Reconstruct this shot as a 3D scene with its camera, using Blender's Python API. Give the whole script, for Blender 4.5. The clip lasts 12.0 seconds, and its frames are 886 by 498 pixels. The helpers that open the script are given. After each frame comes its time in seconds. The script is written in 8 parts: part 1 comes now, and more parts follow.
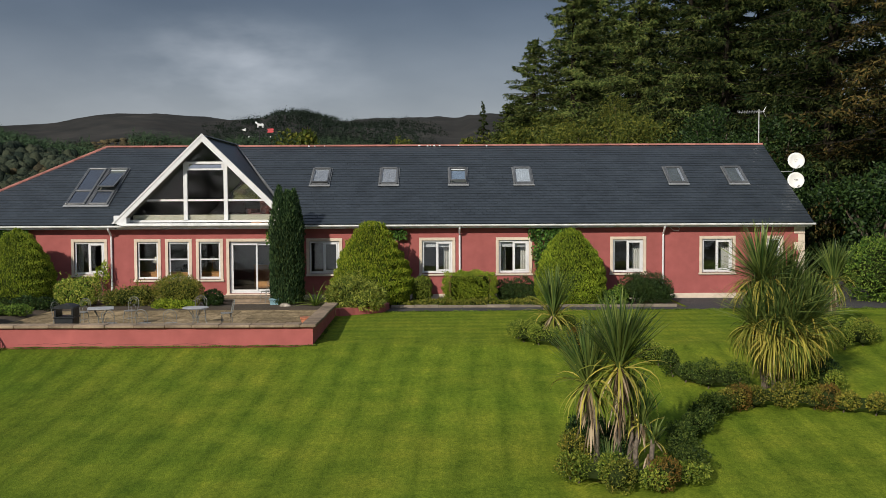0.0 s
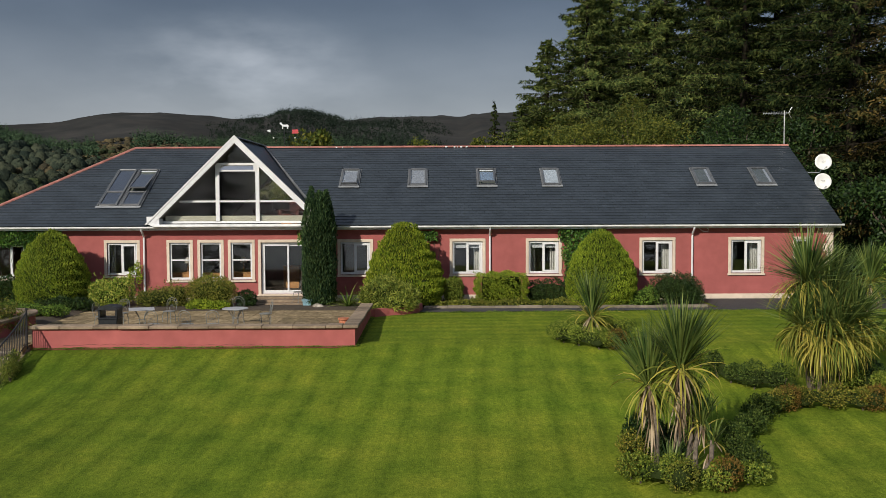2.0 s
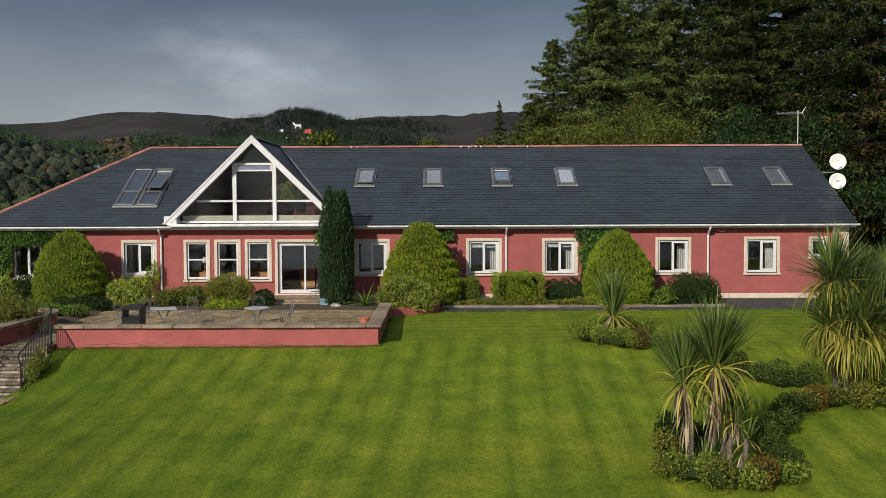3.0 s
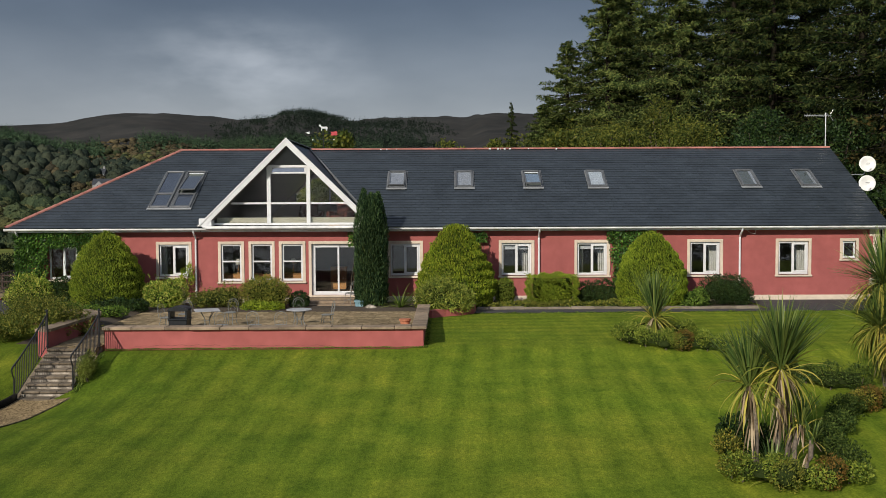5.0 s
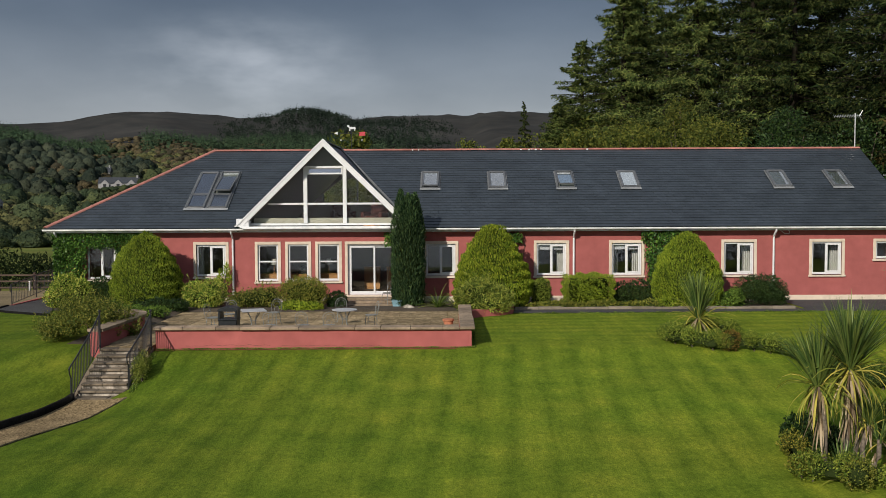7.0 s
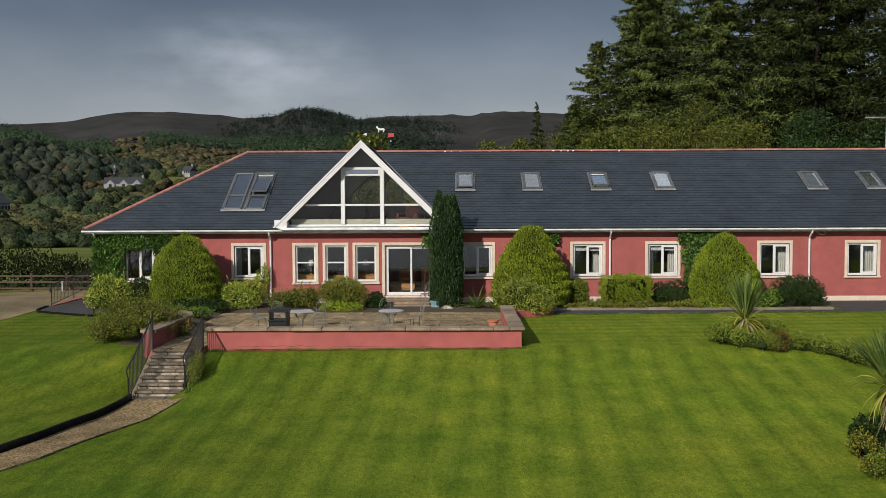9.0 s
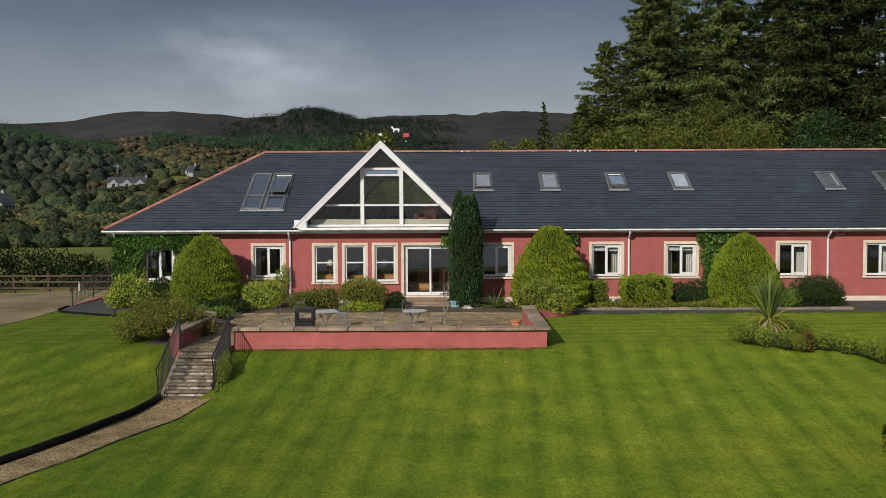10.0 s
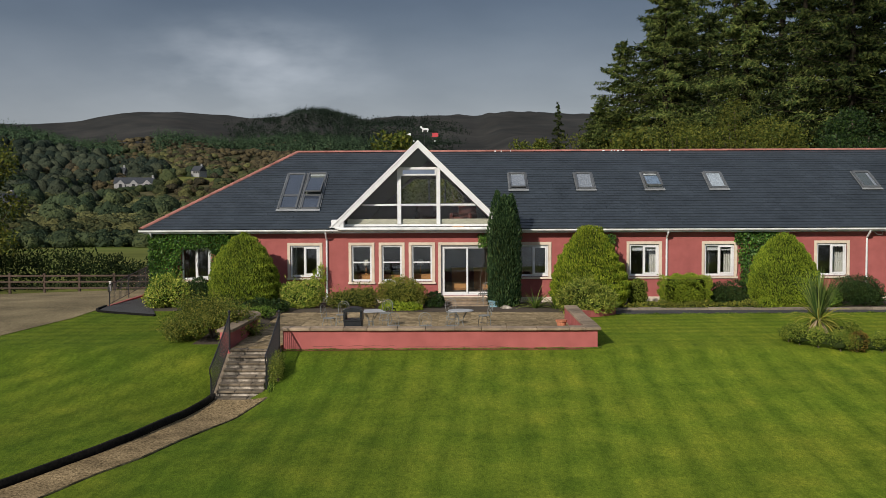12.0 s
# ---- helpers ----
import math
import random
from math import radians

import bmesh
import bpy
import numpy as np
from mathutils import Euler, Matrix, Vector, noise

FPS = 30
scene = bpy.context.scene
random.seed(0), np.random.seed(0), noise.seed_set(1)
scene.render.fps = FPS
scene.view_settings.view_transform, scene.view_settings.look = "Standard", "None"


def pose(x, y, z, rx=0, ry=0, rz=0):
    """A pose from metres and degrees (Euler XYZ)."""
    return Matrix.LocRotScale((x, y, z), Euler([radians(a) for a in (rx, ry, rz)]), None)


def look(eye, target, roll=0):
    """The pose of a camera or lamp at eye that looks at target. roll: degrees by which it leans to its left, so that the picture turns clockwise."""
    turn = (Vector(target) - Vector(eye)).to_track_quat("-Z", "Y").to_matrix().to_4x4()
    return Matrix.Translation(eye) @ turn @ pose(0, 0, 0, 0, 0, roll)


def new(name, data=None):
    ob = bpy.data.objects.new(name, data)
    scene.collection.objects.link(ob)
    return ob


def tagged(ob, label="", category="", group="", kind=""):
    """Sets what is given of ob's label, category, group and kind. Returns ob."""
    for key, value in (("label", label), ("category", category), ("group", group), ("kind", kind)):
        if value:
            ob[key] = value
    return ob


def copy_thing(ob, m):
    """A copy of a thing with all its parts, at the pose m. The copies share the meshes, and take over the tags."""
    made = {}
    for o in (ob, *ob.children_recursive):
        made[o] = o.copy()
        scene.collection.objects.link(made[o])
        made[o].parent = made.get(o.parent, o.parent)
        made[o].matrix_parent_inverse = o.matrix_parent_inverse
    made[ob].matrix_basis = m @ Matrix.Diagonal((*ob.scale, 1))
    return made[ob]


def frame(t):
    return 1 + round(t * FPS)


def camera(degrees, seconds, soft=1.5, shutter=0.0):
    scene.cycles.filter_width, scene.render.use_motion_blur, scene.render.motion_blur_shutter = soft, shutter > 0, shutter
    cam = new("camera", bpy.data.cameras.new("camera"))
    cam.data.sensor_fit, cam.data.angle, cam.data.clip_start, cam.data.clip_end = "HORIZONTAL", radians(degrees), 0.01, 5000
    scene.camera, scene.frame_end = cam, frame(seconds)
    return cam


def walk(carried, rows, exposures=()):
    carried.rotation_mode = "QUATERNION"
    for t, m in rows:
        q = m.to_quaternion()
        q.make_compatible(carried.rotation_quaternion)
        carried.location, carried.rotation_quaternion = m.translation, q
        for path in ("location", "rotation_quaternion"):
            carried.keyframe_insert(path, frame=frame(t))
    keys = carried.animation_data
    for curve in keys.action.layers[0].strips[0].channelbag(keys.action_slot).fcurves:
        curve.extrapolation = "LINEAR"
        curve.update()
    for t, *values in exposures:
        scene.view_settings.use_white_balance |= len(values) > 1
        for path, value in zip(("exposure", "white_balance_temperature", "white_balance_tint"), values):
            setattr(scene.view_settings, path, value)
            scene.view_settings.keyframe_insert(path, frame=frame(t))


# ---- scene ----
cam = camera(48.1, 12.0, soft=0.58)
PATH = [
    (0, (8.834, -40.619, 3.804), (8.836, -38.621, 3.705), -0.25),
    (0.5, (8.589, -40.722, 3.836), (8.588, -38.724, 3.737), -0.25),
    (1, (8.273, -40.797, 3.868), (8.271, -38.8, 3.768), -0.25),
    (1.5, (8.0, -40.839, 3.878), (7.998, -38.842, 3.777), -0.25),
    (2, (7.709, -40.866, 3.898), (7.705, -38.869, 3.797), -0.25),
    (2.5, (7.369, -40.902, 3.903), (7.366, -38.904, 3.802), -0.25),
    (3, (7.031, -40.961, 3.911), (7.027, -38.964, 3.809), -0.25),
    (5, (5.769, -41.185, 3.963), (5.76, -39.187, 3.863), -0.25),
    (5.5, (5.443, -41.244, 3.984), (5.433, -39.246, 3.883), -0.25),
    (6, (5.102, -41.319, 4.011), (5.091, -39.322, 3.91), -0.25),
    (6.5, (4.77, -41.401, 4.041), (4.758, -39.404, 3.938), -0.25),
    (7, (4.397, -41.456, 4.056), (4.383, -39.459, 3.953), -0.25),
    (9, (2.938, -41.641, 4.115), (2.92, -39.644, 4.012), -0.25),
    (9.5, (2.573, -41.708, 4.133), (2.553, -39.711, 4.029), -0.25),
    (10, (2.199, -41.743, 4.147), (2.178, -39.746, 4.043), -0.25),
    (10.5, (1.866, -41.749, 4.148), (1.844, -39.751, 4.044), -0.25),
    (11, (1.502, -41.712, 4.129), (1.478, -39.715, 4.026), -0.25),
    (11.5, (1.154, -41.684, 4.121), (1.128, -39.687, 4.018), -0.25),
    (12, (0.788, -41.656, 4.118), (0.76, -39.659, 4.015), -0.25),
]
walk(cam, [(t, look(eye, target, roll)) for t, eye, target, roll in PATH])

# ---- world and sun ----
SUN = Vector((-0.50, -0.86, 0.53)).normalized()
sun = new("sun", bpy.data.lights.new("sun", "SUN"))
sun.matrix_world = look(SUN * 60, (0, 0, 0))
sun.data.energy, sun.data.angle, sun.data.color = 4.4, radians(0.6), (1.0, 0.92, 0.80)

world = bpy.data.worlds.new("overcast_sky")
scene.world = world
world.use_nodes = True
wn, wl = world.node_tree.nodes, world.node_tree.links
wn.clear()
sky = wn.new("ShaderNodeTexSky")
sky.sky_type, sky.sun_disc = "NISHITA", False
sky.sun_elevation, sky.sun_rotation = math.asin(SUN.z), math.atan2(SUN.x, SUN.y)
sky_gain = wn.new("ShaderNodeMixRGB")
sky_gain.blend_type, sky_gain.inputs[0].default_value = "MULTIPLY", 1.0
sky_gain.inputs[2].default_value = (0.10, 0.10, 0.10, 1)
wl.new(sky.outputs[0], sky_gain.inputs[1])
wco = wn.new("ShaderNodeTexCoord")
wsep = wn.new("ShaderNodeSeparateXYZ")
wl.new(wco.outputs["Generated"], wsep.inputs[0])
cloud_height = wn.new("ShaderNodeValToRGB")
wl.new(wsep.outputs[2], cloud_height.inputs[0])
cr = cloud_height.color_ramp
CLOUDS = [(0.0, (0.385, 0.405, 0.44)), (0.08, (0.355, 0.382, 0.425)), (0.125, (0.255, 0.288, 0.342)), (0.165, (0.150, 0.184, 0.240)),
          (0.215, (0.085, 0.115, 0.175)), (0.30, (0.10, 0.13, 0.19)), (0.5, (0.24, 0.28, 0.35)), (1.0, (0.36, 0.41, 0.50))]
cr.elements[0].position, cr.elements[0].color = CLOUDS[0][0], (*CLOUDS[0][1], 1)
cr.elements[1].position, cr.elements[1].color = CLOUDS[-1][0], (*CLOUDS[-1][1], 1)
for at, colour in CLOUDS[1:-1]:
    cr.elements.new(at).color = (*colour, 1)
squash = wn.new("ShaderNodeVectorMath")
squash.operation = "MULTIPLY"
squash.inputs[1].default_value = (1.0, 1.0, 2.6)
wl.new(wco.outputs["Generated"], squash.inputs[0])
billow = wn.new("ShaderNodeTexNoise")
billow.inputs["Scale"].default_value, billow.inputs["Detail"].default_value, billow.inputs["Roughness"].default_value = 5.0, 5, 0.50
wl.new(squash.outputs[0], billow.inputs["Vector"])
billow_ramp = wn.new("ShaderNodeValToRGB")
billow_ramp.color_ramp.elements[0].position, billow_ramp.color_ramp.elements[0].color = 0.32, (0.84, 0.85, 0.87, 1)
billow_ramp.color_ramp.elements[1].position, billow_ramp.color_ramp.elements[1].color = 0.72, (1.14, 1.13, 1.12, 1)
wl.new(billow.outputs[0], billow_ramp.inputs[0])
clouds = wn.new("ShaderNodeMixRGB")
clouds.blend_type, clouds.inputs[0].default_value = "MULTIPLY", 1.0
wl.new(cloud_height.outputs[0], clouds.inputs[1])
wl.new(billow_ramp.outputs[0], clouds.inputs[2])
# the bright break in the clouds over the hills
brk = wn.new("ShaderNodeVectorMath")
brk.operation = "DISTANCE"
stretch = wn.new("ShaderNodeVectorMath")
stretch.operation = "MULTIPLY"
stretch.inputs[1].default_value = (1.0, 1.0, 2.4)
wl.new(wco.outputs["Generated"], stretch.inputs[0])
wl.new(stretch.outputs[0], brk.inputs[0])
gap_to = Vector((-0.20, 1.0, 0.128)).normalized()
brk.inputs[1].default_value = (gap_to.x, gap_to.y, gap_to.z * 2.4)
brk_map = wn.new("ShaderNodeMapRange")
brk_map.interpolation_type = "SMOOTHSTEP"
for n, v in enumerate((0.0, 0.17, 0.60, 0.0)):
    brk_map.inputs[1 + n].default_value = v
wl.new(brk.outputs["Value"], brk_map.inputs[0])
brk_noise = wn.new("ShaderNodeMath")
brk_noise.operation = "MULTIPLY"
wl.new(brk_map.outputs[0], brk_noise.inputs[0])
wisps = wn.new("ShaderNodeTexNoise")
wisps.inputs["Scale"].default_value, wisps.inputs["Detail"].default_value, wisps.inputs["Roughness"].default_value = 10.0, 4, 0.5
wl.new(squash.outputs[0], wisps.inputs["Vector"])
wisp_map = wn.new("ShaderNodeMapRange")
for n, v in enumerate((0.36, 0.66, 0.05, 1.0)):
    wisp_map.inputs[1 + n].default_value = v
wl.new(wisps.outputs[0], wisp_map.inputs[0])
wl.new(wisp_map.outputs[0], brk_noise.inputs[1])
lit = wn.new("ShaderNodeMixRGB")
wl.new(brk_noise.outputs[0], lit.inputs[0])
wl.new(clouds.outputs[0], lit.inputs[1])
lit.inputs[2].default_value = (0.62, 0.66, 0.73, 1)
blend = wn.new("ShaderNodeMixRGB")
blend.inputs[0].default_value = 0.12
# the cloud is thinner and brighter on the sun's side
side = wn.new("ShaderNodeVectorMath")
side.operation = "DOT_PRODUCT"
side.inputs[1].default_value = Vector((SUN.x, SUN.y, 0)).normalized()
wl.new(wco.outputs["Generated"], side.inputs[0])
side_map = wn.new("ShaderNodeMapRange")
side_map.interpolation_type = "SMOOTHSTEP"
for n, v in enumerate((-0.3, 0.9, 0.85, 1.5)):
    side_map.inputs[1 + n].default_value = v
wl.new(side.outputs["Value"], side_map.inputs[0])
sunward = wn.new("ShaderNodeMixRGB")
sunward.blend_type, sunward.inputs[0].default_value = "MULTIPLY", 1.0
wl.new(lit.outputs[0], sunward.inputs[1])
wl.new(side_map.outputs[0], sunward.inputs[2])
wl.new(sunward.outputs[0], blend.inputs[1])
wl.new(sky_gain.outputs[0], blend.inputs[2])
background = wn.new("ShaderNodeBackground")
background.inputs["Strength"].default_value = 1.0
wl.new(blend.outputs[0], background.inputs["Color"])
world_out = wn.new("ShaderNodeOutputWorld")
wl.new(background.outputs[0], world_out.inputs[0])


# ---- materials ----
def mat(name, a, b, scale=8.0, rough=0.7, bump=0.0, bump_scale=40.0, stain=0.25, stain_scale=0.7, rnd=0.0, island=False,
        metal=0.0, translucent=0.0, spec=0.5, c=None, stretch_xyz=None, bump_dist=0.02):
    """A surface whose colour runs from a to b with fine grain, drifts with broad stains, and differs from piece to piece."""
    m = bpy.data.materials.new(name)
    m.use_nodes = True
    n, l = m.node_tree.nodes, m.node_tree.links
    n.clear()
    out = n.new("ShaderNodeOutputMaterial")
    p = n.new("ShaderNodeBsdfPrincipled")
    p.inputs["Roughness"].default_value, p.inputs["Metallic"].default_value = rough, metal
    p.inputs["Specular IOR Level"].default_value = spec
    co = n.new("ShaderNodeTexCoord")
    vec = co.outputs["Object"]
    if rnd and not island:
        # pieces that share a mesh each take another stretch of the pattern
        info = n.new("ShaderNodeObjectInfo")
        shift = n.new("ShaderNodeVectorMath")
        l.new(vec, shift.inputs[0])
        l.new(info.outputs["Location"], shift.inputs[1])
        vec = shift.outputs[0]
    whole = vec
    if stretch_xyz:
        mul = n.new("ShaderNodeVectorMath")
        mul.operation = "MULTIPLY"
        mul.inputs[1].default_value = stretch_xyz
        l.new(vec, mul.inputs[0])
        vec = mul.outputs[0]
    fine = n.new("ShaderNodeTexNoise")
    fine.inputs["Scale"].default_value, fine.inputs["Detail"].default_value = scale, 5
    l.new(vec, fine.inputs["Vector"])
    ramp = n.new("ShaderNodeValToRGB")
    ramp.color_ramp.elements[0].position, ramp.color_ramp.elements[1].position = 0.3, 0.7
    ramp.color_ramp.elements[0].color, ramp.color_ramp.elements[1].color = (*a, 1), (*b, 1)
    if c:
        ramp.color_ramp.elements.new(0.5).color = (*c, 1)
    colour = ramp.outputs[0]
    pick = fine.outputs[0]
    if rnd:
        if island:
            src = n.new("ShaderNodeNewGeometry").outputs["Random Per Island"]
        else:
            src = n.new("ShaderNodeObjectInfo").outputs["Random"]
        mixv = n.new("ShaderNodeMix")
        mixv.inputs[0].default_value = rnd
        l.new(pick, mixv.inputs[2])
        l.new(src, mixv.inputs[3])
        pick = mixv.outputs[0]
    l.new(pick, ramp.inputs[0])
    if stain:
        broad = n.new("ShaderNodeTexNoise")
        broad.inputs["Scale"].default_value, broad.inputs["Detail"].default_value = stain_scale, 4
        l.new(whole, broad.inputs["Vector"])
        sr = n.new("ShaderNodeMapRange")
        for k, v in enumerate((0.3, 0.7, 1 - stain, 1 + stain)):
            sr.inputs[1 + k].default_value = v
        l.new(broad.outputs[0], sr.inputs[0])
        mx = n.new("ShaderNodeMixRGB")
        mx.blend_type, mx.inputs[0].default_value = "MULTIPLY", 1.0
        l.new(colour, mx.inputs[1])
        l.new(sr.outputs[0], mx.inputs[2])
        colour = mx.outputs[0]
    l.new(colour, p.inputs["Base Color"])
    if bump:
        bn = n.new("ShaderNodeTexNoise")
        bn.inputs["Scale"].default_value, bn.inputs["Detail"].default_value = bump_scale, 4
        l.new(vec, bn.inputs["Vector"])
        bp = n.new("ShaderNodeBump")
        bp.inputs["Strength"].default_value, bp.inputs["Distance"].default_value = bump, bump_dist
        l.new(bn.outputs[0], bp.inputs["Height"])
        l.new(bp.outputs[0], p.inputs["Normal"])
    shader = p.outputs[0]
    if translucent:
        tr = n.new("ShaderNodeBsdfTranslucent")
        l.new(colour, tr.inputs["Color"])
        ms = n.new("ShaderNodeMixShader")
        ms.inputs[0].default_value = translucent
        l.new(shader, ms.inputs[1])
        l.new(tr.outputs[0], ms.inputs[2])
        shader = ms.outputs[0]
    l.new(shader, out.inputs[0])
    return m


def glass_mat(name, tint=(0.93, 0.95, 0.95), base=0.05):
    """Clear glass that mirrors a little straight on and more at a slant."""
    m = bpy.data.materials.new(name)
    m.use_nodes = True
    n, l = m.node_tree.nodes, m.node_tree.links
    n.clear()
    out = n.new("ShaderNodeOutputMaterial")
    clear = n.new("ShaderNodeBsdfTransparent")
    clear.inputs[0].default_value = (*tint, 1)
    gloss = n.new("ShaderNodeBsdfGlossy")
    gloss.inputs["Roughness"].default_value = 0.01
    lw = n.new("ShaderNodeLayerWeight")
    lw.inputs["Blend"].default_value = 0.5
    steep = n.new("ShaderNodeMath")
    steep.operation, steep.inputs[1].default_value = "POWER", 5.0
    l.new(lw.outputs["Facing"], steep.inputs[0])
    amount = n.new("ShaderNodeMapRange")
    amount.inputs["To Min"].default_value = base
    l.new(steep.outputs[0], amount.inputs[0])
    ms = n.new("ShaderNodeMixShader")
    l.new(amount.outputs[0], ms.inputs[0])
    l.new(clear.outputs[0], ms.inputs[1])
    l.new(gloss.outputs[0], ms.inputs[2])
    l.new(ms.outputs[0], out.inputs[0])
    return m


def leaf_mat(name, a, b, c=None, translucent=0.36, stain=0.3, stain_scale=0.5, rough=0.6, spec=0.14, fine_scale=2.0, spread_by=0.7, **more):
    return mat(name, a, b, scale=fine_scale, rough=rough, rnd=spread_by, island=True, translucent=translucent, stain=stain, stain_scale=stain_scale, c=c, spec=spec, **more)


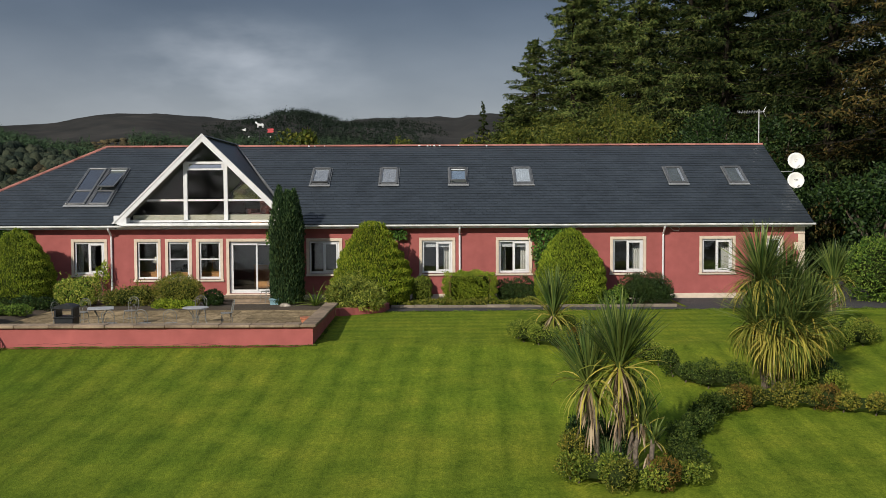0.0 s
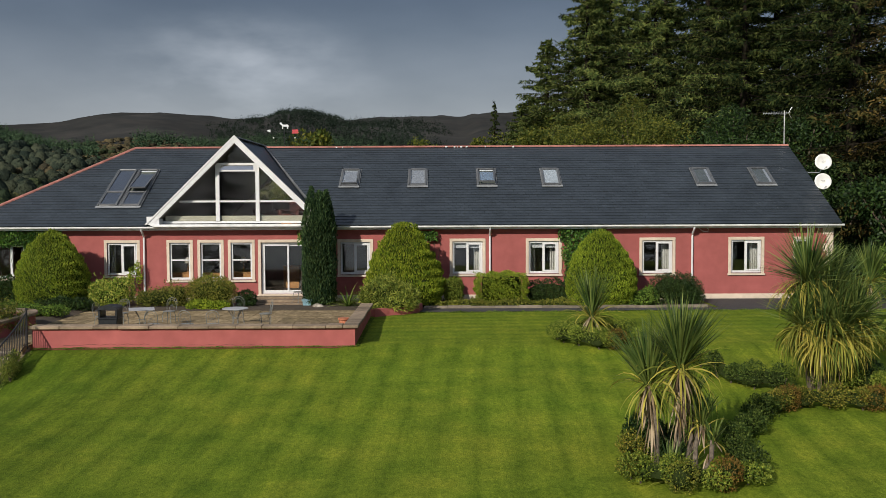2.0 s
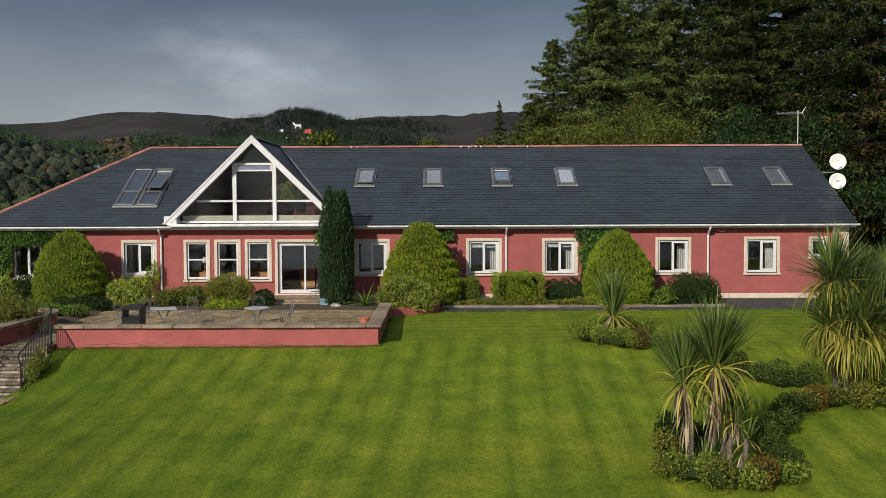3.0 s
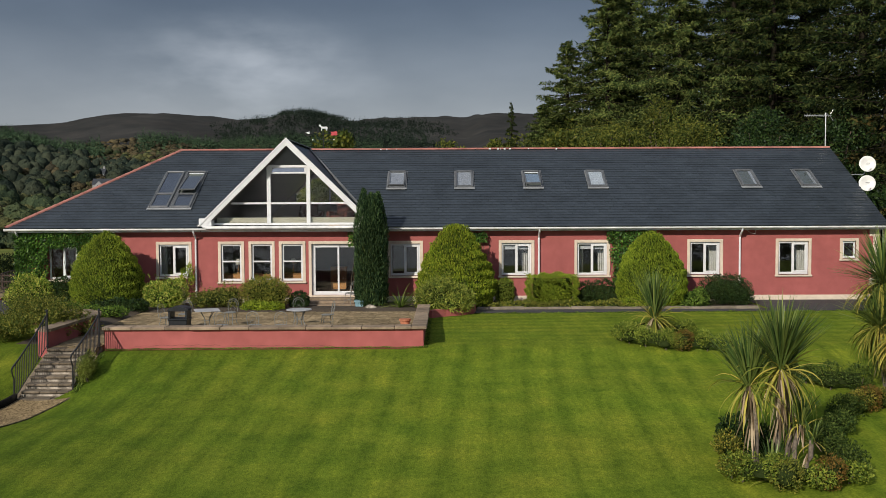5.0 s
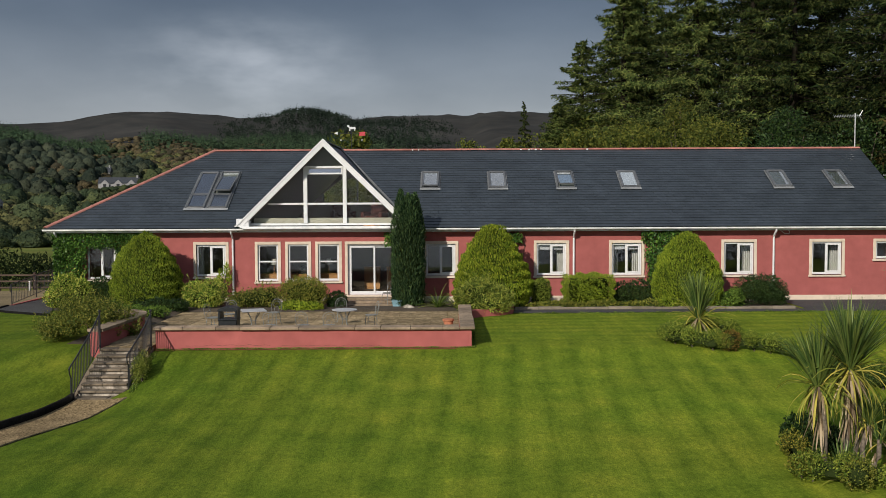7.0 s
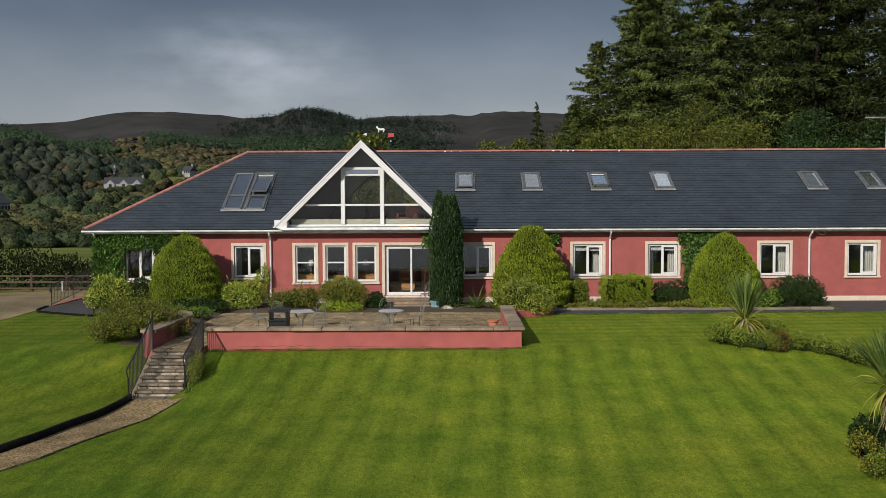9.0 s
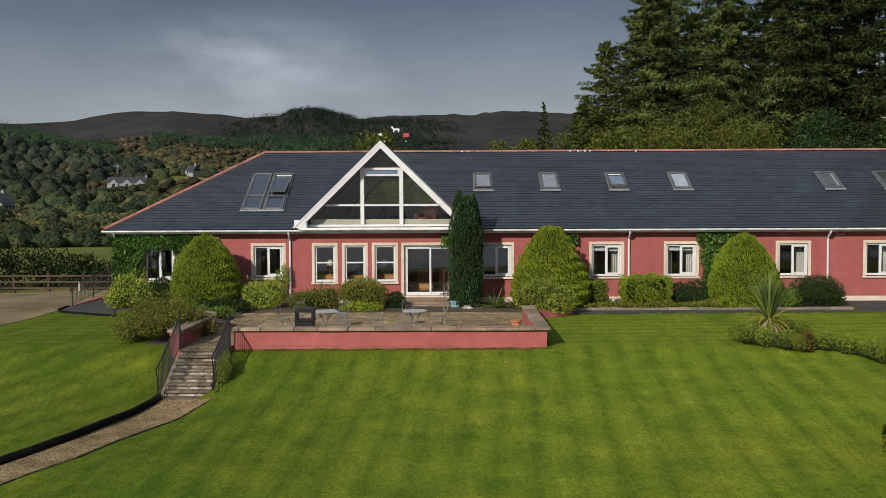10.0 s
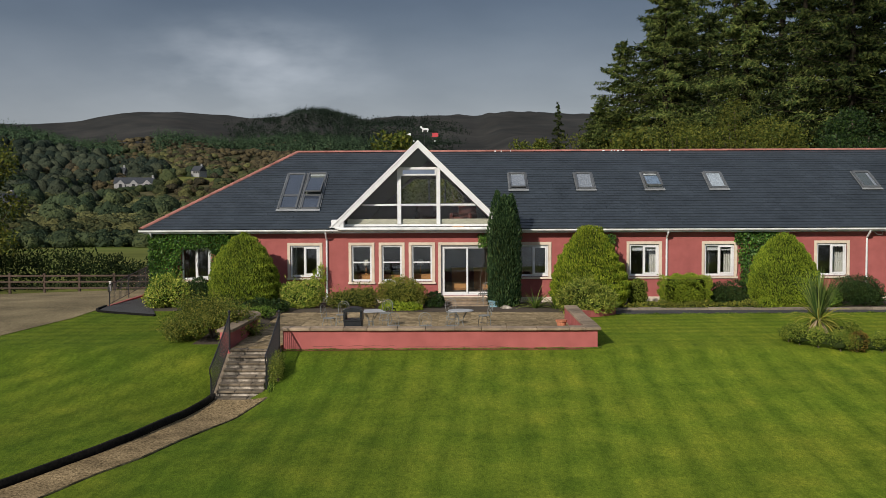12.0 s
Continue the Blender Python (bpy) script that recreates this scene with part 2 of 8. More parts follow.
M = dict(
    red=mat("red_painted_render", (0.285, 0.082, 0.076), (0.333, 0.097, 0.090), scale=3, rough=0.85, bump=0.35, bump_scale=90, stain=0.08, stain_scale=0.9, spec=0.3),
    red_low=mat("red_terrace_render", (0.322, 0.088, 0.083), (0.374, 0.106, 0.099), scale=2.2, rough=0.85, bump=0.4, bump_scale=60, stain=0.14, stain_scale=1.2, spec=0.3),
    cream=mat("cream_render", (0.53, 0.445, 0.355), (0.62, 0.53, 0.43), scale=5, rough=0.85, bump=0.25, bump_scale=80, stain=0.12),
    white=mat("white_upvc", (0.60, 0.61, 0.625), (0.68, 0.69, 0.70), scale=4, rough=0.35, stain=0.06),
    gutter=mat("weathered_white_gutter", (0.55, 0.57, 0.57), (0.72, 0.73, 0.73), scale=3, rough=0.45, stain=0.15, stain_scale=1.5),
    slate=mat("blue_black_slate", (0.024, 0.031, 0.039), (0.035, 0.044, 0.055), scale=7, rough=0.40, bump=0.3, bump_scale=30, stain=0.20, stain_scale=0.8, rnd=0.30, island=True, spec=0.5),
    slate_piece=mat("blue_black_slate_piece", (0.024, 0.031, 0.039), (0.035, 0.044, 0.055), scale=7, rough=0.40, bump=0.3, bump_scale=30, stain=0.20, stain_scale=0.8, rnd=0.30, spec=0.5),
    ridge=mat("terracotta_ridge_tile", (0.27, 0.105, 0.085), (0.37, 0.155, 0.125), scale=5, rough=0.8, bump=0.3, stain=0.3, stain_scale=1.2, rnd=0.4),
    lead=mat("grey_lead_flashing", (0.09, 0.095, 0.10), (0.15, 0.155, 0.16), scale=6, rough=0.5, stain=0.2),
    frame_dark=mat("grey_aluminium_frame", (0.070, 0.075, 0.082), (0.115, 0.122, 0.130), scale=5, rough=0.35, stain=0.1),
    glass=glass_mat("window_glass", base=0.075),
    glass_gable=glass_mat("gable_glass", base=0.03),
    glass_vent=glass_mat("vent_glass", (0.80, 0.83, 0.86), 0.55),
    glass_roof=glass_mat("roof_window_glass", (0.86, 0.875, 0.89), 0.09),
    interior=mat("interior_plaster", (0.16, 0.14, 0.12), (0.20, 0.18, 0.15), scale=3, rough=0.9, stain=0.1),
    carpet=mat("dark_carpet", (0.07, 0.045, 0.035), (0.10, 0.065, 0.05), scale=60, rough=0.95, stain=0.1),
    curtain=mat("white_curtain", (0.55, 0.54, 0.50), (0.66, 0.65, 0.62), scale=4, rough=0.9, stain=0.1, translucent=0.25),
    spandrel=mat("pale_spandrel_board", (0.32, 0.30, 0.23), (0.38, 0.36, 0.28), scale=4, rough=0.7, stain=0.1),
    blind=mat("white_blind", (0.40, 0.41, 0.43), (0.47, 0.48, 0.50), scale=4, rough=0.8, stain=0.05),
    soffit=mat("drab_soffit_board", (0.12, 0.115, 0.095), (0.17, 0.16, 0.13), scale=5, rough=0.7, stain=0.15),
    blind_white=mat("bright_white_blind", (0.62, 0.66, 0.68), (0.70, 0.74, 0.76), scale=4, rough=0.8, stain=0.05),
    blind_blue=mat("pale_blue_blind", (0.26, 0.36, 0.48), (0.36, 0.46, 0.57), scale=4, rough=0.8, stain=0.05),
    # dark sheet under two roof windows, the sky's blue reflection painted on
    sky_sheet=mat("dark_blue_sky_sheet", (0.055, 0.070, 0.105), (0.075, 0.092, 0.13), scale=4, rough=0.8, stain=0.05),
    shaft=mat("dim_green_grey_shaft", (0.10, 0.115, 0.10), (0.14, 0.155, 0.135), scale=3, rough=0.9, stain=0.2),
    apron=mat("pale_lead_apron", (0.20, 0.21, 0.22), (0.27, 0.28, 0.29), scale=6, rough=0.5, stain=0.2),
    pine=mat("orange_pine", (0.34, 0.16, 0.05), (0.46, 0.23, 0.08), scale=6, rough=0.5, stain=0.2, stretch_xyz=(1, 1, 8)),
    shade=mat("cream_lampshade", (0.7, 0.66, 0.56), (0.78, 0.74, 0.64), scale=8, rough=0.9, stain=0.05, translucent=0.3),
    sofa=mat("red_upholstery", (0.060, 0.014, 0.010), (0.095, 0.022, 0.016), scale=30, rough=0.9, stain=0.15),
    coping=mat("sandstone_coping", (0.17, 0.125, 0.085), (0.30, 0.225, 0.155), scale=9, rough=0.9, bump=0.6, bump_scale=25, stain=0.3, stain_scale=2.0, rnd=0.35),
    paving=mat("weathered_paving", (0.135, 0.102, 0.056), (0.335, 0.258, 0.158), scale=7, rough=0.95, bump=0.9, bump_scale=14, stain=0.45, stain_scale=0.8, rnd=0.06, spec=0.1),
    joint=mat("mossy_joint_earth", (0.135, 0.103, 0.055), (0.30, 0.228, 0.132), scale=8, rough=1.0, bump=0.6, stain=0.4, spec=0.1),
    step=mat("stair_slab_stone", (0.085, 0.066, 0.044), (0.19, 0.15, 0.105), scale=8, rough=0.95, bump=0.7, bump_scale=20, stain=0.35, stain_scale=2.5, rnd=0.3),
    riser=mat("pale_stair_riser", (0.10, 0.085, 0.065), (0.42, 0.37, 0.31), scale=4, rough=0.95, bump=0.6, bump_scale=20, stain=0.45, stain_scale=4.0),
    iron=mat("black_wrought_iron", (0.012, 0.012, 0.014), (0.022, 0.022, 0.025), scale=20, rough=0.45, stain=0.2),
    chair=mat("grey_painted_iron", (0.115, 0.12, 0.115), (0.21, 0.22, 0.21), scale=12, rough=0.5, stain=0.2),
    table=mat("pale_grey_table_top", (0.30, 0.31, 0.33), (0.39, 0.40, 0.42), scale=9, rough=0.5, stain=0.15),
    bin=mat("black_moulded_plastic", (0.006, 0.008, 0.010), (0.013, 0.016, 0.019), scale=12, rough=0.45, stain=0.15, spec=0.35),
    terracotta=mat("terracotta_pot", (0.34, 0.12, 0.06), (0.44, 0.17, 0.09), scale=8, rough=0.85, stain=0.25, stain_scale=4),
    blue=mat("blue_grey_planter", (0.14, 0.26, 0.32), (0.20, 0.34, 0.40), scale=8, rough=0.6, stain=0.2, stain_scale=3),
    soil=mat("dark_garden_soil", (0.035, 0.026, 0.018), (0.075, 0.055, 0.036), scale=14, rough=1.0, bump=0.9, bump_scale=14, stain=0.3),
    tarmac=mat("dark_tarmac", (0.030, 0.029, 0.030), (0.052, 0.050, 0.050), scale=90, rough=0.9, bump=0.5, bump_scale=120, stain=0.2, stain_scale=0.8),
    carpark=mat("brown_gravel_yard", (0.125, 0.098, 0.054), (0.245, 0.198, 0.116), scale=14, rough=1.0, bump=0.6, bump_scale=40, stain=0.4, stain_scale=0.35, spec=0.15),
    gravel=mat("pea_gravel", (0.075, 0.052, 0.026), (0.33, 0.245, 0.135), scale=17, rough=1.0, bump=1.0, bump_scale=22, stain=0.3, stain_scale=1.3, spec=0.1),
    kerb=mat("concrete_kerb", (0.13, 0.11, 0.08), (0.24, 0.20, 0.155), scale=12, rough=0.95, bump=0.5, stain=0.25, stain_scale=2, rnd=0.3),
    kerb_black=mat("black_timber_edging", (0.005, 0.005, 0.005), (0.015, 0.014, 0.012), scale=10, rough=0.9, bump=0.5, stain=0.3, spec=0.08),
    kerb_low=mat("mossy_low_edging", (0.03, 0.032, 0.016), (0.085, 0.075, 0.045), scale=6, rough=0.95, bump=0.5, stain=0.4, stain_scale=3, spec=0.08),
    dish=mat("off_white_dish", (0.62, 0.62, 0.60), (0.72, 0.72, 0.70), scale=6, rough=0.5, stain=0.1),
    galv=mat("galvanised_steel", (0.42, 0.43, 0.44), (0.55, 0.56, 0.57), scale=15, rough=0.4, stain=0.15, metal=0.6),
    vane_red=mat("red_vane_tail", (0.40, 0.03, 0.04), (0.48, 0.05, 0.06), scale=9, rough=0.5, stain=0.1),
    bark=mat("grey_brown_bark", (0.06, 0.045, 0.032), (0.15, 0.12, 0.09), scale=9, rough=0.95, bump=0.9, bump_scale=14, stain=0.3, stain_scale=1.5, stretch_xyz=(1, 1, 0.3)),
    conifer_bark=mat("dark_spruce_bark", (0.010, 0.009, 0.006), (0.028, 0.023, 0.017), scale=9, rough=0.95, stain=0.3, spec=0.05),
    cord_bark=mat("cordyline_bark", (0.07, 0.055, 0.04), (0.19, 0.155, 0.12), scale=16, rough=0.95, bump=0.9, bump_scale=22, stain=0.3, stain_scale=3),
    wood=mat("brown_fence_timber", (0.04, 0.027, 0.019), (0.085, 0.056, 0.04), scale=9, rough=0.9, bump=0.4, stain=0.25, rnd=0.3),
    # solid filling for bushes, the shade of their inside put into its colour
    core=mat("shaded_plant_core", (0.016, 0.026, 0.007), (0.034, 0.046, 0.014), scale=9, rough=1.0, stain=0.2, spec=0.03),
    farwall=mat("far_white_wall", (0.22, 0.22, 0.225), (0.29, 0.29, 0.29), scale=2, rough=0.9, stain=0.1),
    farroof=mat("far_slate_roof", (0.022, 0.025, 0.031), (0.036, 0.040, 0.048), scale=2, rough=0.7, stain=0.15),
    farglass=mat("far_window", (0.02, 0.022, 0.025), (0.03, 0.03, 0.035), scale=2, rough=0.2, stain=0),
    # foliage
    yew=leaf_mat("clipped_dark_conifer", (0.110, 0.175, 0.024), (0.370, 0.440, 0.046), (0.235, 0.310, 0.034)),
    gold=leaf_mat("golden_conifer", (0.100, 0.165, 0.016), (0.390, 0.440, 0.042), (0.235, 0.310, 0.026)),
    lime=leaf_mat("lime_green_conifer", (0.110, 0.180, 0.020), (0.370, 0.450, 0.042), (0.235, 0.315, 0.028)),
    cypress=leaf_mat("blue_green_cypress", (0.014, 0.036, 0.015), (0.085, 0.140, 0.050), (0.036, 0.072, 0.030)),
    ivy=leaf_mat("glossy_ivy", (0.024, 0.067, 0.013), (0.126, 0.235, 0.037), (0.059, 0.134, 0.024), rough=0.4, spec=0.5),
    shrub=leaf_mat("green_shrub", (0.060, 0.125, 0.022), (0.210, 0.310, 0.050), (0.130, 0.210, 0.036)),
    olive=leaf_mat("olive_shrub", (0.095, 0.125, 0.022), (0.300, 0.290, 0.050), (0.185, 0.205, 0.036)),
    varieg=leaf_mat("variegated_shrub", (0.080, 0.165, 0.022), (0.520, 0.520, 0.110), (0.270, 0.360, 0.050)),
    cotoneaster=leaf_mat("arching_cotoneaster", (0.056, 0.088, 0.016), (0.260, 0.255, 0.050), (0.138, 0.165, 0.032)),
    dark=leaf_mat("dark_laurel", (0.013, 0.031, 0.010), (0.054, 0.098, 0.023), (0.027, 0.058, 0.015), rough=0.5, spec=0.22),
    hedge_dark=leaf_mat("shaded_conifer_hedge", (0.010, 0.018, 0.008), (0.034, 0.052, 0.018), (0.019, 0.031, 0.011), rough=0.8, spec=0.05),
    russet=leaf_mat("russet_box", (0.10, 0.070, 0.016), (0.27, 0.155, 0.036), (0.17, 0.115, 0.026)),
    box=leaf_mat("box_hedge", (0.075, 0.122, 0.018), (0.285, 0.325, 0.050), (0.160, 0.212, 0.032)),
    # darker box, with the cordyline's shadow painted into its colour
    box_shaded=leaf_mat("dark_shaded_box_hedge", (0.026, 0.050, 0.011), (0.110, 0.150, 0.030), (0.058, 0.092, 0.019)),
    box2=leaf_mat("bronzed_box_hedge", (0.080, 0.100, 0.017), (0.315, 0.265, 0.046), (0.170, 0.190, 0.029)),
    conifer=leaf_mat("spruce_needles", (0.014, 0.027, 0.010), (0.077, 0.092, 0.027), (0.037, 0.058, 0.018), stain=0.5, stain_scale=0.14, translucent=0.2, rough=0.85, spec=0.04),
    larch=leaf_mat("olive_conifer_needles", (0.040, 0.067, 0.020), (0.142, 0.163, 0.045), (0.087, 0.119, 0.033), stain=0.5, stain_scale=0.16, translucent=0.2, rough=0.85, spec=0.04),
    bronze=leaf_mat("bronzed_conifer_needles", (0.023, 0.028, 0.011), (0.121, 0.086, 0.027), (0.057, 0.057, 0.018), stain=0.5, stain_scale=0.3, translucent=0.2, rough=0.85, spec=0.04),
    birch=leaf_mat("yellow_green_broadleaf", (0.048, 0.072, 0.014), (0.158, 0.162, 0.028), (0.094, 0.116, 0.020), stain=0.4, stain_scale=0.25),
    scrub=leaf_mat("olive_hillside_scrub", (0.042, 0.055, 0.028), (0.140, 0.138, 0.056), (0.078, 0.086, 0.040), stain=0.35, stain_scale=0.012, translucent=0.15, fine_scale=0.5, spread_by=0.5, spec=0.02, rough=0.9, bump=1.0, bump_scale=1.3, bump_dist=1.0),
    scrub_brown=leaf_mat("brown_autumn_scrub", (0.046, 0.043, 0.029), (0.120, 0.096, 0.052), (0.078, 0.067, 0.040), stain=0.35, stain_scale=0.012, translucent=0.15, fine_scale=0.5, spread_by=0.5, spec=0.02, rough=0.9, bump=1.0, bump_scale=1.3, bump_dist=1.0),
    scrub_green=leaf_mat("green_hillside_trees", (0.028, 0.044, 0.026), (0.085, 0.104, 0.046), (0.050, 0.068, 0.036), stain=0.35, stain_scale=0.012, translucent=0.15, fine_scale=0.5, spread_by=0.5, spec=0.02, rough=0.9, bump=1.0, bump_scale=1.3, bump_dist=1.0),
    scrub_dark=leaf_mat("dark_hillside_trees", (0.022, 0.032, 0.025), (0.062, 0.072, 0.047), (0.039, 0.050, 0.035), stain=0.35, stain_scale=0.012, translucent=0.15, fine_scale=0.5, spread_by=0.5, spec=0.02, rough=0.9, bump=1.0, bump_scale=1.3, bump_dist=1.0),
    plantation=leaf_mat("far_plantation", (0.024, 0.048, 0.028), (0.069, 0.105, 0.055), stain=0.3, stain_scale=0.01, translucent=0.05, fine_scale=0.1, spread_by=0.3, spec=0.02, rough=0.9),
    ridge_spruce=leaf_mat("dark_ridge_spruce", (0.011, 0.018, 0.014), (0.027, 0.039, 0.027), stain=0.3, stain_scale=0.01, translucent=0.0, fine_scale=0.1, spread_by=0.3, spec=0.02, rough=0.9),
    straw=leaf_mat("pale_olive_feathery", (0.10, 0.14, 0.025), (0.36, 0.38, 0.075), (0.20, 0.26, 0.042)),
    sword=leaf_mat("green_sword_leaf", (0.046, 0.090, 0.022), (0.210, 0.262, 0.066), (0.104, 0.162, 0.040), translucent=0.2, rough=0.45, spec=0.4),
    sword_yellow=leaf_mat("yellowing_sword_leaf", (0.09, 0.13, 0.022), (0.44, 0.37, 0.075), (0.25, 0.255, 0.042), translucent=0.2),
    sword_dry=leaf_mat("dry_sword_leaf", (0.11, 0.075, 0.045), (0.50, 0.40, 0.27), (0.30, 0.225, 0.14), translucent=0.15),
    grassblade=leaf_mat("strap_leaf", (0.056, 0.112, 0.017), (0.224, 0.294, 0.056), (0.126, 0.182, 0.028)),
)


def lawn_mat():
    """Mown grass: stripes along the house's depth, patches, worn yellow spots and a fine nap."""
    m = bpy.data.materials.new("mown_lawn")
    m.use_nodes = True
    n, l = m.node_tree.nodes, m.node_tree.links
    p = n["Principled BSDF"]
    p.inputs["Roughness"].default_value, p.inputs["Specular IOR Level"].default_value = 0.9, 0.06
    co = n.new("ShaderNodeTexCoord")

    def noise_of(scale, detail=4, stretch=(1, 1, 1), turn=0.0):
        mp = n.new("ShaderNodeMapping")
        mp.inputs["Scale"].default_value = stretch
        mp.inputs["Rotation"].default_value = (0, 0, turn)
        l.new(co.outputs["Object"], mp.inputs[0])
        t = n.new("ShaderNodeTexNoise")
        t.inputs["Scale"].default_value, t.inputs["Detail"].default_value = scale, detail
        l.new(mp.outputs[0], t.inputs["Vector"])
        return t.outputs[0]

    def ramp(src, *stops):
        r = n.new("ShaderNodeValToRGB")
        e = r.color_ramp.elements
        e[0].position, e[0].color = stops[0][0], (*stops[0][1], 1)
        e[1].position, e[1].color = stops[-1][0], (*stops[-1][1], 1)
        for pos, col in stops[1:-1]:
            e.new(pos).color = (*col, 1)
        l.new(src, r.inputs[0])
        return r.outputs[0]

    def times(x, y):
        r = n.new("ShaderNodeMixRGB")
        r.blend_type, r.inputs[0].default_value = "MULTIPLY", 1.0
        l.new(x, r.inputs[1])
        l.new(y, r.inputs[2])
        return r.outputs[0]

    base = ramp(noise_of(0.9, 6), (0.3, (0.080, 0.122, 0.011)), (0.5, (0.103, 0.146, 0.0135)), (0.70, (0.133, 0.168, 0.017)))
    blades = times(ramp(noise_of(26, 5), (0.34, (0.76, 0.79, 0.76)), (0.66, (1.24, 1.21, 1.24))), ramp(noise_of(11, 6, (1, 0.7, 1)), (0.36, (0.86, 0.88, 0.86)), (0.64, (1.13, 1.11, 1.13))))
    tufts = ramp(noise_of(12, 6, (1.0, 0.30, 1)), (0.3, (0.86, 0.89, 0.87)), (0.7, (1.12, 1.09, 1.09)))

    def bands(turn, scale, wobble):
        """Passes of the mower, turned from the depth of the garden."""
        mp = n.new("ShaderNodeMapping")
        mp.inputs["Rotation"].default_value = (0, 0, turn)
        l.new(co.outputs["Object"], mp.inputs[0])
        w = n.new("ShaderNodeTexWave")
        w.wave_type, w.bands_direction = "BANDS", "X"
        w.inputs["Scale"].default_value, w.inputs["Distortion"].default_value = scale, wobble
        w.inputs["Detail"].default_value, w.inputs["Detail Scale"].default_value = 3.0, 0.5
        l.new(mp.outputs[0], w.inputs["Vector"])
        return w.outputs[1]

    def share(axis, lo, hi):
        at = n.new("ShaderNodeSeparateXYZ")
        l.new(co.outputs["Object"], at.inputs[0])
        r = n.new("ShaderNodeMapRange")
        r.interpolation_type = "SMOOTHSTEP"
        r.inputs[1].default_value, r.inputs[2].default_value = lo, hi
        l.new(at.outputs[axis], r.inputs[0])
        return r.outputs[0]

    def between(f, x, y):
        r = n.new("ShaderNodeMix")
        l.new(f, r.inputs[0])
        l.new(x, r.inputs[2])
        l.new(y, r.inputs[3])
        return r.outputs[0]

    # up and down the middle, slanting beyond the path, across in front of the house
    passes = between(share(0, -4.0, -6.5), bands(0.06, 0.36, 0.7), bands(0.62, 0.30, 0.8))
    passes = between(share(1, -12.5, -9.0), passes, bands(1.52, 0.40, 0.9))
    stripes = ramp(passes, (0.0, (0.83, 0.865, 0.84)), (0.18, (0.94, 0.955, 0.945)), (0.6, (1.02, 1.015, 1.015)), (1.0, (1.11, 1.08, 1.06)))
    patches = ramp(noise_of(0.6, 8, (1.2, 0.8, 1)), (0.32, (0.84, 0.89, 0.87)), (0.5, (1.0, 1.0, 1.0)), (0.68, (1.10, 1.06, 1.04)))
    streaks = ramp(noise_of(4.0, 4, (1.0, 0.05, 1)), (0.3, (0.90, 0.92, 0.91)), (0.5, (1.0, 1.0, 1.0)), (0.7, (1.11, 1.08, 1.06)))
    cross = ramp(noise_of(2.6, 8, (0.7, 1.0, 1), 0.5), (0.30, (0.82, 0.86, 0.84)), (0.43, (0.98, 0.99, 0.98)), (0.7, (1.05, 1.03, 1.02)))
    hue = ramp(noise_of(0.33, 4), (0.32, (0.90, 0.98, 0.94)), (0.5, (1.0, 1.0, 1.0)), (0.7, (1.09, 1.02, 1.05)))
    scratch = ramp(noise_of(4.5, 8, (1.3, 0.10, 1)), (0.34, (0.91, 0.93, 0.91)), (0.66, (1.10, 1.08, 1.08)))
    # painted brightness ramp: moss and shade darken the stairs' end, lighter towards the beds
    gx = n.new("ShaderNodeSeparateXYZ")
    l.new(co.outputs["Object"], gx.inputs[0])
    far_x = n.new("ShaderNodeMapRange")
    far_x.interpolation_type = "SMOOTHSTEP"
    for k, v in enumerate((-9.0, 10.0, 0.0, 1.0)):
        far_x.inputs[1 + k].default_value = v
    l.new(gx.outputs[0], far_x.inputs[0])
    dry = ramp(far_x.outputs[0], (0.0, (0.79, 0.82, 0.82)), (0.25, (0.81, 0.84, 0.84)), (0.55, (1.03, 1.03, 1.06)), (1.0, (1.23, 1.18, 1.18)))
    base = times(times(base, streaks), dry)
    base = times(times(base, hue), scratch)
    l.new(times(times(times(times(times(base, blades), tufts), stripes), patches), cross), p.inputs["Base Color"])
    bp = n.new("ShaderNodeBump")
    bp.inputs["Strength"].default_value, bp.inputs["Distance"].default_value = 0.45, 0.04
    l.new(noise_of(45, 3), bp.inputs["Height"])
    l.new(bp.outputs[0], p.inputs["Normal"])
    return m


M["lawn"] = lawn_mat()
M["water"] = mat("grey_lough_water", (0.03, 0.04, 0.045), (0.04, 0.05, 0.055), scale=0.05, rough=0.12, stain=0.1, bump=0.1, bump_scale=0.4)
M["bracken"] = mat("brown_bracken_slope", (0.042, 0.046, 0.026), (0.105, 0.090, 0.050), scale=0.22, rough=1.0, stain=0.45, stain_scale=0.015, c=(0.066, 0.062, 0.030), spec=0.03, bump=0.8, bump_scale=1.5)
M["moor"] = mat("heather_moor", (0.027, 0.028, 0.027), (0.046, 0.043, 0.040), scale=0.03, rough=1.0, stain=0.25, stain_scale=0.008, c=(0.035, 0.035, 0.033), spec=0.05)
M["meadow"] = mat("rough_meadow", (0.075, 0.11, 0.022), (0.17, 0.165, 0.05), scale=0.06, rough=1.0, stain=0.35, stain_scale=0.02, spec=0.03)


# ---- mesh helpers ----
def part(name, bm, material, parent=None, label="", smooth=False):
    """Links a bmesh as one mesh object, under a thing or a part where one is given."""
    me = bpy.data.meshes.new(name)
    bm.to_mesh(me)
    bm.free()
    me.materials.append(material)
    if smooth:
        me.polygons.foreach_set("use_smooth", [True] * len(me.polygons))
    ob = new(name, me)
    ob.parent = parent
    return tagged(ob, label)


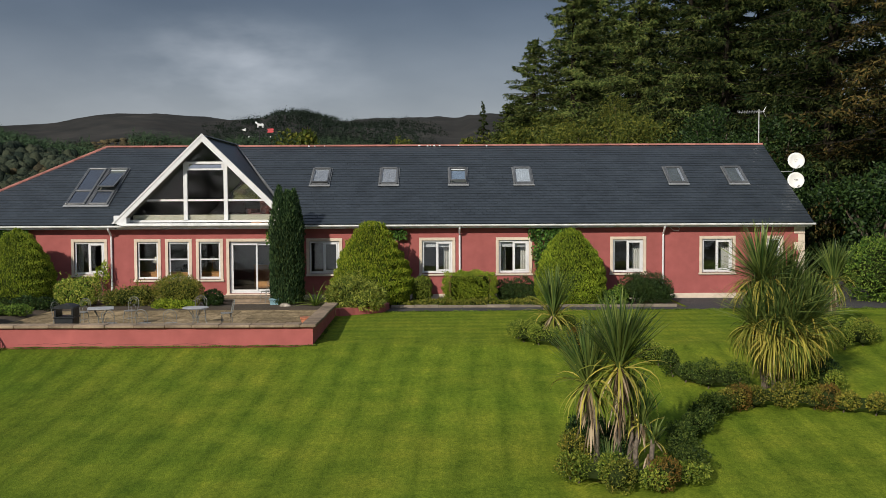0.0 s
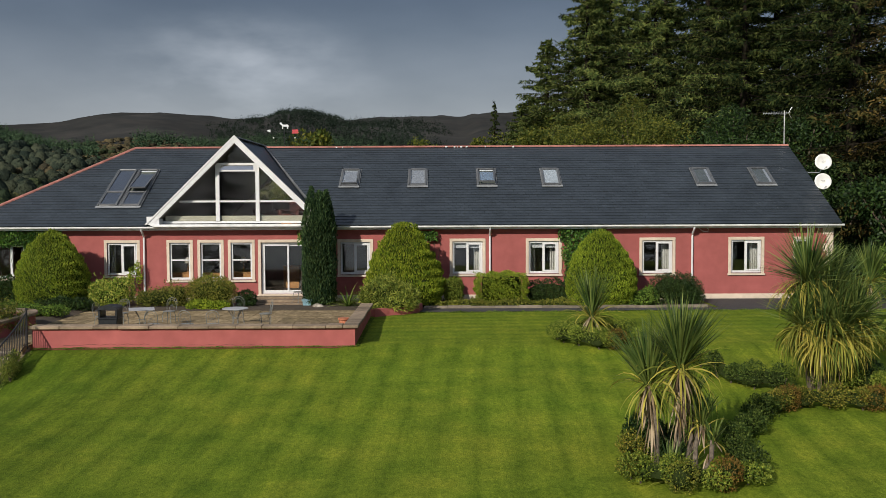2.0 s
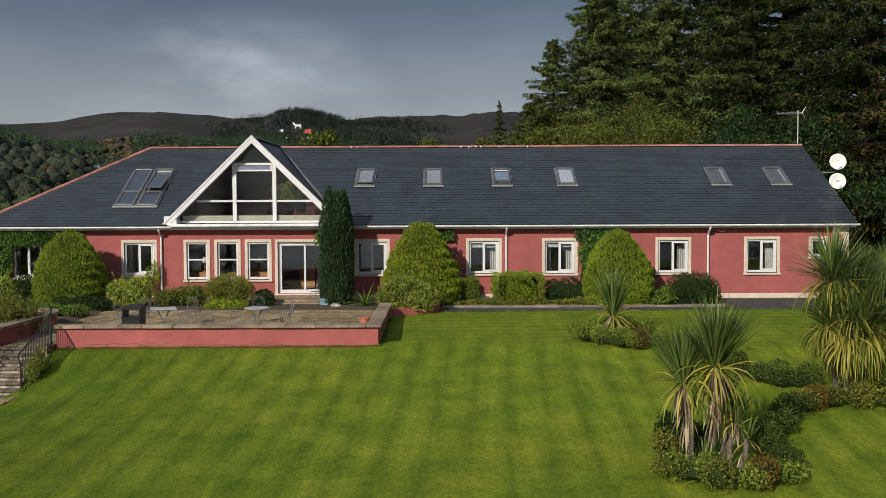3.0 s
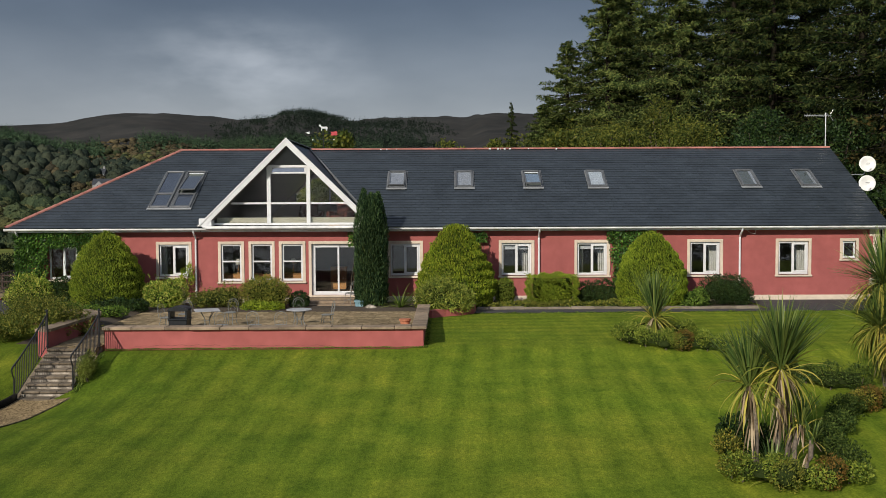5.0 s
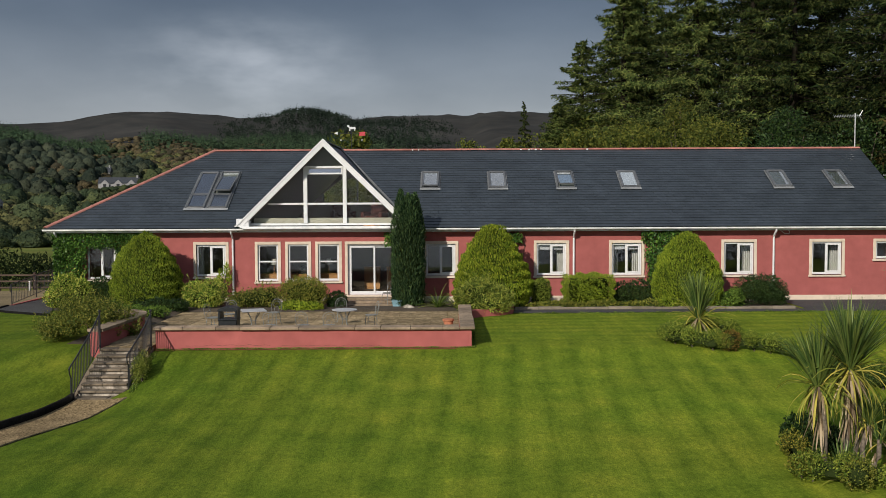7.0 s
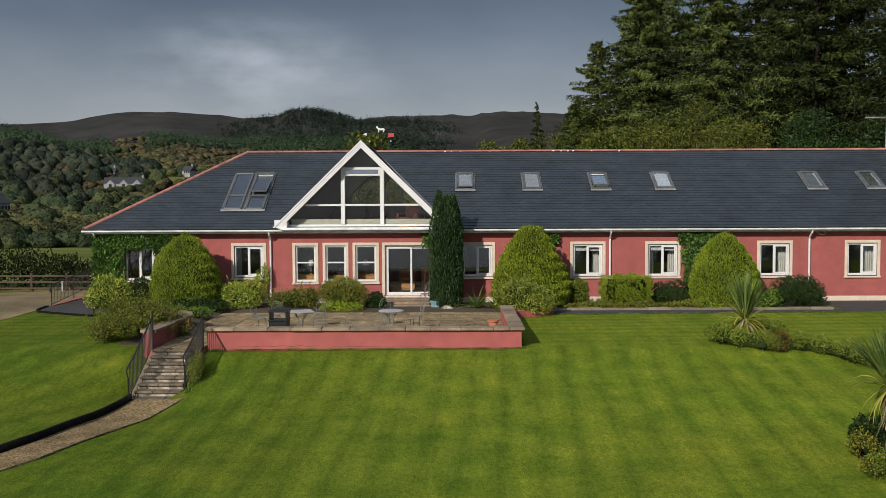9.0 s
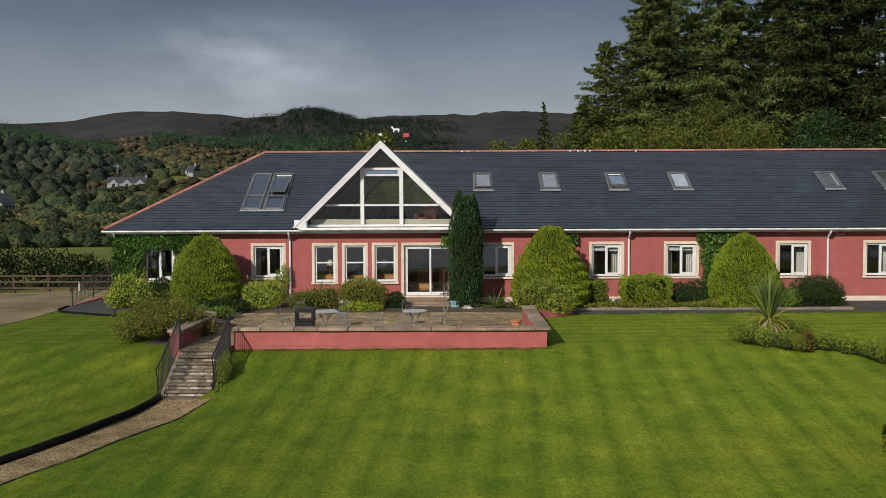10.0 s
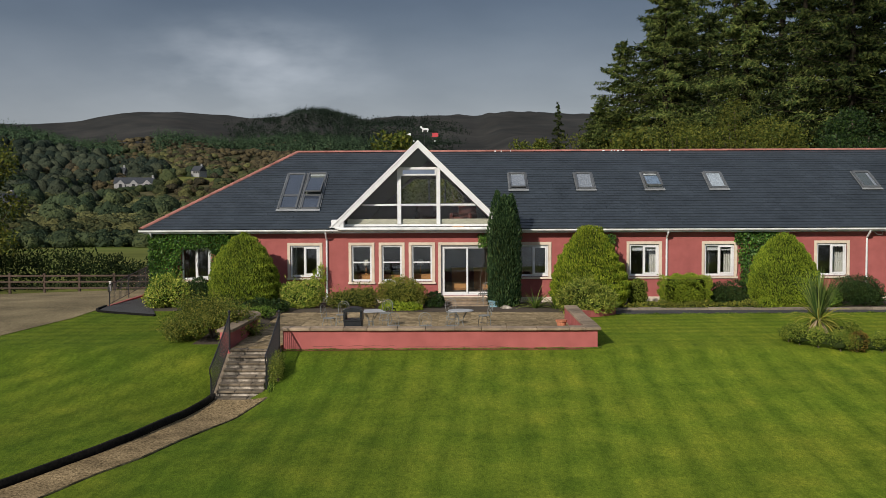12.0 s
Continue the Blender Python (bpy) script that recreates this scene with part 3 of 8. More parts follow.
def mesh_from(name, verts, faces, material, parent=None, label="", smooth=False, normals=None):
    """A mesh object from arrays: verts (n, 3) and faces (m, 3 or 4)."""
    verts, faces = np.asarray(verts, np.float32), np.asarray(faces, np.int32)
    if normals is not None:
        # every leaf turns its face outwards
        p = verts[faces[:, :3]]
        inward = (np.cross(p[:, 1] - p[:, 0], p[:, 2] - p[:, 0]) * normals[faces[:, 0]]).sum(1) < 0
        faces = np.where(inward[:, None], faces[:, ::-1], faces).astype(np.int32)
    me = bpy.data.meshes.new(name)
    k = faces.shape[1]
    me.vertices.add(len(verts))
    me.vertices.foreach_set("co", verts.ravel())
    me.loops.add(faces.size)
    me.loops.foreach_set("vertex_index", faces.ravel())
    me.polygons.add(len(faces))
    me.polygons.foreach_set("loop_start", np.arange(0, faces.size, k, dtype=np.int32))
    me.polygons.foreach_set("loop_total", np.full(len(faces), k, np.int32))
    if smooth:
        me.polygons.foreach_set("use_smooth", np.ones(len(faces), bool))
    me.update(calc_edges=True)
    me.materials.append(material)
    ob = new(name, me)
    ob.parent = parent
    if normals is not None:
        # leaves are shaded as one rounded crown
        ob.data.shade_smooth()
        ob.data.normals_split_custom_set_from_vertices(normals / np.linalg.norm(normals, axis=1, keepdims=True))
    return tagged(ob, label)


def empty(name, at=(0, 0, 0), label="", category="", group="", kind=""):
    ob = new(name)
    ob.location = at
    return tagged(ob, label, category, group, kind)


def box(bm, x0, x1, y0, y1, z0, z1, bevel=0.0):
    m = Matrix.LocRotScale(((x0 + x1) / 2, (y0 + y1) / 2, (z0 + z1) / 2), None, (x1 - x0, y1 - y0, z1 - z0))
    made = bmesh.ops.create_cube(bm, size=1, matrix=m)["verts"]
    if bevel:
        edges = list({e for v in made for e in v.link_edges})
        bmesh.ops.bevel(bm, geom=edges, offset=bevel, segments=1, affect="EDGES", profile=0.5)
    return bm


def boxes(*rows, bevel=0.0):
    bm = bmesh.new()
    for r in rows:
        box(bm, *r, bevel=bevel)
    return bm


def prism(bm, outline, y0, y1):
    """A slab with the outline (x, z) between y0 and y1."""
    a = [bm.verts.new((x, y0, z)) for x, z in outline]
    b = [bm.verts.new((x, y1, z)) for x, z in outline]
    n = len(a)
    bm.faces.new(a)
    bm.faces.new(b[::-1])
    for i in range(n):
        bm.faces.new((a[i], b[i], b[(i + 1) % n], a[(i + 1) % n]))
    bmesh.ops.recalc_face_normals(bm, faces=bm.faces)
    return bm


def slab(bm, outline, z0, z1):
    """A plate with the outline (x, y) between z0 and z1; either height may be a function of x and y."""
    low = z0 if callable(z0) else lambda x, y: z0
    top = z1 if callable(z1) else lambda x, y: z1
    a = [bm.verts.new((x, y, low(x, y))) for x, y in outline]
    b = [bm.verts.new((x, y, top(x, y))) for x, y in outline]
    n = len(a)
    bm.faces.new(a[::-1])
    bm.faces.new(b)
    for i in range(n):
        bm.faces.new((a[i], a[(i + 1) % n], b[(i + 1) % n], b[i]))
    bmesh.ops.recalc_face_normals(bm, faces=bm.faces)
    return bm


def tube(bm, points, radius, sides=6, closed=False):
    """A round bar along points; radius may be a list, one for each point."""
    pts = [Vector(p) for p in points]
    radii = radius if isinstance(radius, (list, tuple)) else [radius] * len(pts)
    rings = []
    n = len(pts)
    for i, p in enumerate(pts):
        ahead = pts[(i + 1) % n] - pts[i - 1] if closed else pts[min(i + 1, n - 1)] - pts[max(i - 1, 0)]
        ahead.normalize()
        side = ahead.cross(Vector((0, 0, 1)) if abs(ahead.z) < 0.95 else Vector((1, 0, 0))).normalized()
        up = side.cross(ahead)
        rings.append([bm.verts.new(p + radii[i] * (math.cos(a) * side + math.sin(a) * up)) for a in (2 * math.pi * k / sides for k in range(sides))])
    for i in range(n if closed else n - 1):
        a, b = rings[i], rings[(i + 1) % n]
        for k in range(sides):
            bm.faces.new((a[k], a[(k + 1) % sides], b[(k + 1) % sides], b[k]))
    if not closed:
        bm.faces.new(rings[0][::-1])
        bm.faces.new(rings[-1])
    return bm


def tubes(*rows, sides=6):
    bm = bmesh.new()
    for pts, r in rows:
        tube(bm, pts, r, sides)
    return bm


def lathe(bm, profile, sides=20, at=(0, 0, 0)):
    """A turned solid from (radius, height) pairs."""
    rings = [[bm.verts.new((at[0] + max(r, 1e-4) * math.cos(2 * math.pi * k / sides), at[1] + max(r, 1e-4) * math.sin(2 * math.pi * k / sides), at[2] + z)) for k in range(sides)] for r, z in profile]
    for a, b in zip(rings, rings[1:]):
        for k in range(sides):
            bm.faces.new((a[k], a[(k + 1) % sides], b[(k + 1) % sides], b[k]))
    bm.faces.new(rings[0][::-1])
    bm.faces.new(rings[-1])
    return bm


def pierced(x0, x1, z0, z1, y0, y1, holes):
    """A wall along x between y0 (outer) and y1, with holes (x0, x1, z0, z1) cut right through it."""
    bm = bmesh.new()
    xs = sorted({x0, x1, *(v for h in holes for v in h[:2])})
    zs = sorted({z0, z1, *(v for h in holes for v in h[2:])})
    inside = lambda x, z: any(a < x < b and c < z < d for a, b, c, d in holes)
    for a, b in zip(xs, xs[1:]):
        for c, d in zip(zs, zs[1:]):
            if inside((a + b) / 2, (c + d) / 2):
                continue
            for y in (y0, y1):
                f = [(a, y, c), (b, y, c), (b, y, d), (a, y, d)]
                bm.faces.new([bm.verts.new(p) for p in (f if y == min(y0, y1) else f[::-1])])
    for a, b, c, d, flip in [(*h, False) for h in holes] + [(x0, x1, z0, z1, True)]:
        ring = [(a, c), (b, c), (b, d), (a, d)]
        for (p, q), (r, s) in zip(ring, ring[1:] + ring[:1]):
            bm.faces.new([bm.verts.new(v) for v in ((p, y0, q), (r, y0, s), (r, y1, s), (p, y1, q))])
    bmesh.ops.remove_doubles(bm, verts=bm.verts, dist=1e-4)
    bmesh.ops.recalc_face_normals(bm, faces=bm.faces)
    return bm


rng = np.random.default_rng(7)


# ---- ground ----
LAWN_Y = [-60, -45, -27, -22, -18, -16, -13, -11.8, -8, -4, 0]
LAWN_Z = [-2.6, -2.25, -1.75, -1.5, -1.24, -1.03, -0.70, -0.43, -0.35, -0.28, -0.28]
# skyline of the hills: azimuth from the garden (x / y) and slope to the eye
HILL_AZ = [-1.6, -0.9, -0.60, -0.49, -0.41, -0.377, -0.34, -0.32, -0.274, -0.257, -0.216, -0.176, -0.162, -0.136, -0.096, -0.05, -0.01, 0.024, 0.07, 0.2, 0.5, 1.6]
HILL_UP = [0.05, 0.06, 0.065, 0.069, 0.067, 0.0715, 0.080, 0.081, 0.083, 0.0795, 0.0765, 0.079, 0.0835, 0.0835, 0.077, 0.080, 0.081, 0.0775, 0.078, 0.07, 0.06, 0.05]


def smooth_step(a, b, v):
    t = np.clip((v - a) / (b - a), 0, 1)
    return t * t * (3 - 2 * t)


def lawn_height(x, y):
    z = np.interp(y, LAWN_Y, LAWN_Z)
    w = np.clip((-11 - y) / 5, 0, 1)
    z = z + 0.022 * np.clip(x - 5, -18, 25) * w
    z = z - 0.45 * smooth_step(-12.5, -15, x) * smooth_step(-2, 9, y)
    return z - 0.48 * np.exp(-(((x + 5.5) / 2.0) ** 2) - ((y + 15.0) / np.where(y < -15.0, 2.7, 1.8)) ** 2)


def lumps(x, y, s, seed=0.0):
    return (np.sin(x / s + seed) * np.cos(y / s * 1.3 + seed * 2.1) + 0.6 * np.sin(x / s * 2.3 + y / s * 1.7 + seed) + 0.35 * np.cos(x / s * 4.1 - y / s * 3.3 + seed * 3)) / 1.95


def ground_height(x, y):
    """The garden, the falling fields behind it, and the hills that close the view."""
    x, y = np.asarray(x, float), np.asarray(y, float)
    near = lawn_height(x, y)
    d = np.hypot(x - 4, y + 41)
    az = (x - 4) / np.maximum(y + 41, 1)
    crest = np.interp(az, HILL_AZ, HILL_UP)
    rise = np.interp(d, [60, 110, 170, 260, 380, 520, 800, 1150, 1700, 2600, 6000],
                     [-0.9, -2.4, -4.0, -4.2, 0.5, 10.5, 37.0, 72.0, 1.0, 1.0, 1.0])
    far = np.where(d < 1150, rise * (0.55 + 0.45 * crest / 0.084), 0)
    top = 4.0 + crest * 1700
    t = smooth_step(1000, 1700, d)
    at_1000 = 57.0 * (0.55 + 0.45 * crest / 0.084)
    far = np.where(d < 1000, far, at_1000 + (top - at_1000) * t)
    far = np.where(d > 1750, top - (d - 1750) * 0.02, far)
    bumpy = lumps(x, y, 60.0) * 0.012 * np.clip(d - 120, 0, 500) + lumps(x, y, 23.0, 2.0) * 0.003 * np.clip(d - 120, 0, 500)
    far = far + bumpy * np.where(d > 1250, np.clip((1650 - d) / 400, 0.0, 1), 1)
    # craggy skyline, and a wooded shoulder on the left
    far = far + (lumps(x, y, 41.0, 4.0) * 4.2 + lumps(x, y, 17.0, 6.0) * 2.2) * smooth_step(1250, 1600, d)
    far = far + 13.0 * smooth_step(-0.34, -0.48, az) * smooth_step(420, 800, d) * (1 - smooth_step(900, 1300, d))
    wood = smooth_step(24, 60, x) * smooth_step(0, 60, y) * 9.0
    w = smooth_step(55, 110, d)
    w = np.where(y < 0, smooth_step(60, 200, d), w)
    w = np.where(y < -41, smooth_step(-50, -150, y), w)
    far = np.where(y < -41, -34.0, far)
    return near * (1 - w) + (far + wood) * w


def ground_sheet_height(x, y):
    z = ground_height(x, y)
    # sunk under the terrace, the stairs and the house
    in_terrace = (x > -6.3) & (x < 4.85) & (y > -11.55) & (y < -3.0)
    z = np.where(in_terrace, np.minimum(z, -0.5), z)
    in_house = (x > -12.0) & (x < 23.6) & (y > 0.2) & (y < 14)
    z = np.where(in_house, -0.5, z)
    in_stairs = (x > -6.05) & (x < -4.55) & (y > -14.5) & (y <= -11.5)
    return np.where(in_stairs, np.minimum(z, -0.75 - 0.50 * np.clip(-12.2 - y, 0, 3)), z)


def spread(lo, hi, step, far_lo, far_hi, grow=1.13):
    mid = list(np.arange(lo, hi + 1e-6, step))
    s, v = step, hi
    while v < far_hi:
        s *= grow
        v += s
        mid.append(v)
    s, v = step, lo
    while v > far_lo:
        s *= grow
        v -= s
        mid.insert(0, v)
    return np.array(mid)


def build_ground():
    xs, ys = spread(-24, 28, 0.5, -4200, 4200, 1.07), spread(-46, 14, 0.5, -700, 4200, 1.06)
    X, Y = np.meshgrid(xs, ys)
    Z = ground_sheet_height(X, Y)
    nx, ny = len(xs), len(ys)
    idx = np.arange(nx * ny).reshape(ny, nx)
    faces = np.stack([idx[:-1, :-1], idx[:-1, 1:], idx[1:, 1:], idx[1:, :-1]], -1).reshape(-1, 4)
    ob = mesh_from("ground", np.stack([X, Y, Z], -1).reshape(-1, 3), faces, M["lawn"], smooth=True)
    ob.data.materials.append(M["meadow"])
    ob.data.materials.append(M["moor"])
    ob.data.materials.append(M["soil"])
    ob.data.materials.append(M["bracken"])
    cx, cy = ((xs[:-1] + xs[1:]) / 2)[None, :], ((ys[:-1] + ys[1:]) / 2)[:, None]
    d = np.hypot(cx - 4, cy + 41)
    kind = np.where((cy > 6) | (cx < -40) | (cx > 45), 1, 0) + 0 * cx
    kind = np.where((d > 172) & (cy > 0), 4, kind)
    green = np.hypot(cx + 128, cy - 470) < 27
    green = green | (np.hypot(cx + 235, cy - 560) < 24)
    kind = np.where(green, 1, kind)
    kind = np.where(((d > 900) | ((d > 172) & ((cx - 4) > -0.13 * (cy + 41)))) & (cy > 0), 2, kind)
    bed = ((cx > -12.2) & (cx < 4.7) & (cy > -3.0) & (cy < 0.5)) | ((cx > -6.3) & (cx < 5.0) & (cy > -3.6) & (cy < 0)) | ((cx > -9.0) & (cx < -5.6) & (cy > -6.8) & (cy < 0)) | ((cx > 4.7) & (cx < 18.1) & (cy > -3.3) & (cy < 0.5)) | ((cx > -7.3) & (cx < -6.0) & (cy > -11.2) & (cy < -6.6))
    kind = np.where(bed, 3, kind)
    ob.data.polygons.foreach_set("material_index", kind.astype(np.int32).ravel())
    return tagged(ob, "sloping mown lawn running out into fields and dark hills", "ground", kind="structure")


build_ground()
lough = bmesh.new()
slab(lough, [(-1500, -1900), (1500, -1900), (1500, -110), (-1500, -110)], -30.5, -30)
tagged(part("water", lough, M["water"]), "grey lough below the garden", "water", kind="structure")


def on_ground(x, y, lift=0.0):
    return float(ground_height(x, y)) + lift


def strip(name, left, right, lift, material, label, category, thick=0.0, steps=40):
    """A band between two edge lines, lying on the ground."""
    def along(line, s):
        line = np.array(line, float)
        run = np.r_[0, np.cumsum(np.hypot(*np.diff(line, axis=0).T))]
        return np.array([np.interp(s * run[-1], run, line[:, k]) for k in (0, 1)]).T
    s = np.linspace(0, 1, steps)
    a, b = along(left, s), along(right, s)
    rows = []
    for f in np.linspace(0, 1, 6):
        p = a * (1 - f) + b * f
        rows.append(np.c_[p, ground_height(p[:, 0], p[:, 1]) + lift])
    V = np.array(rows)
    idx = np.arange(6 * steps).reshape(6, steps)
    F = np.stack([idx[:-1, :-1], idx[1:, :-1], idx[1:, 1:], idx[:-1, 1:]], -1).reshape(-1, 4)
    return tagged(mesh_from(name, V.reshape(-1, 3), F, material), label, category, kind="structure")


strip("pavement", [(6.75, -4.45), (12, -4.3), (18, -4.1), (29, -4.0)], [(6.9, -3.35), (12, -3.3), (17.9, -3.3), (29, -3.3)], 0.02, M["tarmac"], "dark wet tarmac path along the flower bed", "path")
strip("pavement_gable", [(18.1, -3.31), (23, -3.31), (29, -3.31)], [(18.1, -0.05), (23, -0.05), (29, 9)], 0.022, M["tarmac"], "dark tarmac apron in front of the wall", "path")
strip("pavement_ramp", [(-13.3, -3.2), (-13.55, -1.5), (-13.55, 6)], [(-10.6, -4.5), (-12.0, -0.6), (-12.1, 6)], 0.03, M["tarmac"], "smooth black tarmac ramp beside the ivy wall", "ramp")
strip("yard", [(-60, -22), (-60, -5), (-60, 8.6)], [(-14.3, -9.3), (-13.5, -5), (-13.5, 8.6)], 0.015, M["carpark"], "brown gravel car park in front of a rail fence", "car park")
strip("garden_path", [(-5.97, -14.5), (-6.22, -15.3), (-6.44, -16.2), (-6.68, -17.5), (-6.92, -18.6), (-7.35, -19.7), (-7.80, -20.53), (-8.2, -21.28), (-8.53, -21.85), (-12.3, -28.6)],
      [(-4.48, -14.6), (-4.86, -15.4), (-5.22, -16.5), (-5.58, -17.8), (-5.90, -19.0), (-6.20, -19.92), (-6.92, -21.12), (-7.49, -22.37), (-10.8, -29.0)], 0.03, M["gravel"], "brown pea gravel path leading down from the stairs", "path")


def edging(line, width, up, name, material, label, steps=60):
    """A continuous low edging board on the ground."""
    line = np.array(line, float)
    run = np.r_[0, np.cumsum(np.hypot(*np.diff(line, axis=0).T))]
    s = np.linspace(0, run[-1], steps)
    p = np.array([np.interp(s, run, line[:, k]) for k in (0, 1)]).T
    d = np.gradient(p, axis=0)
    d /= np.hypot(*d.T)[:, None]
    nrm = np.c_[-d[:, 1], d[:, 0]] * width / 2
    V, F = [], []
    g = ground_height(p[:, 0], p[:, 1])
    for i in range(steps):
        for side, z in ((-1, -0.05), (-1, up), (1, up), (1, -0.05)):
            V.append((*(p[i] + side * nrm[i]), g[i] + z))
    for i in range(steps - 1):
        for k in range(4):
            F.append((4 * i + k, 4 * i + (k + 1) % 4, 4 * i + 4 + (k + 1) % 4, 4 * i + 4 + k))
    F.append((0, 1, 2, 3))
    F.append((4 * steps - 1, 4 * steps - 2, 4 * steps - 3, 4 * steps - 4))
    return tagged(mesh_from(name, V, F, material), label, "edging", kind="structure")


edging([(-5.97, -14.5), (-6.22, -15.3), (-6.44, -16.2), (-6.68, -17.5), (-6.92, -18.6), (-7.35, -19.7), (-7.80, -20.53), (-8.2, -21.28), (-8.53, -21.85), (-12.3, -28.6)], 0.10, 0.20, "trim_path_edge", M["kerb_black"], "black timber edging board beside the gravel path")
edging([(-4.48, -14.6), (-4.86, -15.4), (-5.22, -16.5), (-5.58, -17.8), (-5.90, -19.0), (-6.20, -19.92), (-6.92, -21.12), (-7.49, -22.37), (-10.8, -29.0)], 0.06, 0.03, "trim_path_edge_low", M["kerb_low"], "thin mossy edging flush with the lawn")
edging([(-13.6, -1.4), (-13.5, -2.6), (-13.2, -3.25), (-12.4, -3.75), (-11.5, -4.2), (-10.6, -4.6)], 0.12, 0.07, "trim_ramp_edge", M["kerb_black"], "dark kerb curving round the tarmac ramp")

kerb_line = empty("kerb", (0, 0, 0), "low concrete kerb along the flower bed", "kerb", kind="structure")
kerb_stone = boxes((-0.445, 0.445, -0.07, 0.07, -0.06, 0.10), bevel=0.012)
kerb_mesh = bpy.data.meshes.new("kerb_stone")
kerb_stone.to_mesh(kerb_mesh)
kerb_stone.free()
kerb_mesh.materials.append(M["kerb"])
for i in range(12):
    k = new("kerb_stone", kerb_mesh)
    k.parent = kerb_line
    x = 7.35 + 0.9 * i
    k.matrix_basis = pose(x, -3.25 + 0.012 * math.sin(i * 2.7), -0.27 + 0.012 * math.sin(i * 1.9), 0, 0, 0.6 * math.sin(i * 3.1))

# ---- house ----
FLOOR, WALL_TOP, THICK = -0.02, 2.74, 0.32
X0, X1, DEPTH = -12.05, 23.68, 12.2
EAVE_Y, EAVE_Z, RIDGE_Y, RIDGE_Z = -0.42, 2.85, 6.09, 6.33
SLOPE = (RIDGE_Z - EAVE_Z) / (RIDGE_Y - EAVE_Y)
roof_z = lambda y: EAVE_Z + SLOPE * (min(y, 2 * RIDGE_Y - y) - EAVE_Y)
house = empty("house", (5.8, 0, -0.28), "long red rendered lodge with slate roof and glazed gable", "house")


def house_part(name, bm, material, parent=None, label="", smooth=False):
    ob = part(name, bm, material, None, label, smooth)
    ob.parent = parent or house
    ob.matrix_parent_inverse = Matrix.Translation((-5.8, 0, 0.28)) if parent is None else Matrix.Identity(4)
    return ob


# openings: x0, x1, z0, z1 inside the cream surround
SUR = 0.12
WINDOWS = [(-10.82, -9.58, 0.70, 2.13, "ivy"), (-6.23, -4.99, 0.80, 2.13, "pair"), (-3.65, -2.80, 0.60, 2.13, "sash"), (-2.38, -1.53, 0.60, 2.13, "sash"),
           (-1.12, -0.25, 0.60, 2.13, "sash"), (3.40, 4.63, 0.80, 2.13, "pair"), (8.02, 9.26, 0.80, 2.14, "blind"), (11.16, 12.40, 0.80, 2.14, "curtains"),
           (15.84, 17.08, 0.80, 2.15, "curtain"), (19.50, 20.74, 0.80, 2.16, "curtain"), (22.16, 22.70, 1.45, 2.16, "small")]
DOOR = (0.12, 2.32, 0.0, 2.13)
house_part("wall", pierced(X0, X1, -0.06, WALL_TOP, 0.0, THICK, [w[:4] for w in WINDOWS] + [DOOR]), M["red"], label="red painted render front wall")
house_part("plinth", boxes((X0, -0.01, -0.02, 0.30, -0.45, -0.06), (2.4, X1 + 0.02, -0.025, 0.30, -0.45, -0.06), bevel=0.008), M["cream"], label="cream painted plinth")
house_part("wall", boxes((X0, X1, DEPTH - THICK, DEPTH, -0.45, WALL_TOP)), M["red"], label="red painted render back wall")
house_part("wall", boxes((X0, X0 + THICK, THICK, DEPTH - THICK, -0.45, WALL_TOP)), M["red"], label="red painted render end wall")
gable = bmesh.new()
gable_line = [(0.33, -0.45), (DEPTH - 0.33, -0.45), (DEPTH - 0.33, WALL_TOP), (RIDGE_Y, RIDGE_Z - 0.22), (0.33, WALL_TOP)]
a = [gable.verts.new((X1 - THICK, y, z)) for y, z in gable_line]
b = [gable.verts.new((X1, y, z)) for y, z in gable_line]
gable.faces.new(a[::-1]), gable.faces.new(b)
for i in range(5):
    gable.faces.new((a[i], a[(i + 1) % 5], b[(i + 1) % 5], b[i]))
bmesh.ops.recalc_face_normals(gable, faces=gable.faces)
house_part("wall", gable, M["red"], label="red painted render gable end")
house_part("floor", boxes((X0 + THICK, X1 - THICK, THICK, DEPTH - THICK, FLOOR - 0.2, FLOOR)), M["carpet"])
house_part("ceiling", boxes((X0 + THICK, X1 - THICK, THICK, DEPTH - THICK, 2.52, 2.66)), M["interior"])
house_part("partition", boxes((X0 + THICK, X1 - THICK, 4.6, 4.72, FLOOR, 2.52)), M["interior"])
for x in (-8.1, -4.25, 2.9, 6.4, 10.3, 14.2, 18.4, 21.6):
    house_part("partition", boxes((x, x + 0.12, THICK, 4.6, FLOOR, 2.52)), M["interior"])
house_part("pier", boxes((X0 - 0.10, X0 + 0.14, -0.10, 0.24, -0.45, 0.42), bevel=0.01), M["cream"], label="cream corner pier beside the ramp")
# quoins on the right-hand corner
for i in range(8):
    w = 0.42 if i % 2 else 0.26
    house_part("quoin", boxes((X1 - w, X1 + 0.02, -0.022, 0.26, -0.05 + 0.345 * i, 0.285 + 0.345 * i), bevel=0.012), M["cream"])


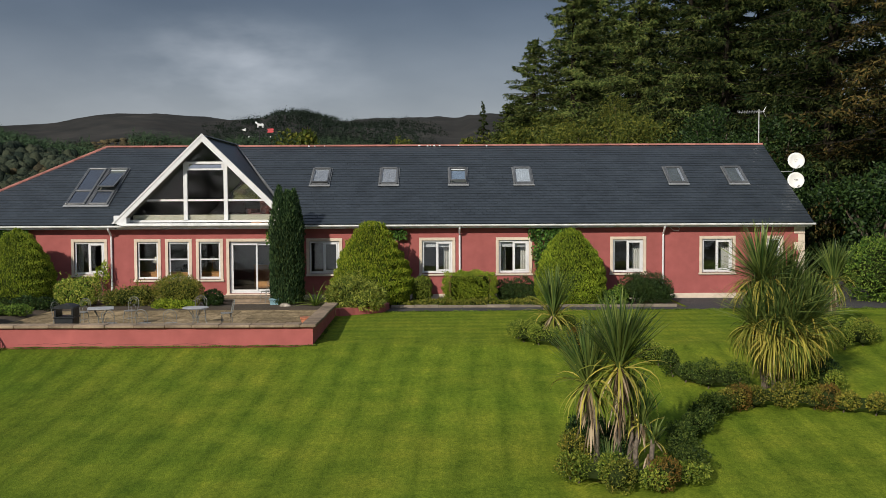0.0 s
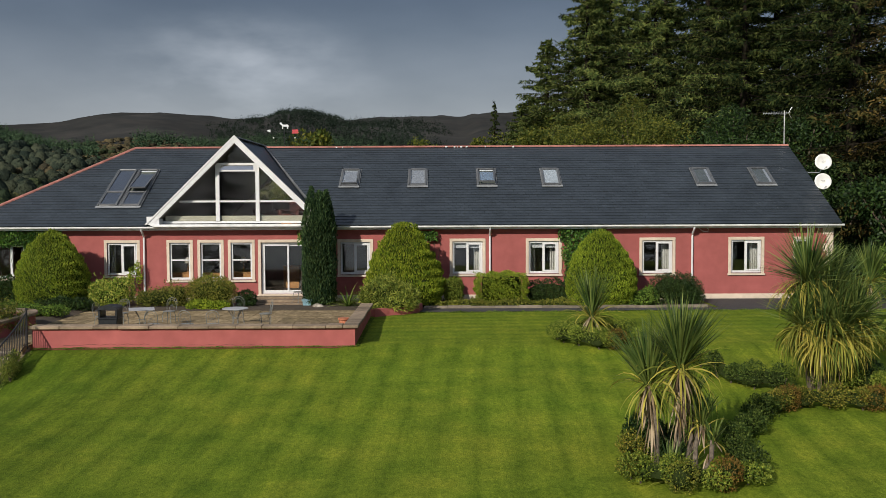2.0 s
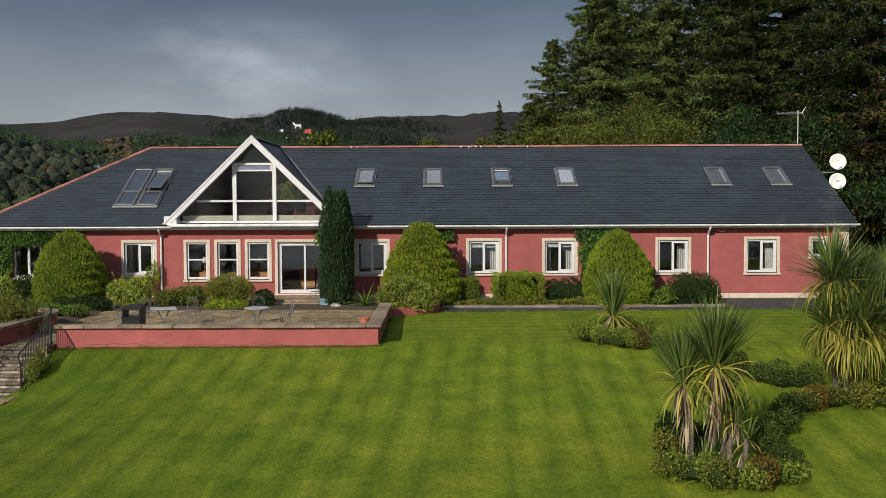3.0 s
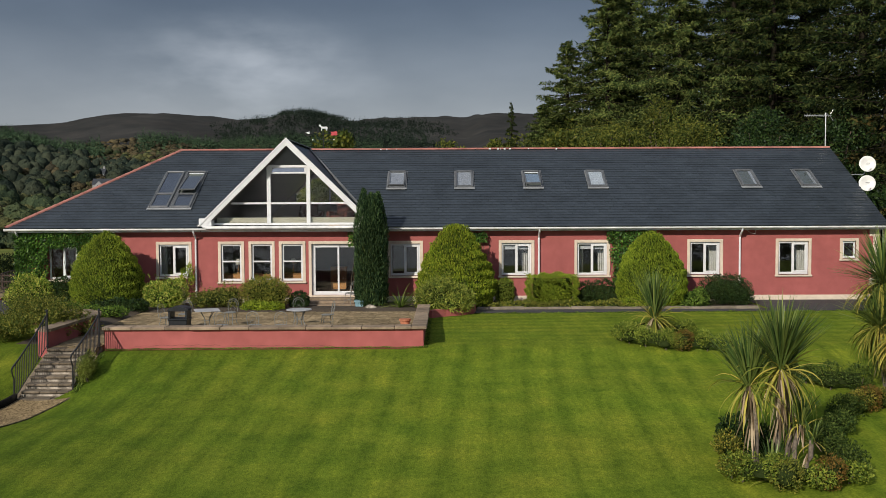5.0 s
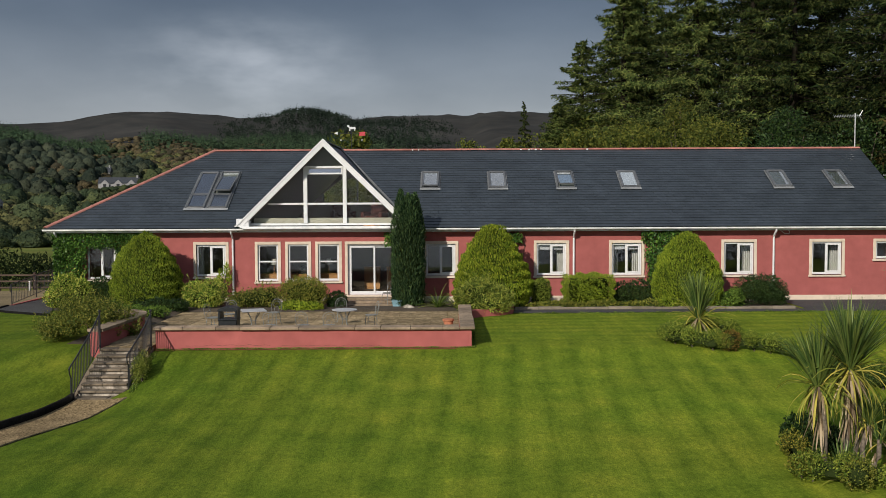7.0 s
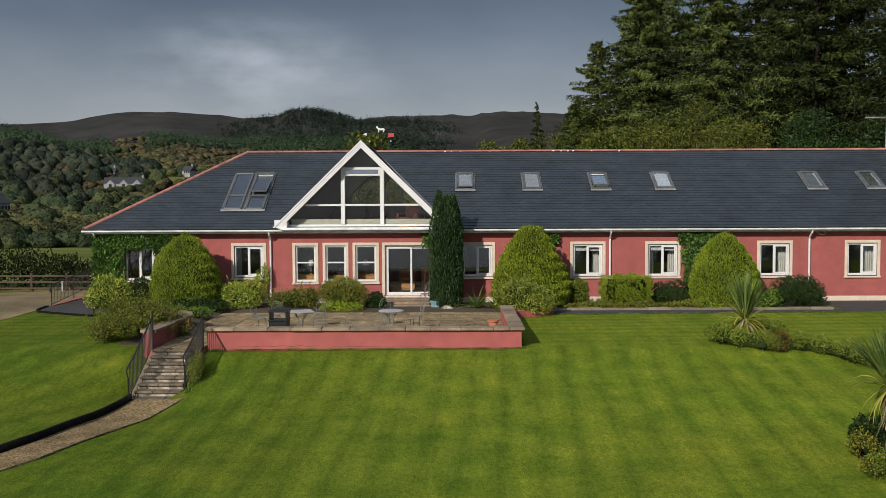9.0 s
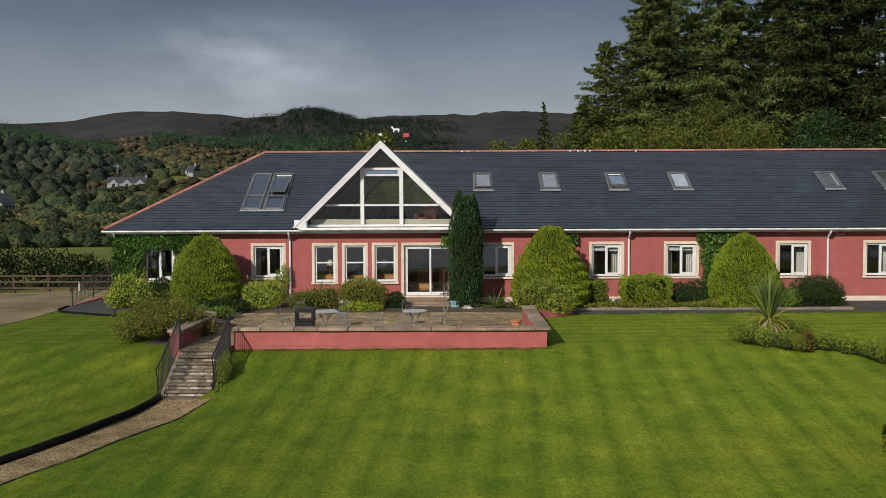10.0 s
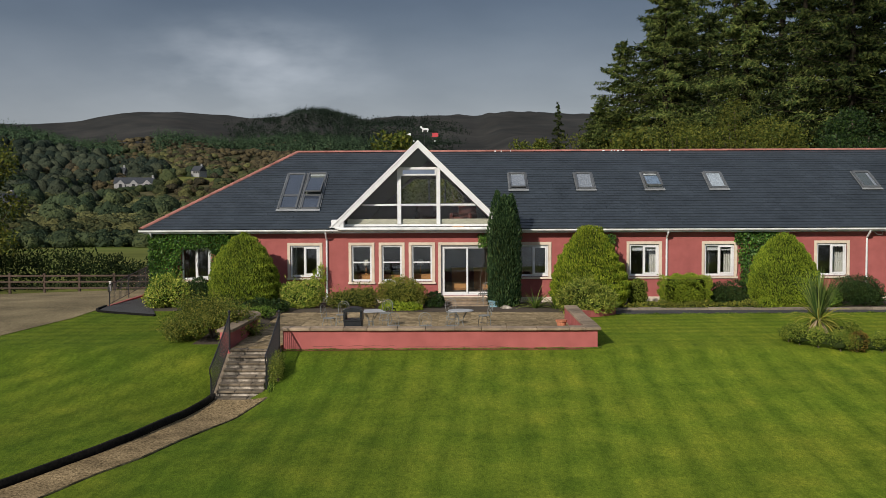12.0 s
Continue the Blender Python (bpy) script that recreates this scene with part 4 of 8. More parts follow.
def window(x0, x1, z0, z1, style):
    """A white casement or sash in its reveal, with a cream surround and a sill."""
    ww, hh = x1 - x0, z1 - z0
    surround = bmesh.new()
    if style != "ivy":
        s = SUR
        for r in ((x0 - s, x0, z0 - s * 0.2, z1), (x1, x1 + s, z0 - s * 0.2, z1), (x0 - s, x1 + s, z1, z1 + s)):
            box(surround, r[0], r[1], -0.028, 0.04, r[2], r[3], bevel=0.006)
    root = part("window", boxes((x0 - 0.15, x1 + 0.15, -0.075, 0.12, z0 - 0.10, z0 - 0.024), bevel=0.01), M["cream"], label="white framed window with cream surround")
    root.parent = house
    root.matrix_parent_inverse = Matrix.Translation((-5.8, 0, 0.28))
    if style != "ivy":
        part("surround", surround, M["cream"], root, "cream plaster surround")
    else:
        surround.free()
    f0, f1, b = 0.05, 0.11, 0.075
    rows = [(x0, x0 + b, f0, f1, z0, z1), (x1 - b, x1, f0, f1, z0, z1), (x0 + b, x1 - b, f0, f1, z0, z0 + b * 1.2), (x0 + b, x1 - b, f0, f1, z1 - b, z1)]
    part("sill", boxes((x0 - 0.02, x1 + 0.02, 0.0, 0.12, z0 - 0.023, z0 - 0.001)), M["white"], root)
    part("frame", boxes(*rows, bevel=0.008), M["white"], root)
    if style == "sash":
        part("transom", boxes((x0 + b, x1 - b, f0 - 0.012, f1, z0 + hh * 0.53 - 0.03, z0 + hh * 0.53 + 0.03), bevel=0.006), M["white"], root)
        panes = [(x0 + b, x1 - b, z0 + b, z0 + hh * 0.53 - 0.03), (x0 + b, x1 - b, z0 + hh * 0.53 + 0.03, z1 - b)]
    elif style == "small":
        panes = [(x0 + b, x1 - b, z0 + b, z1 - b)]
    else:
        mx = x0 + ww * 0.5
        part("mullion", boxes((mx - 0.05, mx + 0.05, f0 - 0.014, f1, z0 + b, z1 - b), bevel=0.008), M["white"], root)
        part("casement", boxes((mx + 0.05, x1 - b, f0 - 0.014, f1 - 0.02, z0 + b * 1.2, z0 + b * 2.0), (mx + 0.05, x1 - b, f0 - 0.014, f1 - 0.02, z1 - b * 1.8, z1 - b),
                               (x1 - b * 1.8, x1 - b, f0 - 0.014, f1 - 0.02, z0 + b * 2.0, z1 - b * 1.8), bevel=0.006), M["white"], root)
        panes = [(x0 + b, mx - 0.05, z0 + b, z1 - b), (mx + 0.05, x1 - b * 1.8, z0 + b * 2, z1 - b * 1.8)]
    for p in panes:
        g = part("pane", boxes((p[0] - 0.01, p[1] + 0.01, 0.076, 0.084, p[2] - 0.01, p[3] + 0.01)), M["glass"], root)
        g.visible_shadow = False
    return root


for w in WINDOWS:
    window(*w)


def sliding_door(x0, x1, z0, z1):
    s, b = SUR, 0.075
    root = part("door", boxes((x0 - s - 0.02, x1 + s, -0.16, 0.10, -0.10, -0.005), bevel=0.01), M["cream"], label="white sliding patio door with two glass leaves")
    root.parent = house
    root.matrix_parent_inverse = Matrix.Translation((-5.8, 0, 0.28))
    part("surround", boxes((x0 - s, x0, -0.028, 0.04, -0.02, z1), (x1, x1 + s, -0.028, 0.04, -0.02, z1), (x0 - s, x1 + s, -0.028, 0.04, z1, z1 + s), bevel=0.006), M["cream"], root, "cream plaster surround")
    part("frame", boxes((x0, x0 + b, 0.08, 0.2, z0, z1), (x1 - b, x1, 0.08, 0.2, z0, z1), (x0 + b, x1 - b, 0.08, 0.2, z1 - b, z1), (x0 + b, x1 - b, 0.08, 0.2, z0, z0 + b), bevel=0.008), M["white"], root)
    mx = (x0 + x1) / 2
    for k, (a, c) in enumerate(((x0 + b, mx + 0.04), (mx - 0.04, x1 - b))):
        y = 0.10 + 0.045 * k
        leaf = part("leaf", boxes((a, a + 0.07, y, y + 0.04, z0 + b, z1 - b), (c - 0.07, c, y, y + 0.04, z0 + b, z1 - b), (a + 0.07, c - 0.07, y, y + 0.04, z0 + b, z0 + 2 * b), (a + 0.07, c - 0.07, y, y + 0.04, z1 - 2 * b, z1 - b), bevel=0.006), M["white"], root)
        g = part("pane", boxes((a + 0.06, c - 0.06, y + 0.016, y + 0.024, z0 + 2 * b - 0.01, z1 - 2 * b + 0.01)), M["glass"], root)
        g.visible_shadow = False
    part("handle", tubes(([(x0 + 0.13, 0.09, 0.95), (x0 + 0.13, 0.05, 0.97), (x0 + 0.13, 0.05, 1.13), (x0 + 0.13, 0.09, 1.15)], 0.012)), M["white"], root)


sliding_door(*DOOR)

# roof: boarding under the slates, left end hipped, right end a gable
HIP_X, LEFT_X, RIGHT_X = -6.85, -12.42, 23.88
GAB_X, GAB_TOP, GAB_FOOT, GAB_Y = -0.81, 6.48, 3.66, -0.46
GAB_SLOPE = (GAB_TOP - 2.86) / GAB_FOOT
BACK_Y = 2 * RIDGE_Y - EAVE_Y
WING_Y = 14.1


def roof_boards():
    bm = bmesh.new()

    def sheet(*pts):
        top = [Vector(p) for p in pts]
        nrm = (top[1] - top[0]).cross(top[2] - top[0]).normalized()
        if nrm.z < 0:
            nrm = -nrm
        a = [bm.verts.new(p) for p in top]
        b = [bm.verts.new(p - nrm * 0.12) for p in top]
        n = len(a)
        bm.faces.new(a), bm.faces.new(b[::-1])
        for i in range(n):
            bm.faces.new((a[i], b[i], b[(i + 1) % n], a[(i + 1) % n]))
    # front slope left and right of the glazed gable, leaving the gable's room open
    gl, gr = GAB_X - GAB_FOOT, GAB_X + GAB_FOOT
    sheet((LEFT_X, EAVE_Y, EAVE_Z), (gl, EAVE_Y, EAVE_Z), (GAB_X, RIDGE_Y, RIDGE_Z), (HIP_X, RIDGE_Y, RIDGE_Z))
    sheet((gr, EAVE_Y, EAVE_Z), (RIGHT_X, EAVE_Y, EAVE_Z), (RIGHT_X, RIDGE_Y, RIDGE_Z), (GAB_X, RIDGE_Y, RIDGE_Z))
    sheet((LEFT_X, BACK_Y, EAVE_Z), (gl, BACK_Y, EAVE_Z), (GAB_X, RIDGE_Y, RIDGE_Z), (HIP_X, RIDGE_Y, RIDGE_Z))
    sheet((gr, BACK_Y, EAVE_Z), (RIGHT_X, BACK_Y, EAVE_Z), (RIGHT_X, RIDGE_Y, RIDGE_Z), (GAB_X, RIDGE_Y, RIDGE_Z))
    sheet((LEFT_X, EAVE_Y, EAVE_Z), (HIP_X, RIDGE_Y, RIDGE_Z), (LEFT_X, BACK_Y, EAVE_Z))
    # the gable wing
    for s in (-1, 1):
        sheet((GAB_X, GAB_Y + 0.05, GAB_TOP - 0.1), (GAB_X + s * GAB_FOOT, GAB_Y + 0.05, 2.76), (GAB_X + s * GAB_FOOT, WING_Y, 2.76), (GAB_X, WING_Y, GAB_TOP - 0.1))
    bmesh.ops.recalc_face_normals(bm, faces=bm.faces)
    return bm


roof = house_part("roof", roof_boards(), M["slate"], label="dark blue-grey slate roof")


def slate_rows():
    """Every slate of the front slope: centre x, course height up the slope, width."""
    gauge, wide = 0.235, 0.33
    slope_len = math.hypot(RIDGE_Y - EAVE_Y, RIDGE_Z - EAVE_Z)
    c, s = (RIDGE_Y - EAVE_Y) / slope_len, (RIDGE_Z - EAVE_Z) / slope_len
    r = random.Random(3)
    for row in range(int(slope_len / gauge)):
        u = row * gauge - 0.04
        y, z = EAVE_Y + u * c, EAVE_Z + u * s
        left = LEFT_X + (HIP_X - LEFT_X) * max(u, 0) / slope_len + 0.06
        half = GAB_FOOT * (1 - max(u, 0) / slope_len) + 0.10
        x = LEFT_X + (row % 2) * wide / 2
        while x < RIGHT_X:
            a, b = max(x, left), min(x + wide, RIGHT_X)
            x += wide
            if b - a < 0.07:
                continue
            if a > GAB_X - half and b < GAB_X + half:
                continue
            if a < GAB_X - half < b:
                b = GAB_X - half
            elif a < GAB_X + half < b:
                a = GAB_X + half
            if b - a > 0.05:
                yield (a + b) / 2, y, z, b - a, r.uniform(-0.006, 0.006), c, s


def build_slates():
    near, V, F = [], [], []
    for x, y, z, w, j, c, s in slate_rows():
        if 4.2 < x < 12.4 and z < 3.75 and w > 0.3 and len(near) < 300:
            near.append((x, y, z, j))
            continue
        n = len(V)
        h = w / 2 - 0.004
        for dx, du, dn in ((-h, j, 0.036), (h, j, 0.036), (h, 0.27, 0.013), (-h, 0.27, 0.013), (-h, j, 0.006), (h, j, 0.006)):
            V.append((x + dx, y + du * c - dn * s, z + du * s + dn * c))
        F += [(n, n + 1, n + 2, n + 3), (n + 4, n + 5, n + 1, n), (n + 4, n, n + 3, n + 3), (n + 1, n + 5, n + 2, n + 2)]
    me = bpy.data.meshes.new("slating")
    me.from_pydata(V, [], [tuple(dict.fromkeys(f)) for f in F])
    me.materials.append(M["slate"])
    ob = tagged(new("slating", me), "courses of dark blue-grey slates", kind="stuff")
    ob.parent = roof
    # the lower courses near the terrace, slate by slate
    c, s = 1 / math.hypot(1, SLOPE), SLOPE / math.hypot(1, SLOPE)
    one = bpy.data.meshes.new("slate")
    P = [(dx, du * c - dn * s, du * s + dn * c) for dx, du, dn in ((-0.161, 0, 0.036), (0.161, 0, 0.036), (0.161, 0.27, 0.013), (-0.161, 0.27, 0.013), (-0.161, 0, 0.006), (0.161, 0, 0.006))]
    one.from_pydata(P, [], [(0, 1, 2, 3), (4, 5, 1, 0), (4, 0, 3), (1, 5, 2)])
    one.materials.append(M["slate_piece"])
    for x, y, z, j in near:
        o = new("slate", one)
        o.parent = roof
        o.location = (x, y + j * c, z + j * s)


# ridge, hip and verge
def ridge_run(name, p, q, r=0.11, piece=0.45, material="ridge"):
    """Half-round tiles along a ridge, each one an object."""
    p, q = Vector(p), Vector(q)
    n = max(1, round((q - p).length / piece))
    step = (q - p) / n
    me = bpy.data.meshes.new(name)
    bm = bmesh.new()
    L = step.length
    ring = [(r * math.cos(a), r * math.sin(a) * 0.75 - 0.01) for a in (math.pi * k / 6 for k in range(7))]
    for x0, x1, k in ((0, L - 0.004, 1.0), (0, 0.05, 1.1)):
        va = [bm.verts.new((x0, u * k, v * k)) for u, v in ring]
        vb = [bm.verts.new((x1, u * k, v * k)) for u, v in ring]
        for i in range(6):
            bm.faces.new((va[i], vb[i], vb[i + 1], va[i + 1]))
        bm.faces.new(va), bm.faces.new(vb[::-1])
    bm.to_mesh(me)
    bm.free()
    me.materials.append(M[material])
    rot = step.to_track_quat("X", "Z")
    for i in range(n):
        o = new(name, me)
        o.parent = roof
        o.matrix_basis = Matrix.LocRotScale(p + step * i, rot, None)


ridge_run("ridge_tile", (HIP_X, RIDGE_Y, RIDGE_Z), (RIGHT_X, RIDGE_Y, RIDGE_Z))
ridge_run("hip_tile", (LEFT_X + 0.02, EAVE_Y + 0.02, EAVE_Z + 0.02), (HIP_X, RIDGE_Y, RIDGE_Z))
ridge_run("wing_ridge_tile", (GAB_X, GAB_Y, GAB_TOP - 0.06), (GAB_X, WING_Y, GAB_TOP - 0.06), r=0.09, material="slate_piece")
# valley flashings beside the gable wing, on the slates
for s in (-1, 1):
    house_part("valley", tubes(([(GAB_X + s * (GAB_FOOT + 0.06), EAVE_Y + 0.05, EAVE_Z + 0.05), (GAB_X + s * 0.05, RIDGE_Y, RIDGE_Z + 0.05)], 0.055), sides=5), M["lead"], roof, "grey lead valley")
# white mortar and bird marks on the ridge
r2 = random.Random(9)
for x in (2.60, 2.9, 3.35, 7.74, 8.14, 8.3, 8.45, 8.7, 9.6, 10.9):
    w, d = r2.uniform(0.03, 0.12), r2.uniform(0.0, 0.05)
    house_part("mortar_patch", boxes((x, x + w, RIDGE_Y - 0.125 - d, RIDGE_Y - 0.05, RIDGE_Z - 0.02 - d * SLOPE, RIDGE_Z + 0.03), bevel=0.012), M["gutter"], roof, "white splash on the ridge")
# fascia, gutter and pipes
house_part("fascia", boxes((LEFT_X + 0.06, RIGHT_X - 0.02, EAVE_Y + 0.06, EAVE_Y + 0.10, 2.66, 2.80)), M["gutter"])
house_part("soffit", boxes((LEFT_X + 0.06, RIGHT_X - 0.02, EAVE_Y + 0.10, 0.02, 2.655, 2.675)), M["white"])
gut = bmesh.new()
ring = [(0.075 * math.cos(a), 0.08 * math.sin(a)) for a in (math.pi + math.pi * k / 8 for k in range(9))]
ring = [(-0.085, 0.02), (-0.065, 0.02)] + ring[1:-1] + [(0.065, 0.02), (0.085, 0.02)]
ga = [gut.verts.new((LEFT_X - 0.06, EAVE_Y - 0.03 + u, 2.80 + v)) for u, v in ring]
gb = [gut.verts.new((RIGHT_X + 0.08, EAVE_Y - 0.03 + u, 2.80 + v)) for u, v in ring]
for i in range(len(ring) - 1):
    gut.faces.new((ga[i], gb[i], gb[i + 1], ga[i + 1]))
gut.faces.new(ga), gut.faces.new(gb[::-1])
house_part("gutter", gut, M["gutter"], label="weathered white gutter")
house_part("gutter", boxes((LEFT_X - 0.06, LEFT_X + 0.04, EAVE_Y, BACK_Y, 2.70, 2.81), bevel=0.02), M["gutter"])
for x in (-12.0, -4.68, 9.56, 17.88):
    house_part("downpipe", tubes(([(x, EAVE_Y - 0.02, 2.74), (x, EAVE_Y + 0.02, 2.64), (x, -0.10, 2.42), (x, -0.07, 2.32), (x, -0.07, -0.25)], 0.042), sides=8), M["white"], label="white plastic downpipe")
house_part("cable", tubes(([(18.15, -0.03, 2.66), (18.3, -0.12, 2.52), (18.5, -0.10, 2.50), (18.55, -0.04, 2.6), (18.45, -0.02, 2.68)], 0.012)), M["gutter"])

# glazed gable front
def gable_front():
    bm = bmesh.new()
    zf = 2.90
    w, t = GAB_FOOT, 0.205
    k = t * math.hypot(1, GAB_SLOPE)
    for s in (-1, 1):
        outline = [(GAB_X, GAB_TOP), (GAB_X + s * w, zf), (GAB_X + s * (w - t * 1.9), zf), (GAB_X + s * (w - t * 1.9), zf + (t * 1.9) * GAB_SLOPE - k), (GAB_X, GAB_TOP - k)]
        prism(bm, outline if s < 0 else outline[::-1], GAB_Y - 0.06, GAB_Y + 0.06)
    house_part("bargeboard", bm, M["white"], label="white boarded gable edge")
    for s in (-1, 1):
        bm = prism(bmesh.new(), [(GAB_X, GAB_TOP + 0.03), (GAB_X + s * (w + 0.03), zf), (GAB_X + s * (w - 0.05), zf), (GAB_X, GAB_TOP - 0.06)], GAB_Y - 0.09, GAB_Y + 0.10)
        house_part("verge", bm, M["white"])
        house_part("gable_foot", boxes((GAB_X + s * (w - 0.30) - 0.26, GAB_X + s * (w - 0.30) + 0.26, GAB_Y - 0.04, GAB_Y + 0.5, 2.88, 3.22), bevel=0.012), M["white"])
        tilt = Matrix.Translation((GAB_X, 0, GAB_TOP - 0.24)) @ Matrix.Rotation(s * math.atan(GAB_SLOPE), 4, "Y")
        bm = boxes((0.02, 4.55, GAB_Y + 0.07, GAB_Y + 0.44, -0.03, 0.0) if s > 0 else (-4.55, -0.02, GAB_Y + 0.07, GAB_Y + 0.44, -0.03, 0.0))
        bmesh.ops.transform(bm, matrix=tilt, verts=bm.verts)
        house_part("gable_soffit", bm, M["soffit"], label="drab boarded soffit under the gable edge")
    y0, y1 = GAB_Y + 0.42, GAB_Y + 0.51
    zin = lambda x: GAB_TOP - k - abs(x - GAB_X) * GAB_SLOPE
    house_part("gable_sill", boxes((GAB_X - w + 0.2, GAB_X + w - 0.2, GAB_Y - 0.13, GAB_Y + 0.5, 2.84, 2.90), (GAB_X - w + 0.3, GAB_X + w - 0.3, GAB_Y - 0.16, GAB_Y - 0.05, 2.80, 2.865), bevel=0.008), M["gutter"], label="weathered white ledge under the gable window")
    win = house_part("gable_window", boxes((GAB_X - 3.1, GAB_X + 3.1, y0, y1, 2.93, 3.02), bevel=0.006), M["white"], label="tall triangular window in white frames")
    inv = Matrix.Identity(4)
    for x in (-1.62, 0.02):
        part("mullion", boxes((x - 0.08, x + 0.08, y0 - 0.03, y1, 3.02, zin(x) + 0.02), bevel=0.006), M["white"], win)
    zt = 3.83
    ends = [GAB_X - (GAB_TOP - k - zt) / GAB_SLOPE, -1.70, -1.54, -0.06, 0.10, GAB_X + (GAB_TOP - k - zt) / GAB_SLOPE]
    for a, b in ((ends[0], ends[1]), (ends[2], ends[3]), (ends[4], ends[5])):
        part("transom", boxes((a, b, y0, y1, zt - 0.04, zt + 0.04), bevel=0.006), M["white"], win)
    part("vent", boxes((-1.54, -0.06, y0 - 0.05, y0 + 0.04, 5.05, 5.12), (-1.54, -0.06, y0 - 0.05, y0 + 0.04, 5.30, 5.40), (-1.54, -1.47, y0 - 0.05, y0 + 0.04, 5.12, 5.30), (-0.13, -0.06, y0 - 0.05, y0 + 0.04, 5.12, 5.30), bevel=0.006), M["white"], win, "white top-hung vent")
    part("spandrel", boxes((GAB_X - 3.0, GAB_X + 3.0, y1 + 0.02, y1 + 0.06, 3.02, 3.24)), M["spandrel"], win, "pale board behind the lowest glass")

    def pane(pts):
        bm = bmesh.new()
        prism(bm, pts, y0 + 0.04, y0 + 0.048)
        g = part("pane", bm, M["glass_gable"], win)
        g.visible_shadow = False
    pane([(ends[0], zt), (ends[1], zt), (ends[1], zin(-1.70))])
    pane([(ends[5], zt), (ends[4], zin(0.10)), (ends[4], zt)])
    pane([(-1.54, zt), (-0.06, zt), (-0.06, 5.08), (-1.54, 5.08)])
    bm = boxes((-1.48, -0.12, -0.004, 0.004, 0.0, 0.20))
    bmesh.ops.transform(bm, matrix=Matrix.Translation((0, y0 - 0.04, 5.11)) @ Matrix.Rotation(radians(-14), 4, "X"), verts=bm.verts)
    part("vent_pane", bm, M["glass_vent"], win).visible_shadow = False
    pane([(-1.55, 5.40), (-0.01, 5.40), (GAB_X, zin(GAB_X))])
    pane([(GAB_X - 3.1, 3.02), (-1.70, 3.02), (-1.70, zt), (ends[0], zt)])
    pane([(-1.54, 3.02), (-0.06, 3.02), (-0.06, zt), (-1.54, zt)])
    pane([(0.10, 3.02), (GAB_X + 3.1, 3.02), (ends[5], zt), (0.10, zt)])
    # loft room: floor, far gable wall with its own window
    house_part("loft_floor", boxes((GAB_X - 3.5, GAB_X + 3.5, 0.1, WING_Y, 2.68, 2.84)), M["carpet"])
    bm = bmesh.new()
    zt2 = GAB_TOP - 0.14
    far = lambda x: zt2 - abs(x - GAB_X) * GAB_SLOPE
    for a, b in ((GAB_X - 3.5, -2.7), (1.3, GAB_X + 3.5)):
        prism(bm, [(a, 2.84), (b, 2.84), (b, far(b)), (a, max(far(a), 2.85))], WING_Y - 0.2, WING_Y)
    prism(bm, [(-2.7, 2.84), (1.3, 2.84), (1.3, 3.75), (-2.7, 3.75)], WING_Y - 0.2, WING_Y)
    prism(bm, [(-2.7, far(-2.7) - 0.2), (-1.6, 5.15), (0.2, 5.15), (1.3, far(1.3) - 0.2), (1.3, far(1.3)), (GAB_X, zt2), (-2.7, far(-2.7))], WING_Y - 0.2, WING_Y)
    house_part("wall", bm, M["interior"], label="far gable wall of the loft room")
    bars = [(x - 0.04, x + 0.04, WING_Y - 0.14, WING_Y - 0.06, 3.82, min(5.15, far(x) - 0.16)) for x in (-2.66, -0.75, 0.15, 1.26)]
    house_part("back_window", boxes((-2.7, 1.3, WING_Y - 0.14, WING_Y - 0.06, 3.75, 3.82), *bars), M["frame_dark"])
    house_part("wing_wall", boxes((GAB_X - 3.5, GAB_X + 3.5, DEPTH, WING_Y, -0.45, 2.68)), M["red"])


gable_front()


